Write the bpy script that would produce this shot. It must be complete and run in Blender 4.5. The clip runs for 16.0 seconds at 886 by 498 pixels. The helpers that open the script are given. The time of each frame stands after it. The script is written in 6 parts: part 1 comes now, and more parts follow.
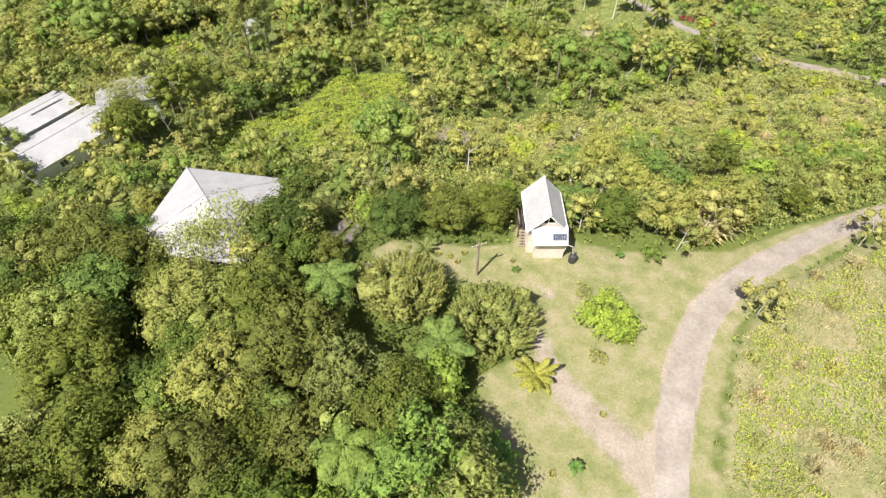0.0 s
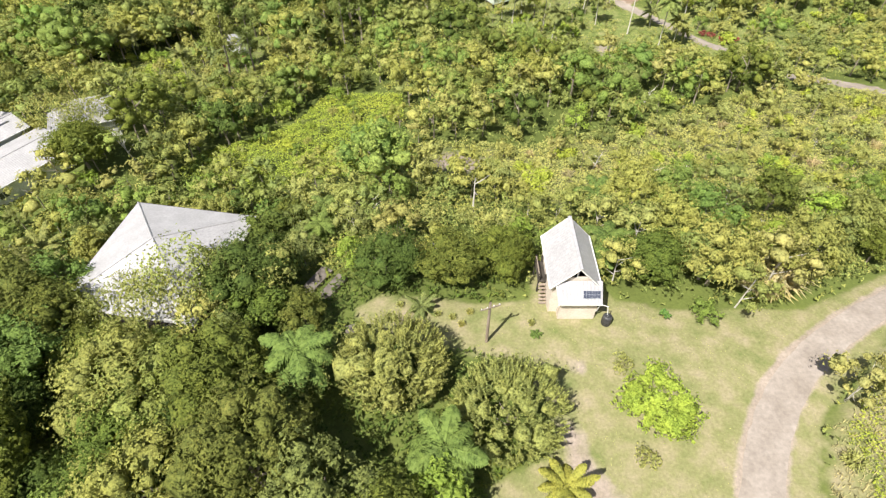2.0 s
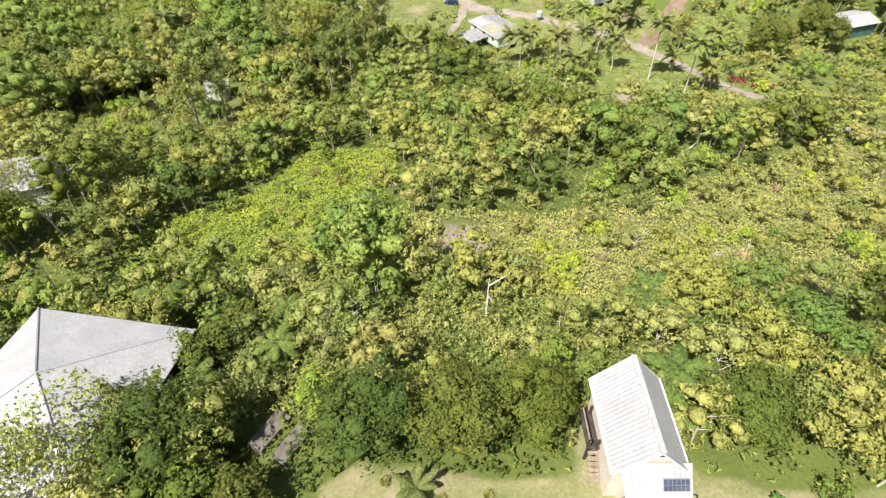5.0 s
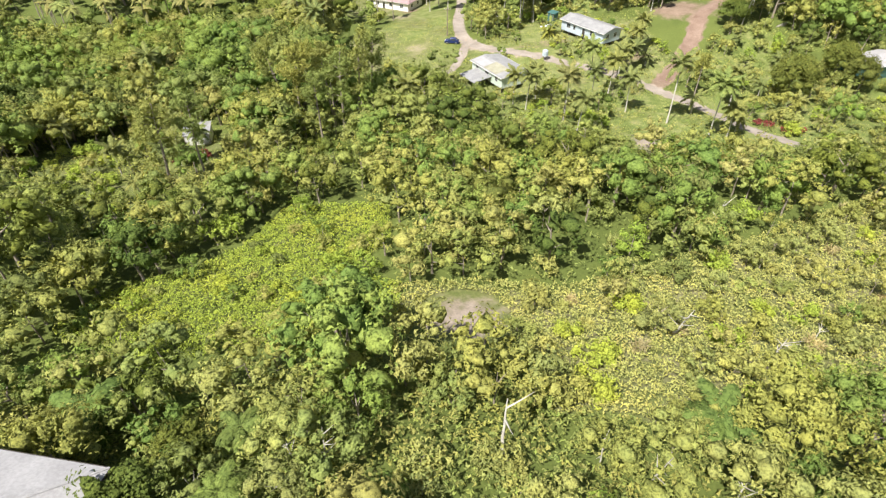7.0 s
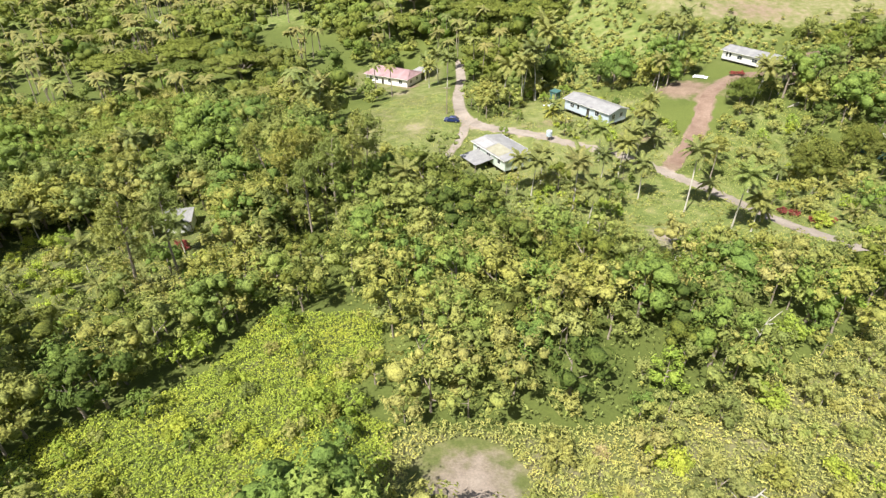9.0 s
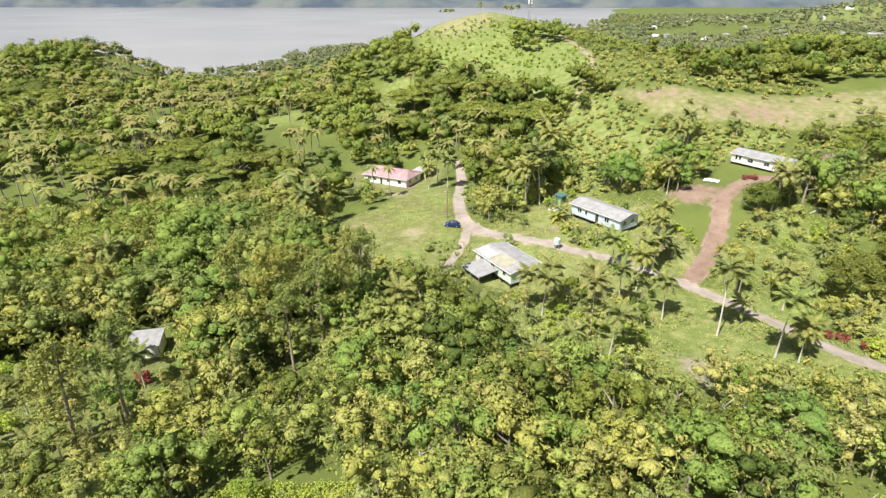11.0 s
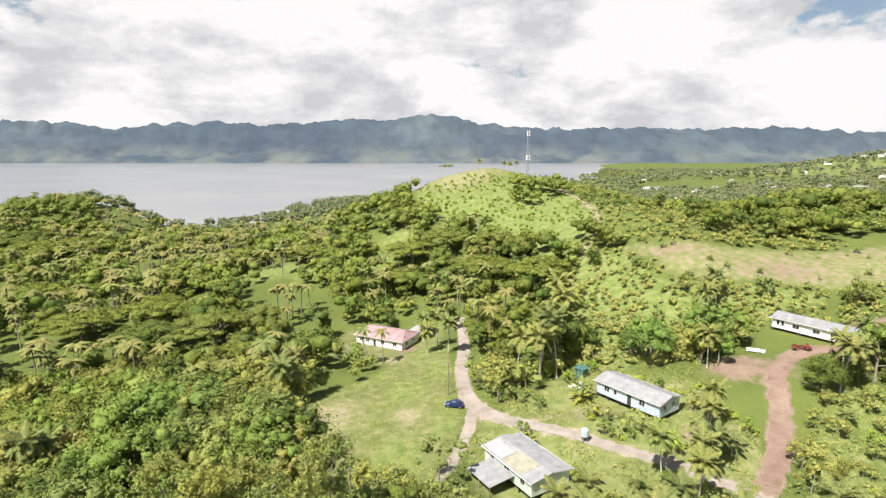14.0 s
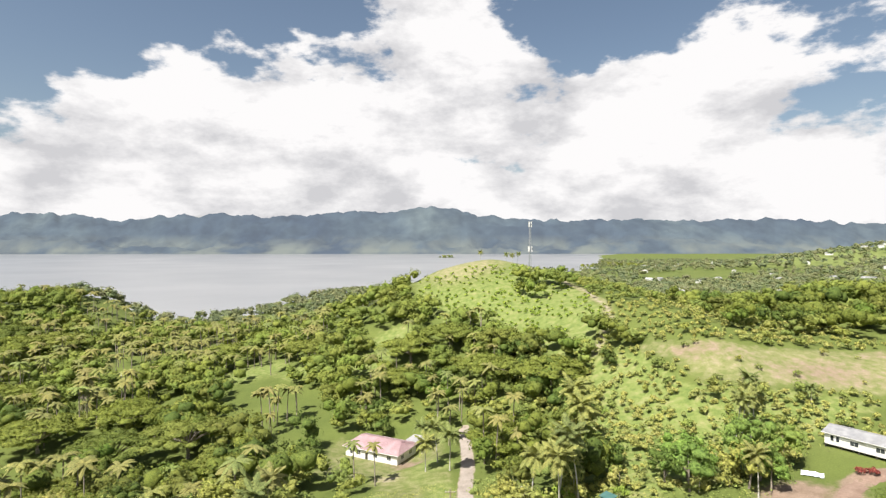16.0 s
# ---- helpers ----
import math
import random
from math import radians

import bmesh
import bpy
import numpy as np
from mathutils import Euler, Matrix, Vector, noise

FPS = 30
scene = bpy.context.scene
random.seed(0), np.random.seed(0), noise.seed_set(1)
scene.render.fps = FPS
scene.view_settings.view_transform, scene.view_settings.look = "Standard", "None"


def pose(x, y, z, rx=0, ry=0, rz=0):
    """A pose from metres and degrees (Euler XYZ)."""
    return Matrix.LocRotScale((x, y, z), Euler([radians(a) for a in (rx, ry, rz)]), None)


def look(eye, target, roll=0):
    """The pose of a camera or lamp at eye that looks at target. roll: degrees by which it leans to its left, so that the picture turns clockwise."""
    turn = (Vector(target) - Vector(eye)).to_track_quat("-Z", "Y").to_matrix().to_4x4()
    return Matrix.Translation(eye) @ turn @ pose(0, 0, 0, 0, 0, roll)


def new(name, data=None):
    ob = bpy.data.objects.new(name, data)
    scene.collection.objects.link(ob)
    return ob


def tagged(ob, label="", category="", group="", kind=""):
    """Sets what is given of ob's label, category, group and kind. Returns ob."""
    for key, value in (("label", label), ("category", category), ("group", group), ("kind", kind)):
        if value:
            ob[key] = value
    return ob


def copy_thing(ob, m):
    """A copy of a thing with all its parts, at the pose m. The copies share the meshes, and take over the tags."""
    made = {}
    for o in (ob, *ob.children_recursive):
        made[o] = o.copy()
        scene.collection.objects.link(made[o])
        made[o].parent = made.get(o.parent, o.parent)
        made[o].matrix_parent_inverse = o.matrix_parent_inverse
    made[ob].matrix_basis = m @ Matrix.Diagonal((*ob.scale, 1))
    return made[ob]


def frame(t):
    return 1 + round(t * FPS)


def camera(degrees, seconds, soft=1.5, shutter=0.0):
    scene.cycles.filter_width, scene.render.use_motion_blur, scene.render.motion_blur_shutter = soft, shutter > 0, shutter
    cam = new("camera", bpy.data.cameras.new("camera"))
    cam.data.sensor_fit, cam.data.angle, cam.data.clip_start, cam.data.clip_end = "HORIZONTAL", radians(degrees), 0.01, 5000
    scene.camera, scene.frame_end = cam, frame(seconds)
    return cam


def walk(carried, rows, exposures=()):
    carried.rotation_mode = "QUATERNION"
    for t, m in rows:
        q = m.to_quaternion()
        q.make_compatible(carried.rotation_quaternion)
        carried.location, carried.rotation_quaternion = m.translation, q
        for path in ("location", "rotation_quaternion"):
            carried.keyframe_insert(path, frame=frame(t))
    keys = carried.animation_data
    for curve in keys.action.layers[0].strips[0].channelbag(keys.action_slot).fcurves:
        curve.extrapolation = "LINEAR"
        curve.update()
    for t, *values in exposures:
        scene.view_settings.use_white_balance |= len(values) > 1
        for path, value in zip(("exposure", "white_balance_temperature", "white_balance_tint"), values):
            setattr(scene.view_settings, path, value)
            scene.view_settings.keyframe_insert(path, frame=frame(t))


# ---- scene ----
cam = camera(77.9, 16.0, 1.3)
METRES, EYE, TILT, LEAN, TURN = 100.0, 60.0, -49.2, 0.0, 0.0
ROWS = [
    (0.0, 0.0, 0.0, 0.0, 0.0, 0.0, -0.0),
    (0.5, 0.0001, 0.0319, 0.0066, 0.02, 0.36, 0.0),
    (1.0, 0.0001, 0.0663, 0.0144, 0.03, 0.9, 0.03),
    (1.5, -0.0004, 0.0972, 0.023, 0.03, 1.46, 0.02),
    (2.0, -0.0009, 0.1257, 0.0363, 0.0, 2.03, 0.04),
    (2.5, -0.0017, 0.1449, 0.0536, -0.06, 2.59, 0.03),
    (3.0, -0.0025, 0.1674, 0.0704, -0.09, 3.27, 0.06),
    (3.5, -0.003, 0.1935, 0.0814, -0.09, 3.92, 0.09),
    (4.0, -0.0037, 0.2231, 0.0932, -0.11, 4.54, 0.12),
    (6.5, -0.0052, 0.3646, 0.1564, -0.19, 8.3, 0.18),
    (7.0, -0.0055, 0.3898, 0.1743, -0.2, 9.4, 0.18),
    (7.5, -0.0055, 0.4092, 0.1945, -0.22, 10.52, 0.2),
    (8.0, -0.0059, 0.4293, 0.2166, -0.27, 12.1, 0.2),
    (10.5, -0.0076, 0.5295, 0.3292, -0.33, 21.95, 0.28),
    (11.0, -0.0074, 0.5518, 0.3542, -0.33, 24.54, 0.3),
    (11.5, -0.0073, 0.5726, 0.3778, -0.34, 26.93, 0.3),
    (12.0, -0.0069, 0.5953, 0.4036, -0.32, 29.5, 0.31),
    (12.5, -0.0069, 0.6167, 0.427, -0.31, 31.89, 0.32),
    (13.0, -0.007, 0.6388, 0.4526, -0.32, 34.47, 0.33),
    (13.5, -0.0069, 0.6591, 0.4772, -0.32, 36.84, 0.35),
    (14.0, -0.0071, 0.6809, 0.5033, -0.33, 39.41, 0.35),
    (14.5, -0.0072, 0.7009, 0.5278, -0.31, 41.77, 0.38),
    (15.0, -0.0072, 0.7221, 0.5534, -0.3, 44.32, 0.38),
    (15.5, -0.0074, 0.7414, 0.5776, -0.31, 46.64, 0.39),
    (16.0, -0.0079, 0.7631, 0.603, -0.31, 48.81, 0.38),
]
EXPOSURE = [(0.0, 0.44), (16.0, 0.46)]
walk(cam, [(t, pose(0, 0, EYE, TILT, LEAN, TURN) @ pose(METRES * x, METRES * y, METRES * z, 90 + pitch, roll, yaw)) for t, x, y, z, yaw, pitch, roll in ROWS], EXPOSURE)

# ---- world, sun, exposure ----
SUN_WAY = Vector((2.5, 3.0, -5.6)).normalized()
world = bpy.data.worlds.new("sky")
scene.world = world
world.use_nodes = True
wn, wl = world.node_tree.nodes, world.node_tree.links
wn.clear()
w_out = wn.new("ShaderNodeOutputWorld")
w_bg = wn.new("ShaderNodeBackground")
w_sky = wn.new("ShaderNodeTexSky")
w_sky.sky_type = "NISHITA"
w_sky.sun_disc = False
w_sky.sun_elevation = radians(55)
w_sky.sun_rotation = math.atan2(-SUN_WAY.x, -SUN_WAY.y)
w_sky.air_density, w_sky.dust_density, w_sky.ozone_density = 1.0, 1.5, 1.0
w_bg.inputs["Strength"].default_value = 0.062


def wmath(op, a, b=None, c=None, clamp=False):
    n = wn.new("ShaderNodeMath")
    n.operation, n.use_clamp = op, clamp
    for i, v in enumerate((a, b, c)):
        if v is None:
            continue
        if isinstance(v, (int, float)):
            n.inputs[i].default_value = v
        else:
            wl.new(v, n.inputs[i])
    return n.outputs[0]


w_co = wn.new("ShaderNodeTexCoord")
w_sep = wn.new("ShaderNodeSeparateXYZ")
wl.new(w_co.outputs["Generated"], w_sep.inputs[0])
w_map = wn.new("ShaderNodeMapping")
w_map.inputs["Scale"].default_value = (1.0, 1.0, 2.1)
w_map.inputs["Location"].default_value = (0.35, 0.1, 0.17)
wl.new(w_co.outputs["Generated"], w_map.inputs[0])
w_big = wn.new("ShaderNodeTexNoise")
w_big.inputs["Scale"].default_value, w_big.inputs["Detail"].default_value, w_big.inputs["Roughness"].default_value = 2.6, 9.0, 0.56
wl.new(w_map.outputs[0], w_big.inputs[0])
w_fine = wn.new("ShaderNodeTexNoise")
w_fine.inputs["Scale"].default_value, w_fine.inputs["Detail"].default_value, w_fine.inputs["Roughness"].default_value = 5.0, 9.0, 0.62
wl.new(w_map.outputs[0], w_fine.inputs[0])
# cover is thick low over the horizon and breaks up higher
w_h = wmath("MULTIPLY", wmath("SUBTRACT", w_sep.outputs["Z"], 0.30), -0.55)
w_cov = wmath("ADD", w_big.outputs["Fac"], wmath("MINIMUM", w_h, 0.13))
# clear breaks and thick towers of the broken cumulus
for way, r, amount in (((-0.50, 0.80, 0.33), 0.13, -0.15), ((0.267, 0.91, 0.318), 0.12, -0.10), ((0.557, 0.799, 0.227), 0.13, -0.13), ((-0.198, 0.885, 0.42), 0.09, -0.10), ((-0.596, 0.771, 0.224), 0.10, -0.10), ((0.36, 0.83, 0.42), 0.16, -0.12), ((-0.10, 0.945, 0.30), 0.26, 0.14), ((0.354, 0.915, 0.193), 0.20, 0.10), ((-0.466, 0.866, 0.181), 0.17, 0.10)):
    vd = wn.new("ShaderNodeVectorMath")
    vd.operation = "DISTANCE"
    wl.new(w_co.outputs["Generated"], vd.inputs[0])
    vd.inputs[1].default_value = way
    mr = wn.new("ShaderNodeMapRange")
    mr.interpolation_type = "SMOOTHSTEP"
    mr.inputs["From Min"].default_value, mr.inputs["From Max"].default_value = r * 1.4, 0.0
    wl.new(vd.outputs["Value"], mr.inputs["Value"])
    w_cov = wmath("ADD", w_cov, wmath("MULTIPLY", mr.outputs[0], amount))
w_mask = wn.new("ShaderNodeMapRange")
w_mask.interpolation_type = "SMOOTHSTEP"
w_mask.inputs["From Min"].default_value, w_mask.inputs["From Max"].default_value = 0.487, 0.527
wl.new(w_cov, w_mask.inputs["Value"])
w_tone = wn.new("ShaderNodeValToRGB")
w_tone.color_ramp.elements[0].position, w_tone.color_ramp.elements[0].color = 0.37, (7.6, 7.55, 7.8, 1)
w_tone.color_ramp.elements[1].position, w_tone.color_ramp.elements[1].color = 0.53, (11.6, 11.4, 11.4, 1)
wl.new(w_fine.outputs["Fac"], w_tone.inputs[0])
w_blue = wn.new("ShaderNodeMixRGB")
w_blue.blend_type, w_blue.inputs[0].default_value = "MULTIPLY", 1.0
w_blue.inputs[2].default_value = (1.5, 1.4, 1.28, 1)
wl.new(w_sky.outputs[0], w_blue.inputs[1])
w_mix = wn.new("ShaderNodeMixRGB")
wl.new(w_mask.outputs[0], w_mix.inputs[0])
wl.new(w_blue.outputs[0], w_mix.inputs[1])
wl.new(w_tone.outputs[0], w_mix.inputs[2])
wl.new(w_mix.outputs[0], w_bg.inputs[0])
wl.new(w_bg.outputs[0], w_out.inputs[0])

sun = new("sun", bpy.data.lights.new("sun", "SUN"))
sun.data.energy, sun.data.angle, sun.data.color = 6.3, radians(0.53), (1.0, 0.96, 0.88)
sun.matrix_world = look((0, 0, 120), Vector((0, 0, 120)) + SUN_WAY)

# ---- materials ----
def material(name, rough=0.7, metal=0.0, spec=0.4):
    m = bpy.data.materials.new(name)
    m.use_nodes = True
    b = m.node_tree.nodes["Principled BSDF"]
    b.inputs["Roughness"].default_value, b.inputs["Metallic"].default_value = rough, metal
    b.inputs["Specular IOR Level"].default_value = spec
    return m, m.node_tree.nodes, m.node_tree.links, b


def n_noise(nodes, links, scale, detail=5.0, rough=0.55, co="Object", stretch=None):
    c = nodes.new("ShaderNodeTexCoord")
    n = nodes.new("ShaderNodeTexNoise")
    n.inputs["Scale"].default_value, n.inputs["Detail"].default_value, n.inputs["Roughness"].default_value = scale, detail, rough
    if stretch:
        mp = nodes.new("ShaderNodeMapping")
        mp.inputs["Scale"].default_value = stretch
        links.new(c.outputs[co], mp.inputs[0])
        links.new(mp.outputs[0], n.inputs[0])
    else:
        links.new(c.outputs[co], n.inputs[0])
    return n.outputs["Fac"]


def n_ramp(nodes, links, fac, stops):
    r = nodes.new("ShaderNodeValToRGB")
    e = r.color_ramp.elements
    while len(e) < len(stops):
        e.new(0.5)
    for k, (p, c) in zip(e, stops):
        k.position, k.color = p, (*c, 1)
    links.new(fac, r.inputs[0])
    return r.outputs[0]


def n_mix(nodes, links, fac, a, b, mode="MIX"):
    m = nodes.new("ShaderNodeMixRGB")
    m.blend_type = mode
    for i, v in enumerate((fac, a, b)):
        if isinstance(v, (int, float)):
            m.inputs[i].default_value = v
        elif isinstance(v, tuple):
            m.inputs[i].default_value = (*v, 1)
        else:
            links.new(v, m.inputs[i])
    return m.outputs[0]


def n_bump(nodes, links, b, height, strength, dist):
    n = nodes.new("ShaderNodeBump")
    n.inputs["Strength"].default_value, n.inputs["Distance"].default_value = strength, dist
    links.new(height, n.inputs["Height"])
    links.new(n.outputs[0], b.inputs["Normal"])


def plain(name, a, b, scale=2.0, rough=0.7, metal=0.0, bump=0.2, dist=0.01, spec=0.4, stretch=None):
    """A surface of two tones, mottled at two scales, with fine relief."""
    m, nd, lk, bs = material(name, rough, metal, spec)
    n1, n2 = n_noise(nd, lk, scale, 6, stretch=stretch), n_noise(nd, lk, scale * 9, 4)
    c1 = n_ramp(nd, lk, n1, [(0.33, a), (0.68, b)])
    g = n_ramp(nd, lk, n2, [(0.3, (0.82, 0.82, 0.82)), (0.7, (1.08, 1.08, 1.08))])
    lk.new(n_mix(nd, lk, 1.0, c1, g, "MULTIPLY"), bs.inputs["Base Color"])
    n_bump(nd, lk, bs, n2, bump, dist)
    return m


def leafy(name, dark, light, pale, thin=0.32, rough=0.5, spread=0.5):
    """Leaves: tone by leaf, by branch cluster and by plant; some light goes through."""
    m, nd, lk, bs = material(name, min(rough + 0.2, 0.9), 0.0, 0.12)
    geo, info = nd.new("ShaderNodeNewGeometry"), nd.new("ShaderNodeObjectInfo")
    att = nd.new("ShaderNodeAttribute")
    att.attribute_name = "tone"
    fine = n_noise(nd, lk, 4.6, 4, 0.75)
    blade = n_mix(nd, lk, 0.7, geo.outputs["Random Per Island"], n_ramp(nd, lk, fine, [(0.3, (0, 0, 0)), (0.7, (1, 1, 1))]))
    c1 = n_ramp(nd, lk, blade, [(0.0, dark), (0.62, light), (1.0, pale)])
    s = nd.new("ShaderNodeMath")
    s.operation = "ADD"
    lk.new(info.outputs["Random"], s.inputs[0])
    lk.new(att.outputs["Fac"], s.inputs[1])
    f = nd.new("ShaderNodeMath")
    f.operation = "FRACT"
    lk.new(s.outputs[0], f.inputs[0])
    k = spread
    plant = n_ramp(nd, lk, f.outputs[0], [(0.0, (1 - 0.6 * k, 1 - 0.48 * k, 1 - 0.35 * k)), (0.22, (1 - 0.35 * k, 1 - 0.12 * k, 1)), (0.45, (1, 1, 1)), (0.62, (1 + 0.2 * k, 1 + 0.18 * k, 1)), (0.82, (1 + 0.12 * k, 1 - 0.02 * k, 1 + 0.25 * k)), (1.0, (1 - 0.2 * k, 1 + 0.14 * k, 1 - 0.1 * k))])
    big = n_ramp(nd, lk, n_noise(nd, lk, 0.9, 3), [(0.3, (0.8, 0.84, 0.85)), (0.7, (1.18, 1.12, 1.0))])
    col = n_mix(nd, lk, 1.0, n_mix(nd, lk, 1.0, c1, plant, "MULTIPLY"), big, "MULTIPLY")
    # Leaf-scale mottle; its dark end also paints shade into the gaps between leaves.
    col = n_mix(nd, lk, 1.0, col, n_ramp(nd, lk, fine, [(0.38, (0.74, 0.71, 0.70)), (0.5, (1.52, 1.42, 1.34)), (0.66, (1.63, 1.53, 1.45))]), "MULTIPLY")
    lk.new(col, bs.inputs["Base Color"])
    n_bump(nd, lk, bs, fine, 0.75, 0.26)
    tr, mx = nd.new("ShaderNodeBsdfTranslucent"), nd.new("ShaderNodeMixShader")
    lk.new(n_mix(nd, lk, 1.0, col, (1.25, 1.2, 0.6), "MULTIPLY"), tr.inputs[0])
    mx.inputs[0].default_value = thin * 0.5
    lk.new(bs.outputs[0], mx.inputs[1])
    lk.new(tr.outputs[0], mx.inputs[2])
    lk.new(mx.outputs[0], nd["Material Output"].inputs[0])
    return m


M_BROAD = leafy("broad_leaves", (0.070, 0.099, 0.021), (0.110, 0.142, 0.032), (0.165, 0.184, 0.048), 0.28, spread=0.7)
M_MID = leafy("mid_green_leaves", (0.172, 0.196, 0.056), (0.232, 0.258, 0.077), (0.268, 0.292, 0.094), 0.3, spread=0.6)
M_LUSH = leafy("vivid_green_leaves", (0.105, 0.166, 0.040), (0.155, 0.228, 0.056), (0.210, 0.272, 0.078), 0.34, spread=0.4)
M_RAIN = leafy("rain_tree_leaves", (0.098, 0.132, 0.030), (0.150, 0.188, 0.045), (0.215, 0.238, 0.070), 0.25, 0.6, 0.4)
M_GUAVA = leafy("olive_leaves", (0.215, 0.236, 0.072), (0.280, 0.302, 0.102), (0.312, 0.330, 0.124), 0.33, spread=0.4)
M_BRIGHT = leafy("bright_leaves", (0.165, 0.245, 0.042), (0.235, 0.322, 0.060), (0.290, 0.350, 0.085), 0.38, spread=0.3)
M_VINE = leafy("vine_leaves", (0.225, 0.290, 0.048), (0.300, 0.368, 0.064), (0.352, 0.402, 0.082), 0.35, spread=0.35)
M_PALM = leafy("palm_fronds", (0.130, 0.158, 0.050), (0.182, 0.205, 0.072), (0.240, 0.245, 0.105), 0.3, 0.4)
M_YPALM = leafy("yellow_palm_fronds", (0.195, 0.215, 0.048), (0.268, 0.282, 0.066), (0.325, 0.325, 0.095), 0.35, 0.4, 0.1)
M_FERN = leafy("fern_fronds", (0.092, 0.142, 0.036), (0.128, 0.188, 0.050), (0.170, 0.222, 0.072), 0.4, 0.5, 0.3)
M_FEATHER = leafy("feathery_leaves", (0.192, 0.212, 0.068), (0.262, 0.286, 0.092), (0.325, 0.342, 0.124), 0.3, 0.6, 0.35)
M_BANANA = leafy("banana_leaves", (0.086, 0.165, 0.042), (0.122, 0.222, 0.058), (0.180, 0.268, 0.082), 0.4, 0.35, 0.3)
M_STRAW = leafy("dry_grass", (0.285, 0.258, 0.135), (0.372, 0.335, 0.185), (0.440, 0.398, 0.240), 0.35, 0.7, 0.3)
M_GRASS = leafy("tall_grass", (0.285, 0.298, 0.095), (0.362, 0.370, 0.128), (0.415, 0.408, 0.165), 0.35, 0.6, 0.35)
M_RED = leafy("red_leaves", (0.158, 0.039, 0.038), (0.224, 0.060, 0.058), (0.263, 0.121, 0.099), 0.3, 0.5, 0.3)
M_FAR = leafy("far_leaves", (0.132, 0.164, 0.044), (0.186, 0.220, 0.060), (0.240, 0.262, 0.085), 0.2, 0.6, 0.55)
M_FARPALM = leafy("far_palm_leaves", (0.122, 0.134, 0.048), (0.172, 0.176, 0.065), (0.223, 0.212, 0.100), 0.2, 0.5, 0.3)
# Leaves of the far woods, greyed: the distance haze is put into their colour.
M_HAZY = leafy("haze_greyed_leaves", (0.105, 0.125, 0.07), (0.15, 0.175, 0.095), (0.19, 0.21, 0.12), 0.15, 0.8, 0.5)
M_BARK = plain("bark", (0.20, 0.16, 0.12), (0.40, 0.35, 0.29), 3.0, 0.9, 0, 0.6, 0.02)
M_PALE = plain("pale_bark", (0.42, 0.39, 0.34), (0.62, 0.59, 0.53), 3.0, 0.9, 0, 0.6, 0.02)
M_ROOF = plain("white_roof_sheet", (0.37, 0.36, 0.37), (0.45, 0.44, 0.45), 0.5, 0.45, 0.0, 0.1, 0.005, 0.5)
M_ROOF2 = plain("weathered_roof_sheet", (0.25, 0.25, 0.255), (0.37, 0.365, 0.37), 0.8, 0.5, 0.0, 0.15, 0.005, 0.5)
M_ROOFY = plain("stained_roof_sheet", (0.29, 0.28, 0.20), (0.41, 0.39, 0.30), 0.8, 0.6, 0.0, 0.15, 0.005)
M_PINK = plain("faded_red_roof", (0.31, 0.195, 0.205), (0.44, 0.315, 0.325), 0.35, 0.6, 0.0, 0.15, 0.005)
M_WHITE = plain("white_wall_paint", (0.70, 0.69, 0.66), (0.82, 0.81, 0.79), 0.8, 0.7)
M_CREAM = plain("cream_wall_paint", (0.62, 0.53, 0.45), (0.72, 0.64, 0.56), 0.8, 0.75)
M_BLUE = plain("pale_blue_wall_paint", (0.42, 0.50, 0.58), (0.55, 0.61, 0.68), 0.8, 0.7)
M_GREENW = plain("pale_green_wall_paint", (0.48, 0.56, 0.50), (0.62, 0.68, 0.62), 0.8, 0.7)
M_TEAL = plain("dark_green_paint", (0.05, 0.13, 0.12), (0.09, 0.19, 0.17), 0.8, 0.6)
M_DARK = plain("dark_timber", (0.03, 0.025, 0.02), (0.07, 0.06, 0.05), 2.0, 0.8)
M_POLE = plain("weathered_pole_timber", (0.22, 0.17, 0.13), (0.36, 0.30, 0.24), 4.0, 0.85, stretch=(1, 1, 0.15))
M_STEEL = plain("galvanised_steel", (0.42, 0.43, 0.45), (0.58, 0.59, 0.60), 3.0, 0.4, 0.7, 0.05)
M_SOLAR = plain("solar_cell", (0.07, 0.08, 0.12), (0.11, 0.12, 0.16), 2.0, 0.2, 0.2, 0.0, 0.001, 0.6)
M_BLACK = plain("black_plastic", (0.03, 0.03, 0.033), (0.06, 0.06, 0.062), 3.0, 0.5)
M_CARB = plain("blue_car_paint", (0.02, 0.035, 0.13), (0.03, 0.05, 0.18), 2.0, 0.25, 0.3, 0.0, 0.001, 0.6)
M_RUBBER = plain("rubber", (0.02, 0.02, 0.02), (0.04, 0.04, 0.04), 4.0, 0.85)
M_TARP = plain("pale_tarpaulin", (0.60, 0.66, 0.72), (0.80, 0.82, 0.84), 1.0, 0.5)
M_GLASS, _n, _l, _b = material("window_glass", 0.08, 0.0, 0.6)
_b.inputs["Base Color"].default_value = (0.03, 0.035, 0.04, 1)
_l.new(n_ramp(_n, _l, n_noise(_n, _l, 0.7, 2), [(0.3, (0.02, 0.024, 0.028)), (0.7, (0.06, 0.07, 0.075))]), _b.inputs["Base Color"])
M_GRAVEL = plain("gravel_road", (0.27, 0.23, 0.195), (0.38, 0.33, 0.29), 0.35, 0.95, 0, 0.5, 0.03, 0.2)
M_REDSOIL = plain("red_soil", (0.20, 0.132, 0.100), (0.30, 0.215, 0.168), 0.3, 0.95, 0, 0.5, 0.03, 0.2)


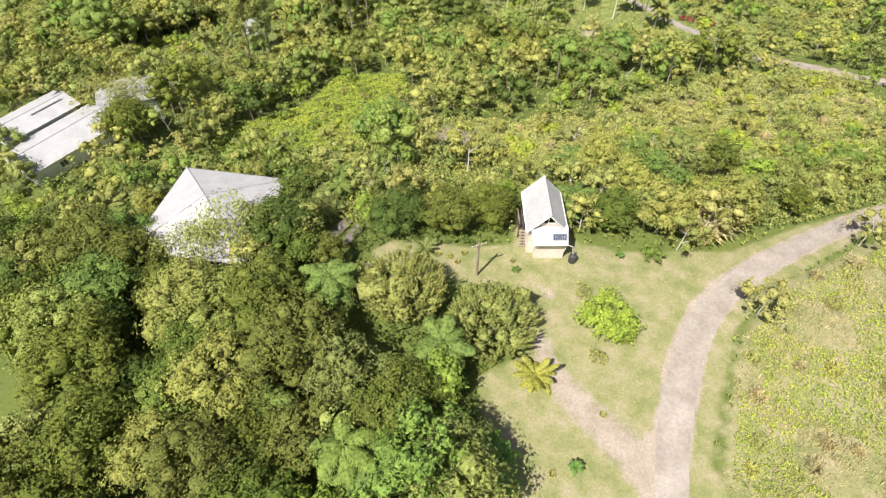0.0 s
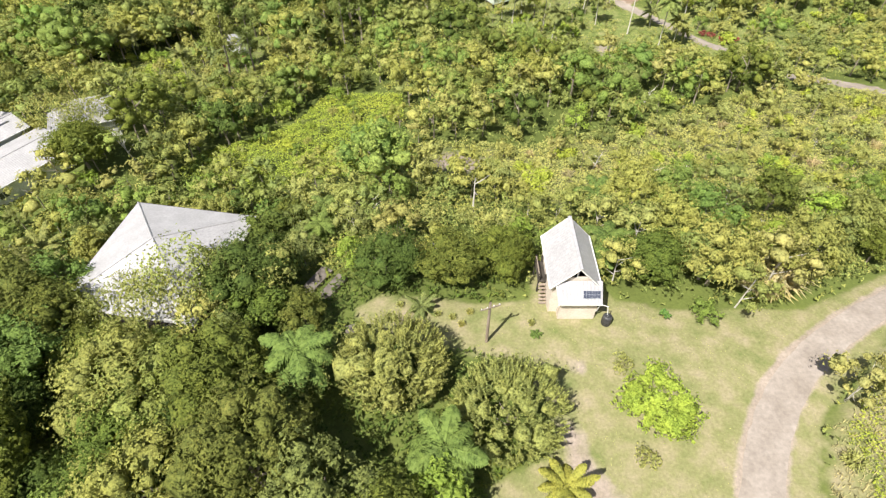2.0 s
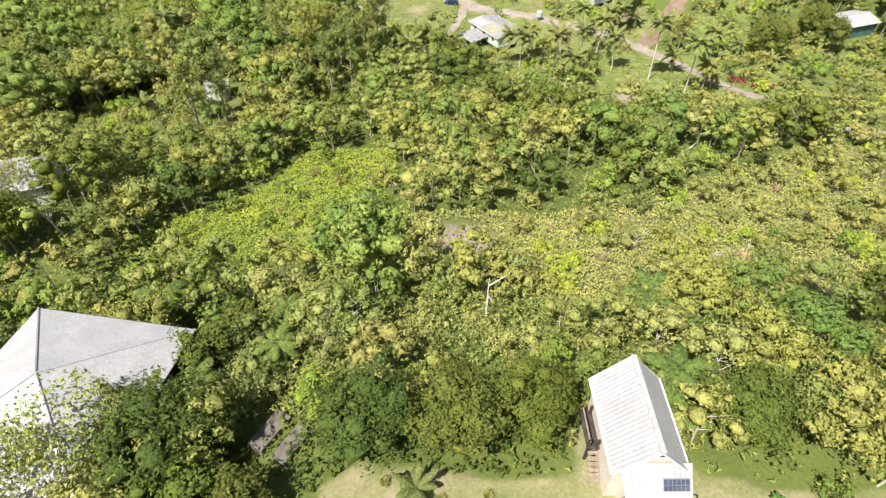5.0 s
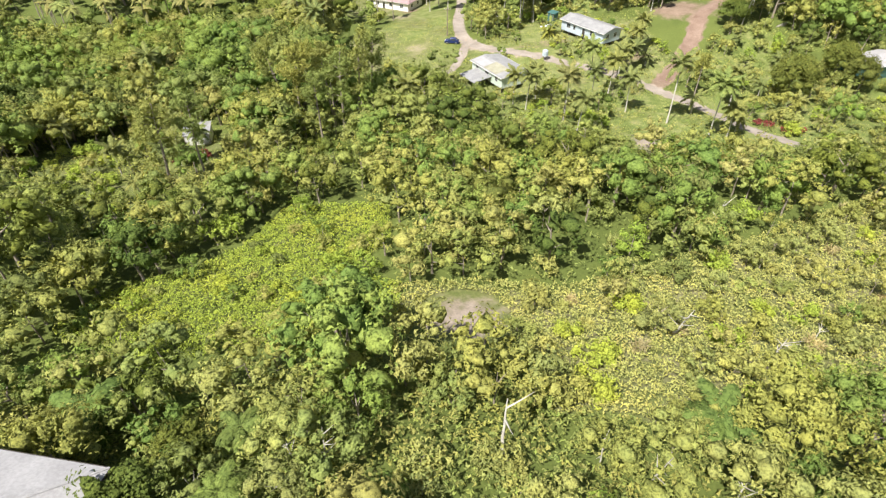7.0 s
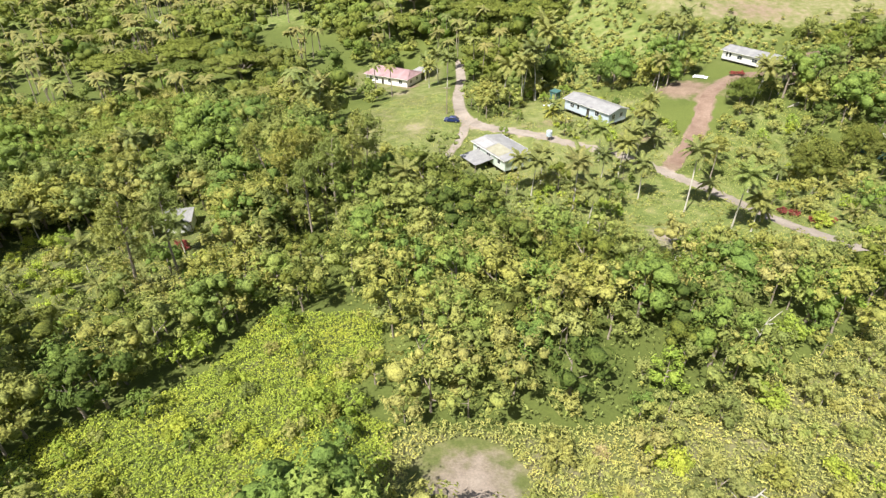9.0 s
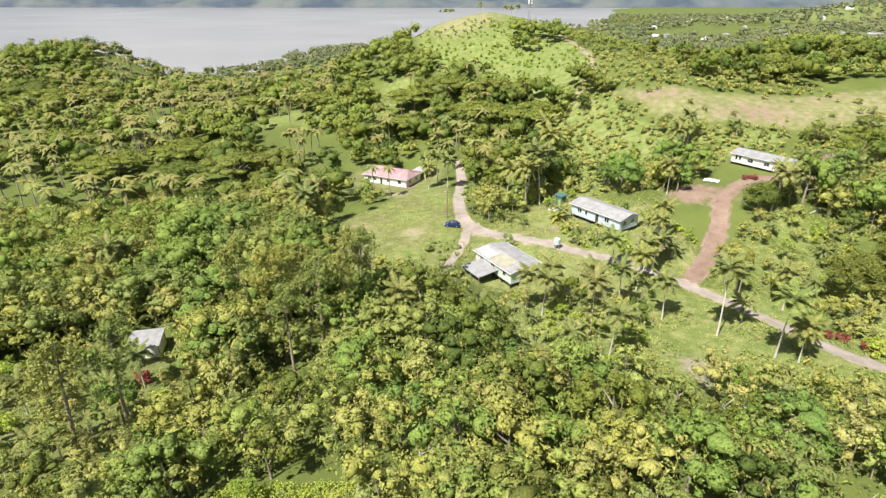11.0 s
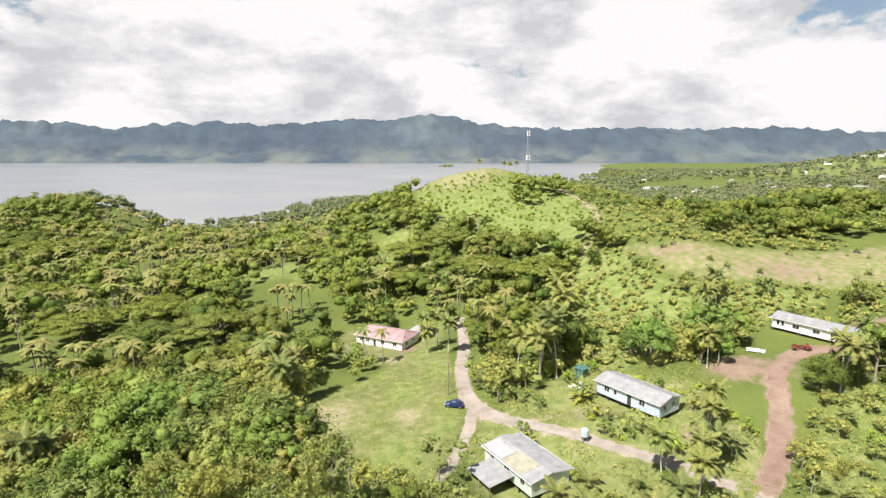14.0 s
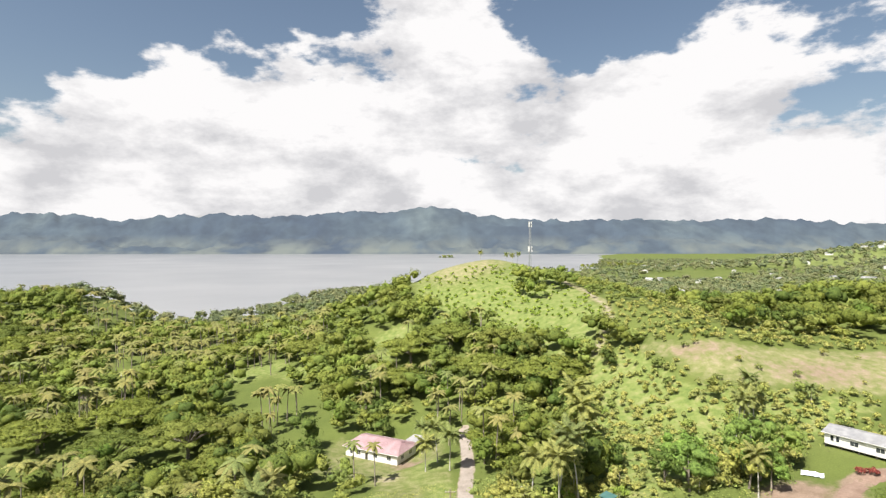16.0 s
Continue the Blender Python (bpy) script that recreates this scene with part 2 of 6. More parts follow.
def ground_material():
    m, nd, lk, bs = material("ground_cover", 0.95, 0, 0.2)
    att = nd.new("ShaderNodeAttribute")
    att.attribute_name = "cover"
    sp = nd.new("ShaderNodeSeparateColor")
    lk.new(att.outputs["Color"], sp.inputs[0])
    big, mid, fine = n_noise(nd, lk, 0.07, 6), n_noise(nd, lk, 0.45, 6, 0.6), n_noise(nd, lk, 4.0, 5, 0.6)
    green = n_mix(nd, lk, mid, n_ramp(nd, lk, big, [(0.35, (0.085, 0.112, 0.028)), (0.65, (0.15, 0.18, 0.046))]), (0.12, 0.15, 0.038))
    dry = n_ramp(nd, lk, mid, [(0.28, (0.16, 0.185, 0.065)), (0.47, (0.24, 0.235, 0.108)), (0.62, (0.305, 0.27, 0.16)), (0.75, (0.345, 0.29, 0.205))])
    lush = n_ramp(nd, lk, mid, [(0.3, (0.118, 0.165, 0.044)), (0.5, (0.180, 0.222, 0.064)), (0.72, (0.275, 0.270, 0.120))])
    dirt = n_ramp(nd, lk, mid, [(0.3, (0.29, 0.235, 0.195)), (0.7, (0.39, 0.325, 0.275))])
    red = n_ramp(nd, lk, mid, [(0.3, (0.20, 0.142, 0.105)), (0.7, (0.29, 0.215, 0.165))])

    def edge(ch, lo=0.32, hi=0.62):
        a = nd.new("ShaderNodeMath")
        a.operation = "MULTIPLY_ADD"
        lk.new(mid, a.inputs[0])
        a.inputs[1].default_value, a.inputs[2].default_value = 0.5, -0.25
        s = nd.new("ShaderNodeMath")
        s.operation = "ADD"
        lk.new(a.outputs[0], s.inputs[0])
        lk.new(ch, s.inputs[1])
        r = nd.new("ShaderNodeMapRange")
        r.interpolation_type = "SMOOTHSTEP"
        r.inputs["From Min"].default_value, r.inputs["From Max"].default_value = lo, hi
        lk.new(s.outputs[0], r.inputs["Value"])
        return r.outputs[0]

    c = n_mix(nd, lk, edge(sp.outputs[1], 0.2, 0.8), green, dry)
    c = n_mix(nd, lk, edge(att.outputs["Alpha"], 0.25, 0.7), c, lush)
    c = n_mix(nd, lk, edge(sp.outputs[2]), c, red)
    c = n_mix(nd, lk, edge(sp.outputs[0]), c, dirt)
    c = n_mix(nd, lk, 1.0, c, n_ramp(nd, lk, fine, [(0.3, (0.78, 0.78, 0.76)), (0.7, (1.12, 1.12, 1.1))]), "MULTIPLY")
    lk.new(c, bs.inputs["Base Color"])
    n_bump(nd, lk, bs, fine, 0.5, 0.06)
    return m


M_GROUND = ground_material()
M_WATER, _n, _l, _b = material("bay_water", 0.3, 0, 0.5)
_l.new(n_ramp(_n, _l, n_noise(_n, _l, 0.004, 5), [(0.35, (0.20, 0.205, 0.215)), (0.7, (0.28, 0.28, 0.285))]), _b.inputs["Base Color"])
n_bump(_n, _l, _b, n_noise(_n, _l, 0.4, 4), 0.1, 0.3)


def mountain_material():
    """Far wooded ranges beyond several kilometres of bright damp air: its haze is painted in as a faint blue emission,
    cloud shade as a dark bluish base.
    """
    m, nd, lk, bs = material("hazed_far_ranges", 1.0, 0, 0.0)
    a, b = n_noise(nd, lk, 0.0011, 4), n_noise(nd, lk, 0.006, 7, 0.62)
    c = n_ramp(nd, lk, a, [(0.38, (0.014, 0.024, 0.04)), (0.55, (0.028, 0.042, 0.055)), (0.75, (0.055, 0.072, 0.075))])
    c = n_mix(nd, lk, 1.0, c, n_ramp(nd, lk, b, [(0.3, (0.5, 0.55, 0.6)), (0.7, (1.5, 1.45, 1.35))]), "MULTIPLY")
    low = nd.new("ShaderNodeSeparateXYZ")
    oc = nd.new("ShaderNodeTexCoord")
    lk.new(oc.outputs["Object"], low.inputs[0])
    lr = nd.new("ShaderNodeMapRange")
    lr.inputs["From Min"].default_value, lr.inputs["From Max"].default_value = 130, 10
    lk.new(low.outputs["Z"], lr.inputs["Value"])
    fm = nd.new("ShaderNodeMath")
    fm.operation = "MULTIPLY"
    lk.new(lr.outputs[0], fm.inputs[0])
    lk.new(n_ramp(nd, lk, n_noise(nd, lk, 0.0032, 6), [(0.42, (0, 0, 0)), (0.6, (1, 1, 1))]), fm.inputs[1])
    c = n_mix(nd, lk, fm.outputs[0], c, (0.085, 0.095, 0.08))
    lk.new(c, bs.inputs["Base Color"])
    # Pale blue emission stands in for the airlight in front of the range.
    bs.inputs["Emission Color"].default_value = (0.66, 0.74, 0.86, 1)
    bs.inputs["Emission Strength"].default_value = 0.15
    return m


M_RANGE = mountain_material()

# ---- shape of the land ----
def ease(v):
    v = np.clip(v, 0, 1)
    return v * v * (3 - 2 * v)


def hump(x, y, cx, cy, sx, sy):
    return np.exp(-0.5 * (((x - cx) / sx) ** 2 + ((y - cy) / sy) ** 2))


PROFILE_Y = (-400, 42, 56, 80, 110, 145, 170, 195, 255, 300, 400, 600, 6000)
PROFILE_Z = (11.2, 11.2, 8.4, -0.8, -4.5, -9, -11, -11.3, -19.3, -19.5, -17.5, -20, -20)
SHORE_X = (-5000, -900, -420, -300, -240, -205, -182, -165, -145, -90, 60, 300, 420, 650, 1000, 1400, 5000)
SHORE_Y = (380, 460, 545, 545, 500, 470, 480, 600, 740, 880, 1150, 1330, 1500, 2300, 3500, 4200, 4300)
WATER_Z = -22.0
# levelled ground under the houses
PADS = [(12, 40, 9, 11.2), (-18, 254, 20, -19.5), (38.2, 183.6, 13, -7.2), (13, 165, 13, -11.2), (85, 200, 14, 0.9), (-51, 142, 8, -14.2), (97.5, 160, 10, -7.0), (2.6, 191, 7, -11.2), (-64, 78, 27, 0.8)]


def ground_z(x, y):
    x, y = np.asarray(x, float), np.asarray(y, float)
    z = sum(np.interp(y + d, PROFILE_Y, PROFILE_Z) for d in (-5, 0, 5)) / 3
    z = z - 5.8 * ease((-5 - x) / 26) * (1 - ease((y - 60) / 30))
    z = z - (0.05 + 0.05 * ease((y - 90) / 50)) * np.clip(-x, 0, 60) * ease((y - 70) / 25) * (1 - 0.8 * ease((y - 210) / 80))
    far = 1 - ease((y - 320) / 260)
    z = z + 0.13 * np.clip(x - 5, 0, 150) * ease((y - 148) / 42) * far
    z = z + 14 * ease((y - 205) / 60) * ease((x - 35) / 50) * (1 - ease((y - 280) / 140))
    z = z + 15.5 * hump(x, y, 60, 292, 30, 46) + 46.5 * hump(x, y, 22, 414, 54, 62)
    z = z + 26 * hump(x, y, -262, 470, 42, 50) + 3 * hump(x, y, -330, 400, 130, 110) + 4 * hump(x, y, -100, 700, 60, 80)
    z = z + 86 * hump(x, y, 960, 860, 300, 330) + 10 * hump(x, y, 300, 520, 160, 140)
    z = z + 0.35 * np.sin(x * 0.21 + 1.3) * np.sin(y * 0.17) * ease((y - 52) / 20) + 1.2 * np.sin(x * 0.05) * np.sin(y * 0.043 + 1) * ease((y - 230) / 80)
    z = z + 0.7 * ease((x - road_right(y)) / 1.2) * (1 - ease((y - 50) / 15)) * ease((60 - x) / 20)
    for px, py, pr, pz in PADS:
        k = ease((pr - np.hypot(x - px, y - py)) / (0.45 * pr))
        z = z * (1 - k) + pz * k
    sink = ease((y - np.interp(x, SHORE_X, SHORE_Y)) / 50)
    z = z * (1 - sink) + (WATER_Z - 6) * sink
    return z + 7.6 * hump(x, y, 450, 1700, 75, 55) + 7.4 * hump(x, y, 40, 2950, 85, 90) + 2.2 * hump(x, y, 106, 204, 4, 3)


def road_right(y):
    """East edge of the mown verge beside the drive."""
    return np.interp(y, (0, 15, 18, 24, 30, 36, 42, 50), (22.0, 23.2, 24.2, 27.0, 30.4, 37.0, 50.0, 75.0))


def zat(x, y):
    return float(ground_z(x, y))


DRIVE = [(17.0, -20, 2.57), (18.2, 5, 2.64), (19.0, 14.7, 2.71), (20.6, 19, 2.99), (22.6, 23.7, 3.14), (24.8, 28.4, 3.07), (27.2, 32.2, 2.93), (31, 36, 2.78), (36.3, 39.6, 2.57), (44, 43.8, 2.28), (53.5, 48.5, 2.14), (66, 53, 2.14), (84, 56, 2.14)]
SPUR = [(18.8, 15.5, 4.5), (15.8, 19.3, 3.6), (12.6, 23, 3.0), (10.6, 26.4, 2.4), (10.0, 30, 1.6)]
LANE = [(6.9, 262, 2.6), (6.8, 235, 2.8), (5.0, 215, 3.2), (5.0, 205, 3.0), (5.2, 196, 3.0), (8.6, 186, 3.4), (14.7, 180, 3.0), (24.5, 174.5, 2.6), (33, 168, 2.5), (39.5, 163.5, 2.5), (46.5, 157.5, 2.6), (52.3, 148.5, 2.6), (56.4, 139.4, 2.6), (60.0, 129, 2.8), (70, 112, 3.2), (92, 100, 3.2)]
SIDELANE = [(6.4, 188, 2.0), (5.2, 181, 1.8), (2.6, 172, 1.3), (-0.5, 163, 1.2), (-3, 157, 1.0)]
REDLANE = [(49, 158, 3.0), (55.6, 165.5, 3.2), (62, 176, 3.4), (66, 185, 3.0), (74, 193, 3.0), (90, 191.5, 2.8), (104, 203, 2.6)]
TRACK = [(49.3, 272, 1.0), (54, 278, 1.2), (59, 288, 1.4), (62.3, 299, 1.5), (63.8, 332, 1.6), (62, 368, 1.6), (50, 395, 1.4), (34, 410, 1.2)]


def path_distance(x, y, path):
    best = np.full(np.shape(x), 1e9)
    for (ax, ay, aw), (bx, by, bw) in zip(path, path[1:]):
        dx, dy = bx - ax, by - ay
        t = np.clip(((x - ax) * dx + (y - ay) * dy) / (dx * dx + dy * dy), 0, 1)
        best = np.minimum(best, np.hypot(x - ax - t * dx, y - ay - t * dy) - (aw + t * (bw - aw)) / 2)
    return best


def inside(x, y, poly):
    """Even-odd test of many points against one outline."""
    x, y = np.asarray(x, float), np.asarray(y, float)
    r = np.zeros(np.shape(x), bool)
    for (ax, ay), (bx, by) in zip(poly, poly[1:] + poly[:1]):
        if ay != by:
            r ^= ((ay > y) != (by > y)) & (x < (bx - ax) * (y - ay) / (by - ay) + ax)
    return r


LAWN = [(2.6, 10), (3.2, 20), (3.0, 25.5), (9.0, 28.5), (8.5, 33), (4, 36.5), (-6, 38.8), (-9, 42), (-6, 44.2), (2, 43), (8, 42.5), (8.5, 47), (15, 47), (16, 43), (22, 42), (27, 42.2), (34, 42), (44, 46.5), (70, 56), (88, 58), (88, 53), (60, 49), (50, 44), (38, 37), (30.5, 31), (27, 24), (24, 18), (22, -30), (2, -30)]
VINES = [(-41, 77), (-39.5, 85), (-31, 88), (-26, 94.5), (-23.6, 104), (-15.6, 106), (-8, 105), (-7, 94), (-11, 88), (-5, 84), (-4, 77), (-10, 73.5), (-20, 74), (-29, 73)]
FIELD = [(-34, 193), (-30, 206), (-19, 216), (-15, 228), (-12, 238), (2, 240), (4, 222), (3.5, 196), (5, 181), (0.5, 163), (-8, 157), (-17, 160), (-24, 170), (-28, 178)]
YARD = [(4, 176), (5, 160), (14, 152), (30, 148), (46, 152), (56, 168), (50, 190), (36, 200), (22, 196), (8, 186)]
REDYARD = [(46, 164), (64, 170), (78, 186), (100, 190), (108, 204), (92, 208), (88, 196), (74, 204), (62, 196), (52, 182)]
PASTURE = [(60.5, 272), (64, 264), (68, 258.5), (88, 253), (130, 252), (240, 258), (240, 224), (109, 228), (80, 233), (68, 238), (66, 249), (60, 262)]
HILLGRASS = [(50, 274), (61, 300), (64, 332), (63, 370), (50, 400), (30, 430), (0, 430), (-14, 410), (-12, 366), (4, 340), (24, 331), (33, 304), (41, 278)]
RIGHTSLOPE = [(24, 200), (40, 196), (60, 200), (80, 210), (108, 226), (80, 232), (66, 238), (60, 262), (50, 272), (40, 270), (34, 240)]
LUSHPATCH = [(-75.7, 189, 4), (-61, 230, 5), (-85, 344, 14), (-30, 327, 9), (-21, 342, 10), (-60, 335, 9), (-1, 236, 5)]
GARDEN = [(30, 126), (42, 122), (58, 124), (54, 142), (44, 152), (34, 146)]
SHEDYARD = [(-60, 128), (-48, 124), (-40, 132), (-42, 146), (-50, 149), (-58, 146)]
PINKYARD = [(-34, 238), (-20, 232), (2, 240), (2, 262), (-14, 268), (-34, 266)]
PALMYARD = [(4, 152), (6, 130), (20, 124), (34, 119), (60, 118), (70, 108), (84, 116), (80, 140), (64, 150), (48, 158), (30, 150), (14, 152)]
SIDEGARDEN = [(62, 118), (95, 110), (112, 150), (86, 166), (76, 186), (58, 166), (60, 140)]
SHEDGARDEN = [(-74, 102), (-48, 100), (-36, 108), (-37, 122), (-40, 148), (-62, 148), (-78, 130)]
SCRUB = [(8, 62), (26, 60), (60, 62), (85, 70), (85, 104), (60, 104), (36, 92), (14, 84), (-6, 84), (-6, 76), (6, 74)]
BANK = [(24, 16), (27, 23), (30.5, 30), (38, 37), (50, 43), (72, 52), (90, 52), (90, -20), (22.5, -20)]


def make_ground():
    def steps(stops):
        out = [stops[0][0]]
        for (a, _), (b, d) in zip(stops, stops[1:]):
            n = max(1, round((b - a) / d))
            out += [a + (b - a) * (i + 1) / n for i in range(n)]
        return np.array(out)

    ys = steps([(-400, 0), (-40, 30), (0, 5), (60, 0.8), (130, 1.5), (280, 2.0), (460, 4), (900, 14), (2000, 50), (4900, 120)])
    right = steps([(0, 0), (60, 1.0), (120, 2), (260, 6), (600, 15), (1500, 50), (4800, 300)])
    xs = np.concatenate([-right[:0:-1], right])
    X, Y = np.meshgrid(xs, ys)
    Z = ground_z(X, Y)
    v = np.stack([X, Y, Z], -1).reshape(-1, 3)
    ny, nx = X.shape
    i = (np.arange(ny - 1)[:, None] * nx + np.arange(nx - 1)[None]).reshape(-1)
    f = np.stack([i, i + 1, i + nx + 1, i + nx], -1)
    me = mesh_np("ground", v, f, True)
    x, y = v[:, 0], v[:, 1]
    offs = [(0, 0), (2, 1), (-2, -1), (1, -2), (-1, 2), (3.5, -1), (-3.5, 1), (0, 3.5), (0, -3.5)]
    far_y = np.clip((y - 60) / 60, 0.12, 1)
    soft = lambda poly: sum(inside(x + a * far_y, y + b * far_y, poly).astype(float) for a, b in offs) / len(offs)
    dirt = np.maximum.reduce([0.75 - 0.75 * ease((path_distance(x, y, p) + 0.2) / 1.3) for p in (DRIVE, LANE, SIDELANE)])
    dirt = np.maximum.reduce([dirt, 0.6 - 0.6 * ease((path_distance(x, y, SPUR) + 0.6) / 2.2), 0.52 - 0.52 * ease((path_distance(x, y, TRACK) + 0.3) / 1.6)])
    dirt = np.maximum(dirt, 0.62 * np.maximum.reduce([hump(x, y, 11.6, 35.5, 0.9, 0.9), hump(x, y, 36, 126, 2.6, 4.6), hump(x, y, 2.0, 77.0, 4.4, 4.2), hump(x, y, -38, 40, 3, 2)]))
    dry = np.maximum.reduce([0.85 * soft(LAWN), 0.8 * soft(BANK), 0.46 * soft(FIELD), 0.56 * soft(YARD), 0.6 * soft(PASTURE), 0.42 * soft(PALMYARD), 0.3 * soft(HILLGRASS), 0.45 * soft(GARDEN), 0.5 * soft(PINKYARD), 0.5 * soft(SCRUB), 0.3 * soft(SIDEGARDEN), 0.22 * soft([(34, 200), (130, 200), (130, 262), (62, 300), (40, 300)]), 0.35 * soft(SHEDGARDEN), 0.3 * soft(VINES)])
    dry_spot = np.maximum.reduce([hump(x, y, -23, 192, 6, 9), hump(x, y, 14, 400, 20, 20), hump(x, y, -7, 188, 4, 4), hump(x, y, -12.9, 231, 4, 4), hump(x, y, -22, 178, 5, 5), 0.8 - 0.8 * ease(path_distance(x, y, TRACK) / 3.0)])
    dry = np.maximum(dry, 0.9 * dry_spot)
    red = np.maximum.reduce([0.75 - 0.75 * ease((path_distance(x, y, REDLANE)) / 1.3), 0.4 * hump(x, y, 70, 186, 6, 5), 0.8 * hump(x, y, 104, 203, 9, 6), 0.5 * hump(x, y, 27, 181, 10, 3), 0.6 * hump(x, y, -10, 247, 6, 4), 0.42 * soft(PASTURE) * (0.9 + 0.3 * np.sin(x * 0.11) * np.sin(y * 0.23)), 0.55 * hump(x, y, 1.6, 77.2, 4.8, 4.6), 0.75 * hump(x, y, 62, 190, 7, 5), 0.6 * hump(x, y, 46, 170.7, 5, 4), 0.7 * hump(x, y, 97, 202, 8, 6)])
    dirt = np.maximum(dirt, 0.42 * dry_spot * (y > 150) * (y < 240))
    red = np.where(red < 0.2, 0, red)
    lush = np.maximum.reduce([0.8 * soft(HILLGRASS), 0.75 * soft(RIGHTSLOPE), 0.62 * soft(FIELD) * (0.75 + 0.4 * np.sin(x * 0.33 + 1.2) * np.sin(y * 0.21)), 0.6 * soft(PALMYARD), 0.5 * soft(YARD), 0.5 * soft(SIDEGARDEN), *[0.8 * hump(x, y, cx, cy, r, r) for cx, cy, r in LUSHPATCH], 0.8 * ease((x - 420) / 200) * ease((y - 520) / 200) * (1 - ease((y - 1100) / 300))])
    lush = lush * (1 - 0.85 * np.clip(dry_spot, 0, 1))
    att = me.color_attributes.new("cover", "FLOAT_COLOR", "POINT")
    att.data.foreach_set("color", np.stack([dirt, dry, red, lush], -1).astype(np.float32).reshape(-1))
    me.materials.append(M_GROUND)
    return tagged(new("ground", me), "grassy sloping ground with mown lawn, bare soil and pasture", "ground", kind="structure")


def mesh_np(name, verts, faces, smooth=False):
    """A mesh from arrays of places and of equal-sided faces."""
    verts, faces = np.asarray(verts, np.float32), np.asarray(faces, np.int32)
    me = bpy.data.meshes.new(name)
    n, k = faces.shape
    me.vertices.add(len(verts))
    me.vertices.foreach_set("co", verts.reshape(-1))
    me.loops.add(n * k)
    me.loops.foreach_set("vertex_index", faces.reshape(-1))
    me.polygons.add(n)
    me.polygons.foreach_set("loop_start", np.arange(n, dtype=np.int32) * k)
    me.polygons.foreach_set("loop_total", np.full(n, k, np.int32))
    me.polygons.foreach_set("use_smooth", np.full(n, smooth, bool))
    me.update(calc_edges=True)
    return me


def make_road(name, path, mat, label, lift=0.03):
    """A strip laid on the ground with ragged edges and two worn wheel lines."""
    pts = np.array([p[:2] for p in path], float)
    wid = np.array([p[2] for p in path], float)
    s = np.concatenate([[0], np.cumsum(np.hypot(*np.diff(pts, axis=0).T))])
    u = np.arange(0, s[-1], 0.9)
    k = np.array([-8, -4, 0, 4, 8.0])
    sm = lambda a: sum(np.interp(np.clip(u + d * 0.6, 0, s[-1]), s, a) for d in k) / 5
    cx, cy, w = sm(pts[:, 0]), sm(pts[:, 1]), sm(wid)
    tx, ty = np.gradient(cx), np.gradient(cy)
    ln = np.hypot(tx, ty)
    nx_, ny_ = -ty / ln, tx / ln
    rng = np.random.default_rng(len(path))
    cols = np.linspace(-1, 1, 9)
    rows = []
    for c in cols:
        jit = rng.normal(0, 0.05, len(u)) * (abs(c) > 0.9)
        o = c * w / 2 + jit
        x, y = cx + nx_ * o, cy + ny_ * o
        z = ground_z(x, y) + lift + 0.03 - 0.035 * abs(c) ** 4 - 0.025 * np.exp(-((abs(c) - 0.45) / 0.14) ** 2) + rng.normal(0, 0.004, len(u))
        rows.append(np.stack([x, y, z], -1))
    v = np.stack(rows, 1).reshape(-1, 3)
    m = len(cols)
    i = (np.arange(len(u) - 1)[:, None] * m + np.arange(m - 1)[None]).reshape(-1)
    me = mesh_np(name, v, np.stack([i, i + 1, i + m + 1, i + m], -1)[:, ::-1], True)
    me.materials.append(mat)
    return tagged(new(name, me), label, "road", kind="structure")


make_ground()
make_road("road", DRIVE, M_GRAVEL, "pale gravel drive curving past the lawn")
make_road("road", LANE, M_GRAVEL, "pale dirt village lane between the houses")
make_road("road", SIDELANE, M_GRAVEL, "pale dirt side track beside the grass field", 0.05)
make_road("road", REDLANE, M_REDSOIL, "reddish bare earth driveway up the slope", 0.05)

wme = mesh_np("water", [(-4900, 350, WATER_Z), (4900, 350, WATER_Z), (4900, 4900, WATER_Z), (-4900, 4900, WATER_Z)], [(0, 1, 2, 3)])
wme.materials.append(M_WATER)
tagged(new("water", wme), "calm pale grey water of a wide bay", "water", kind="structure")


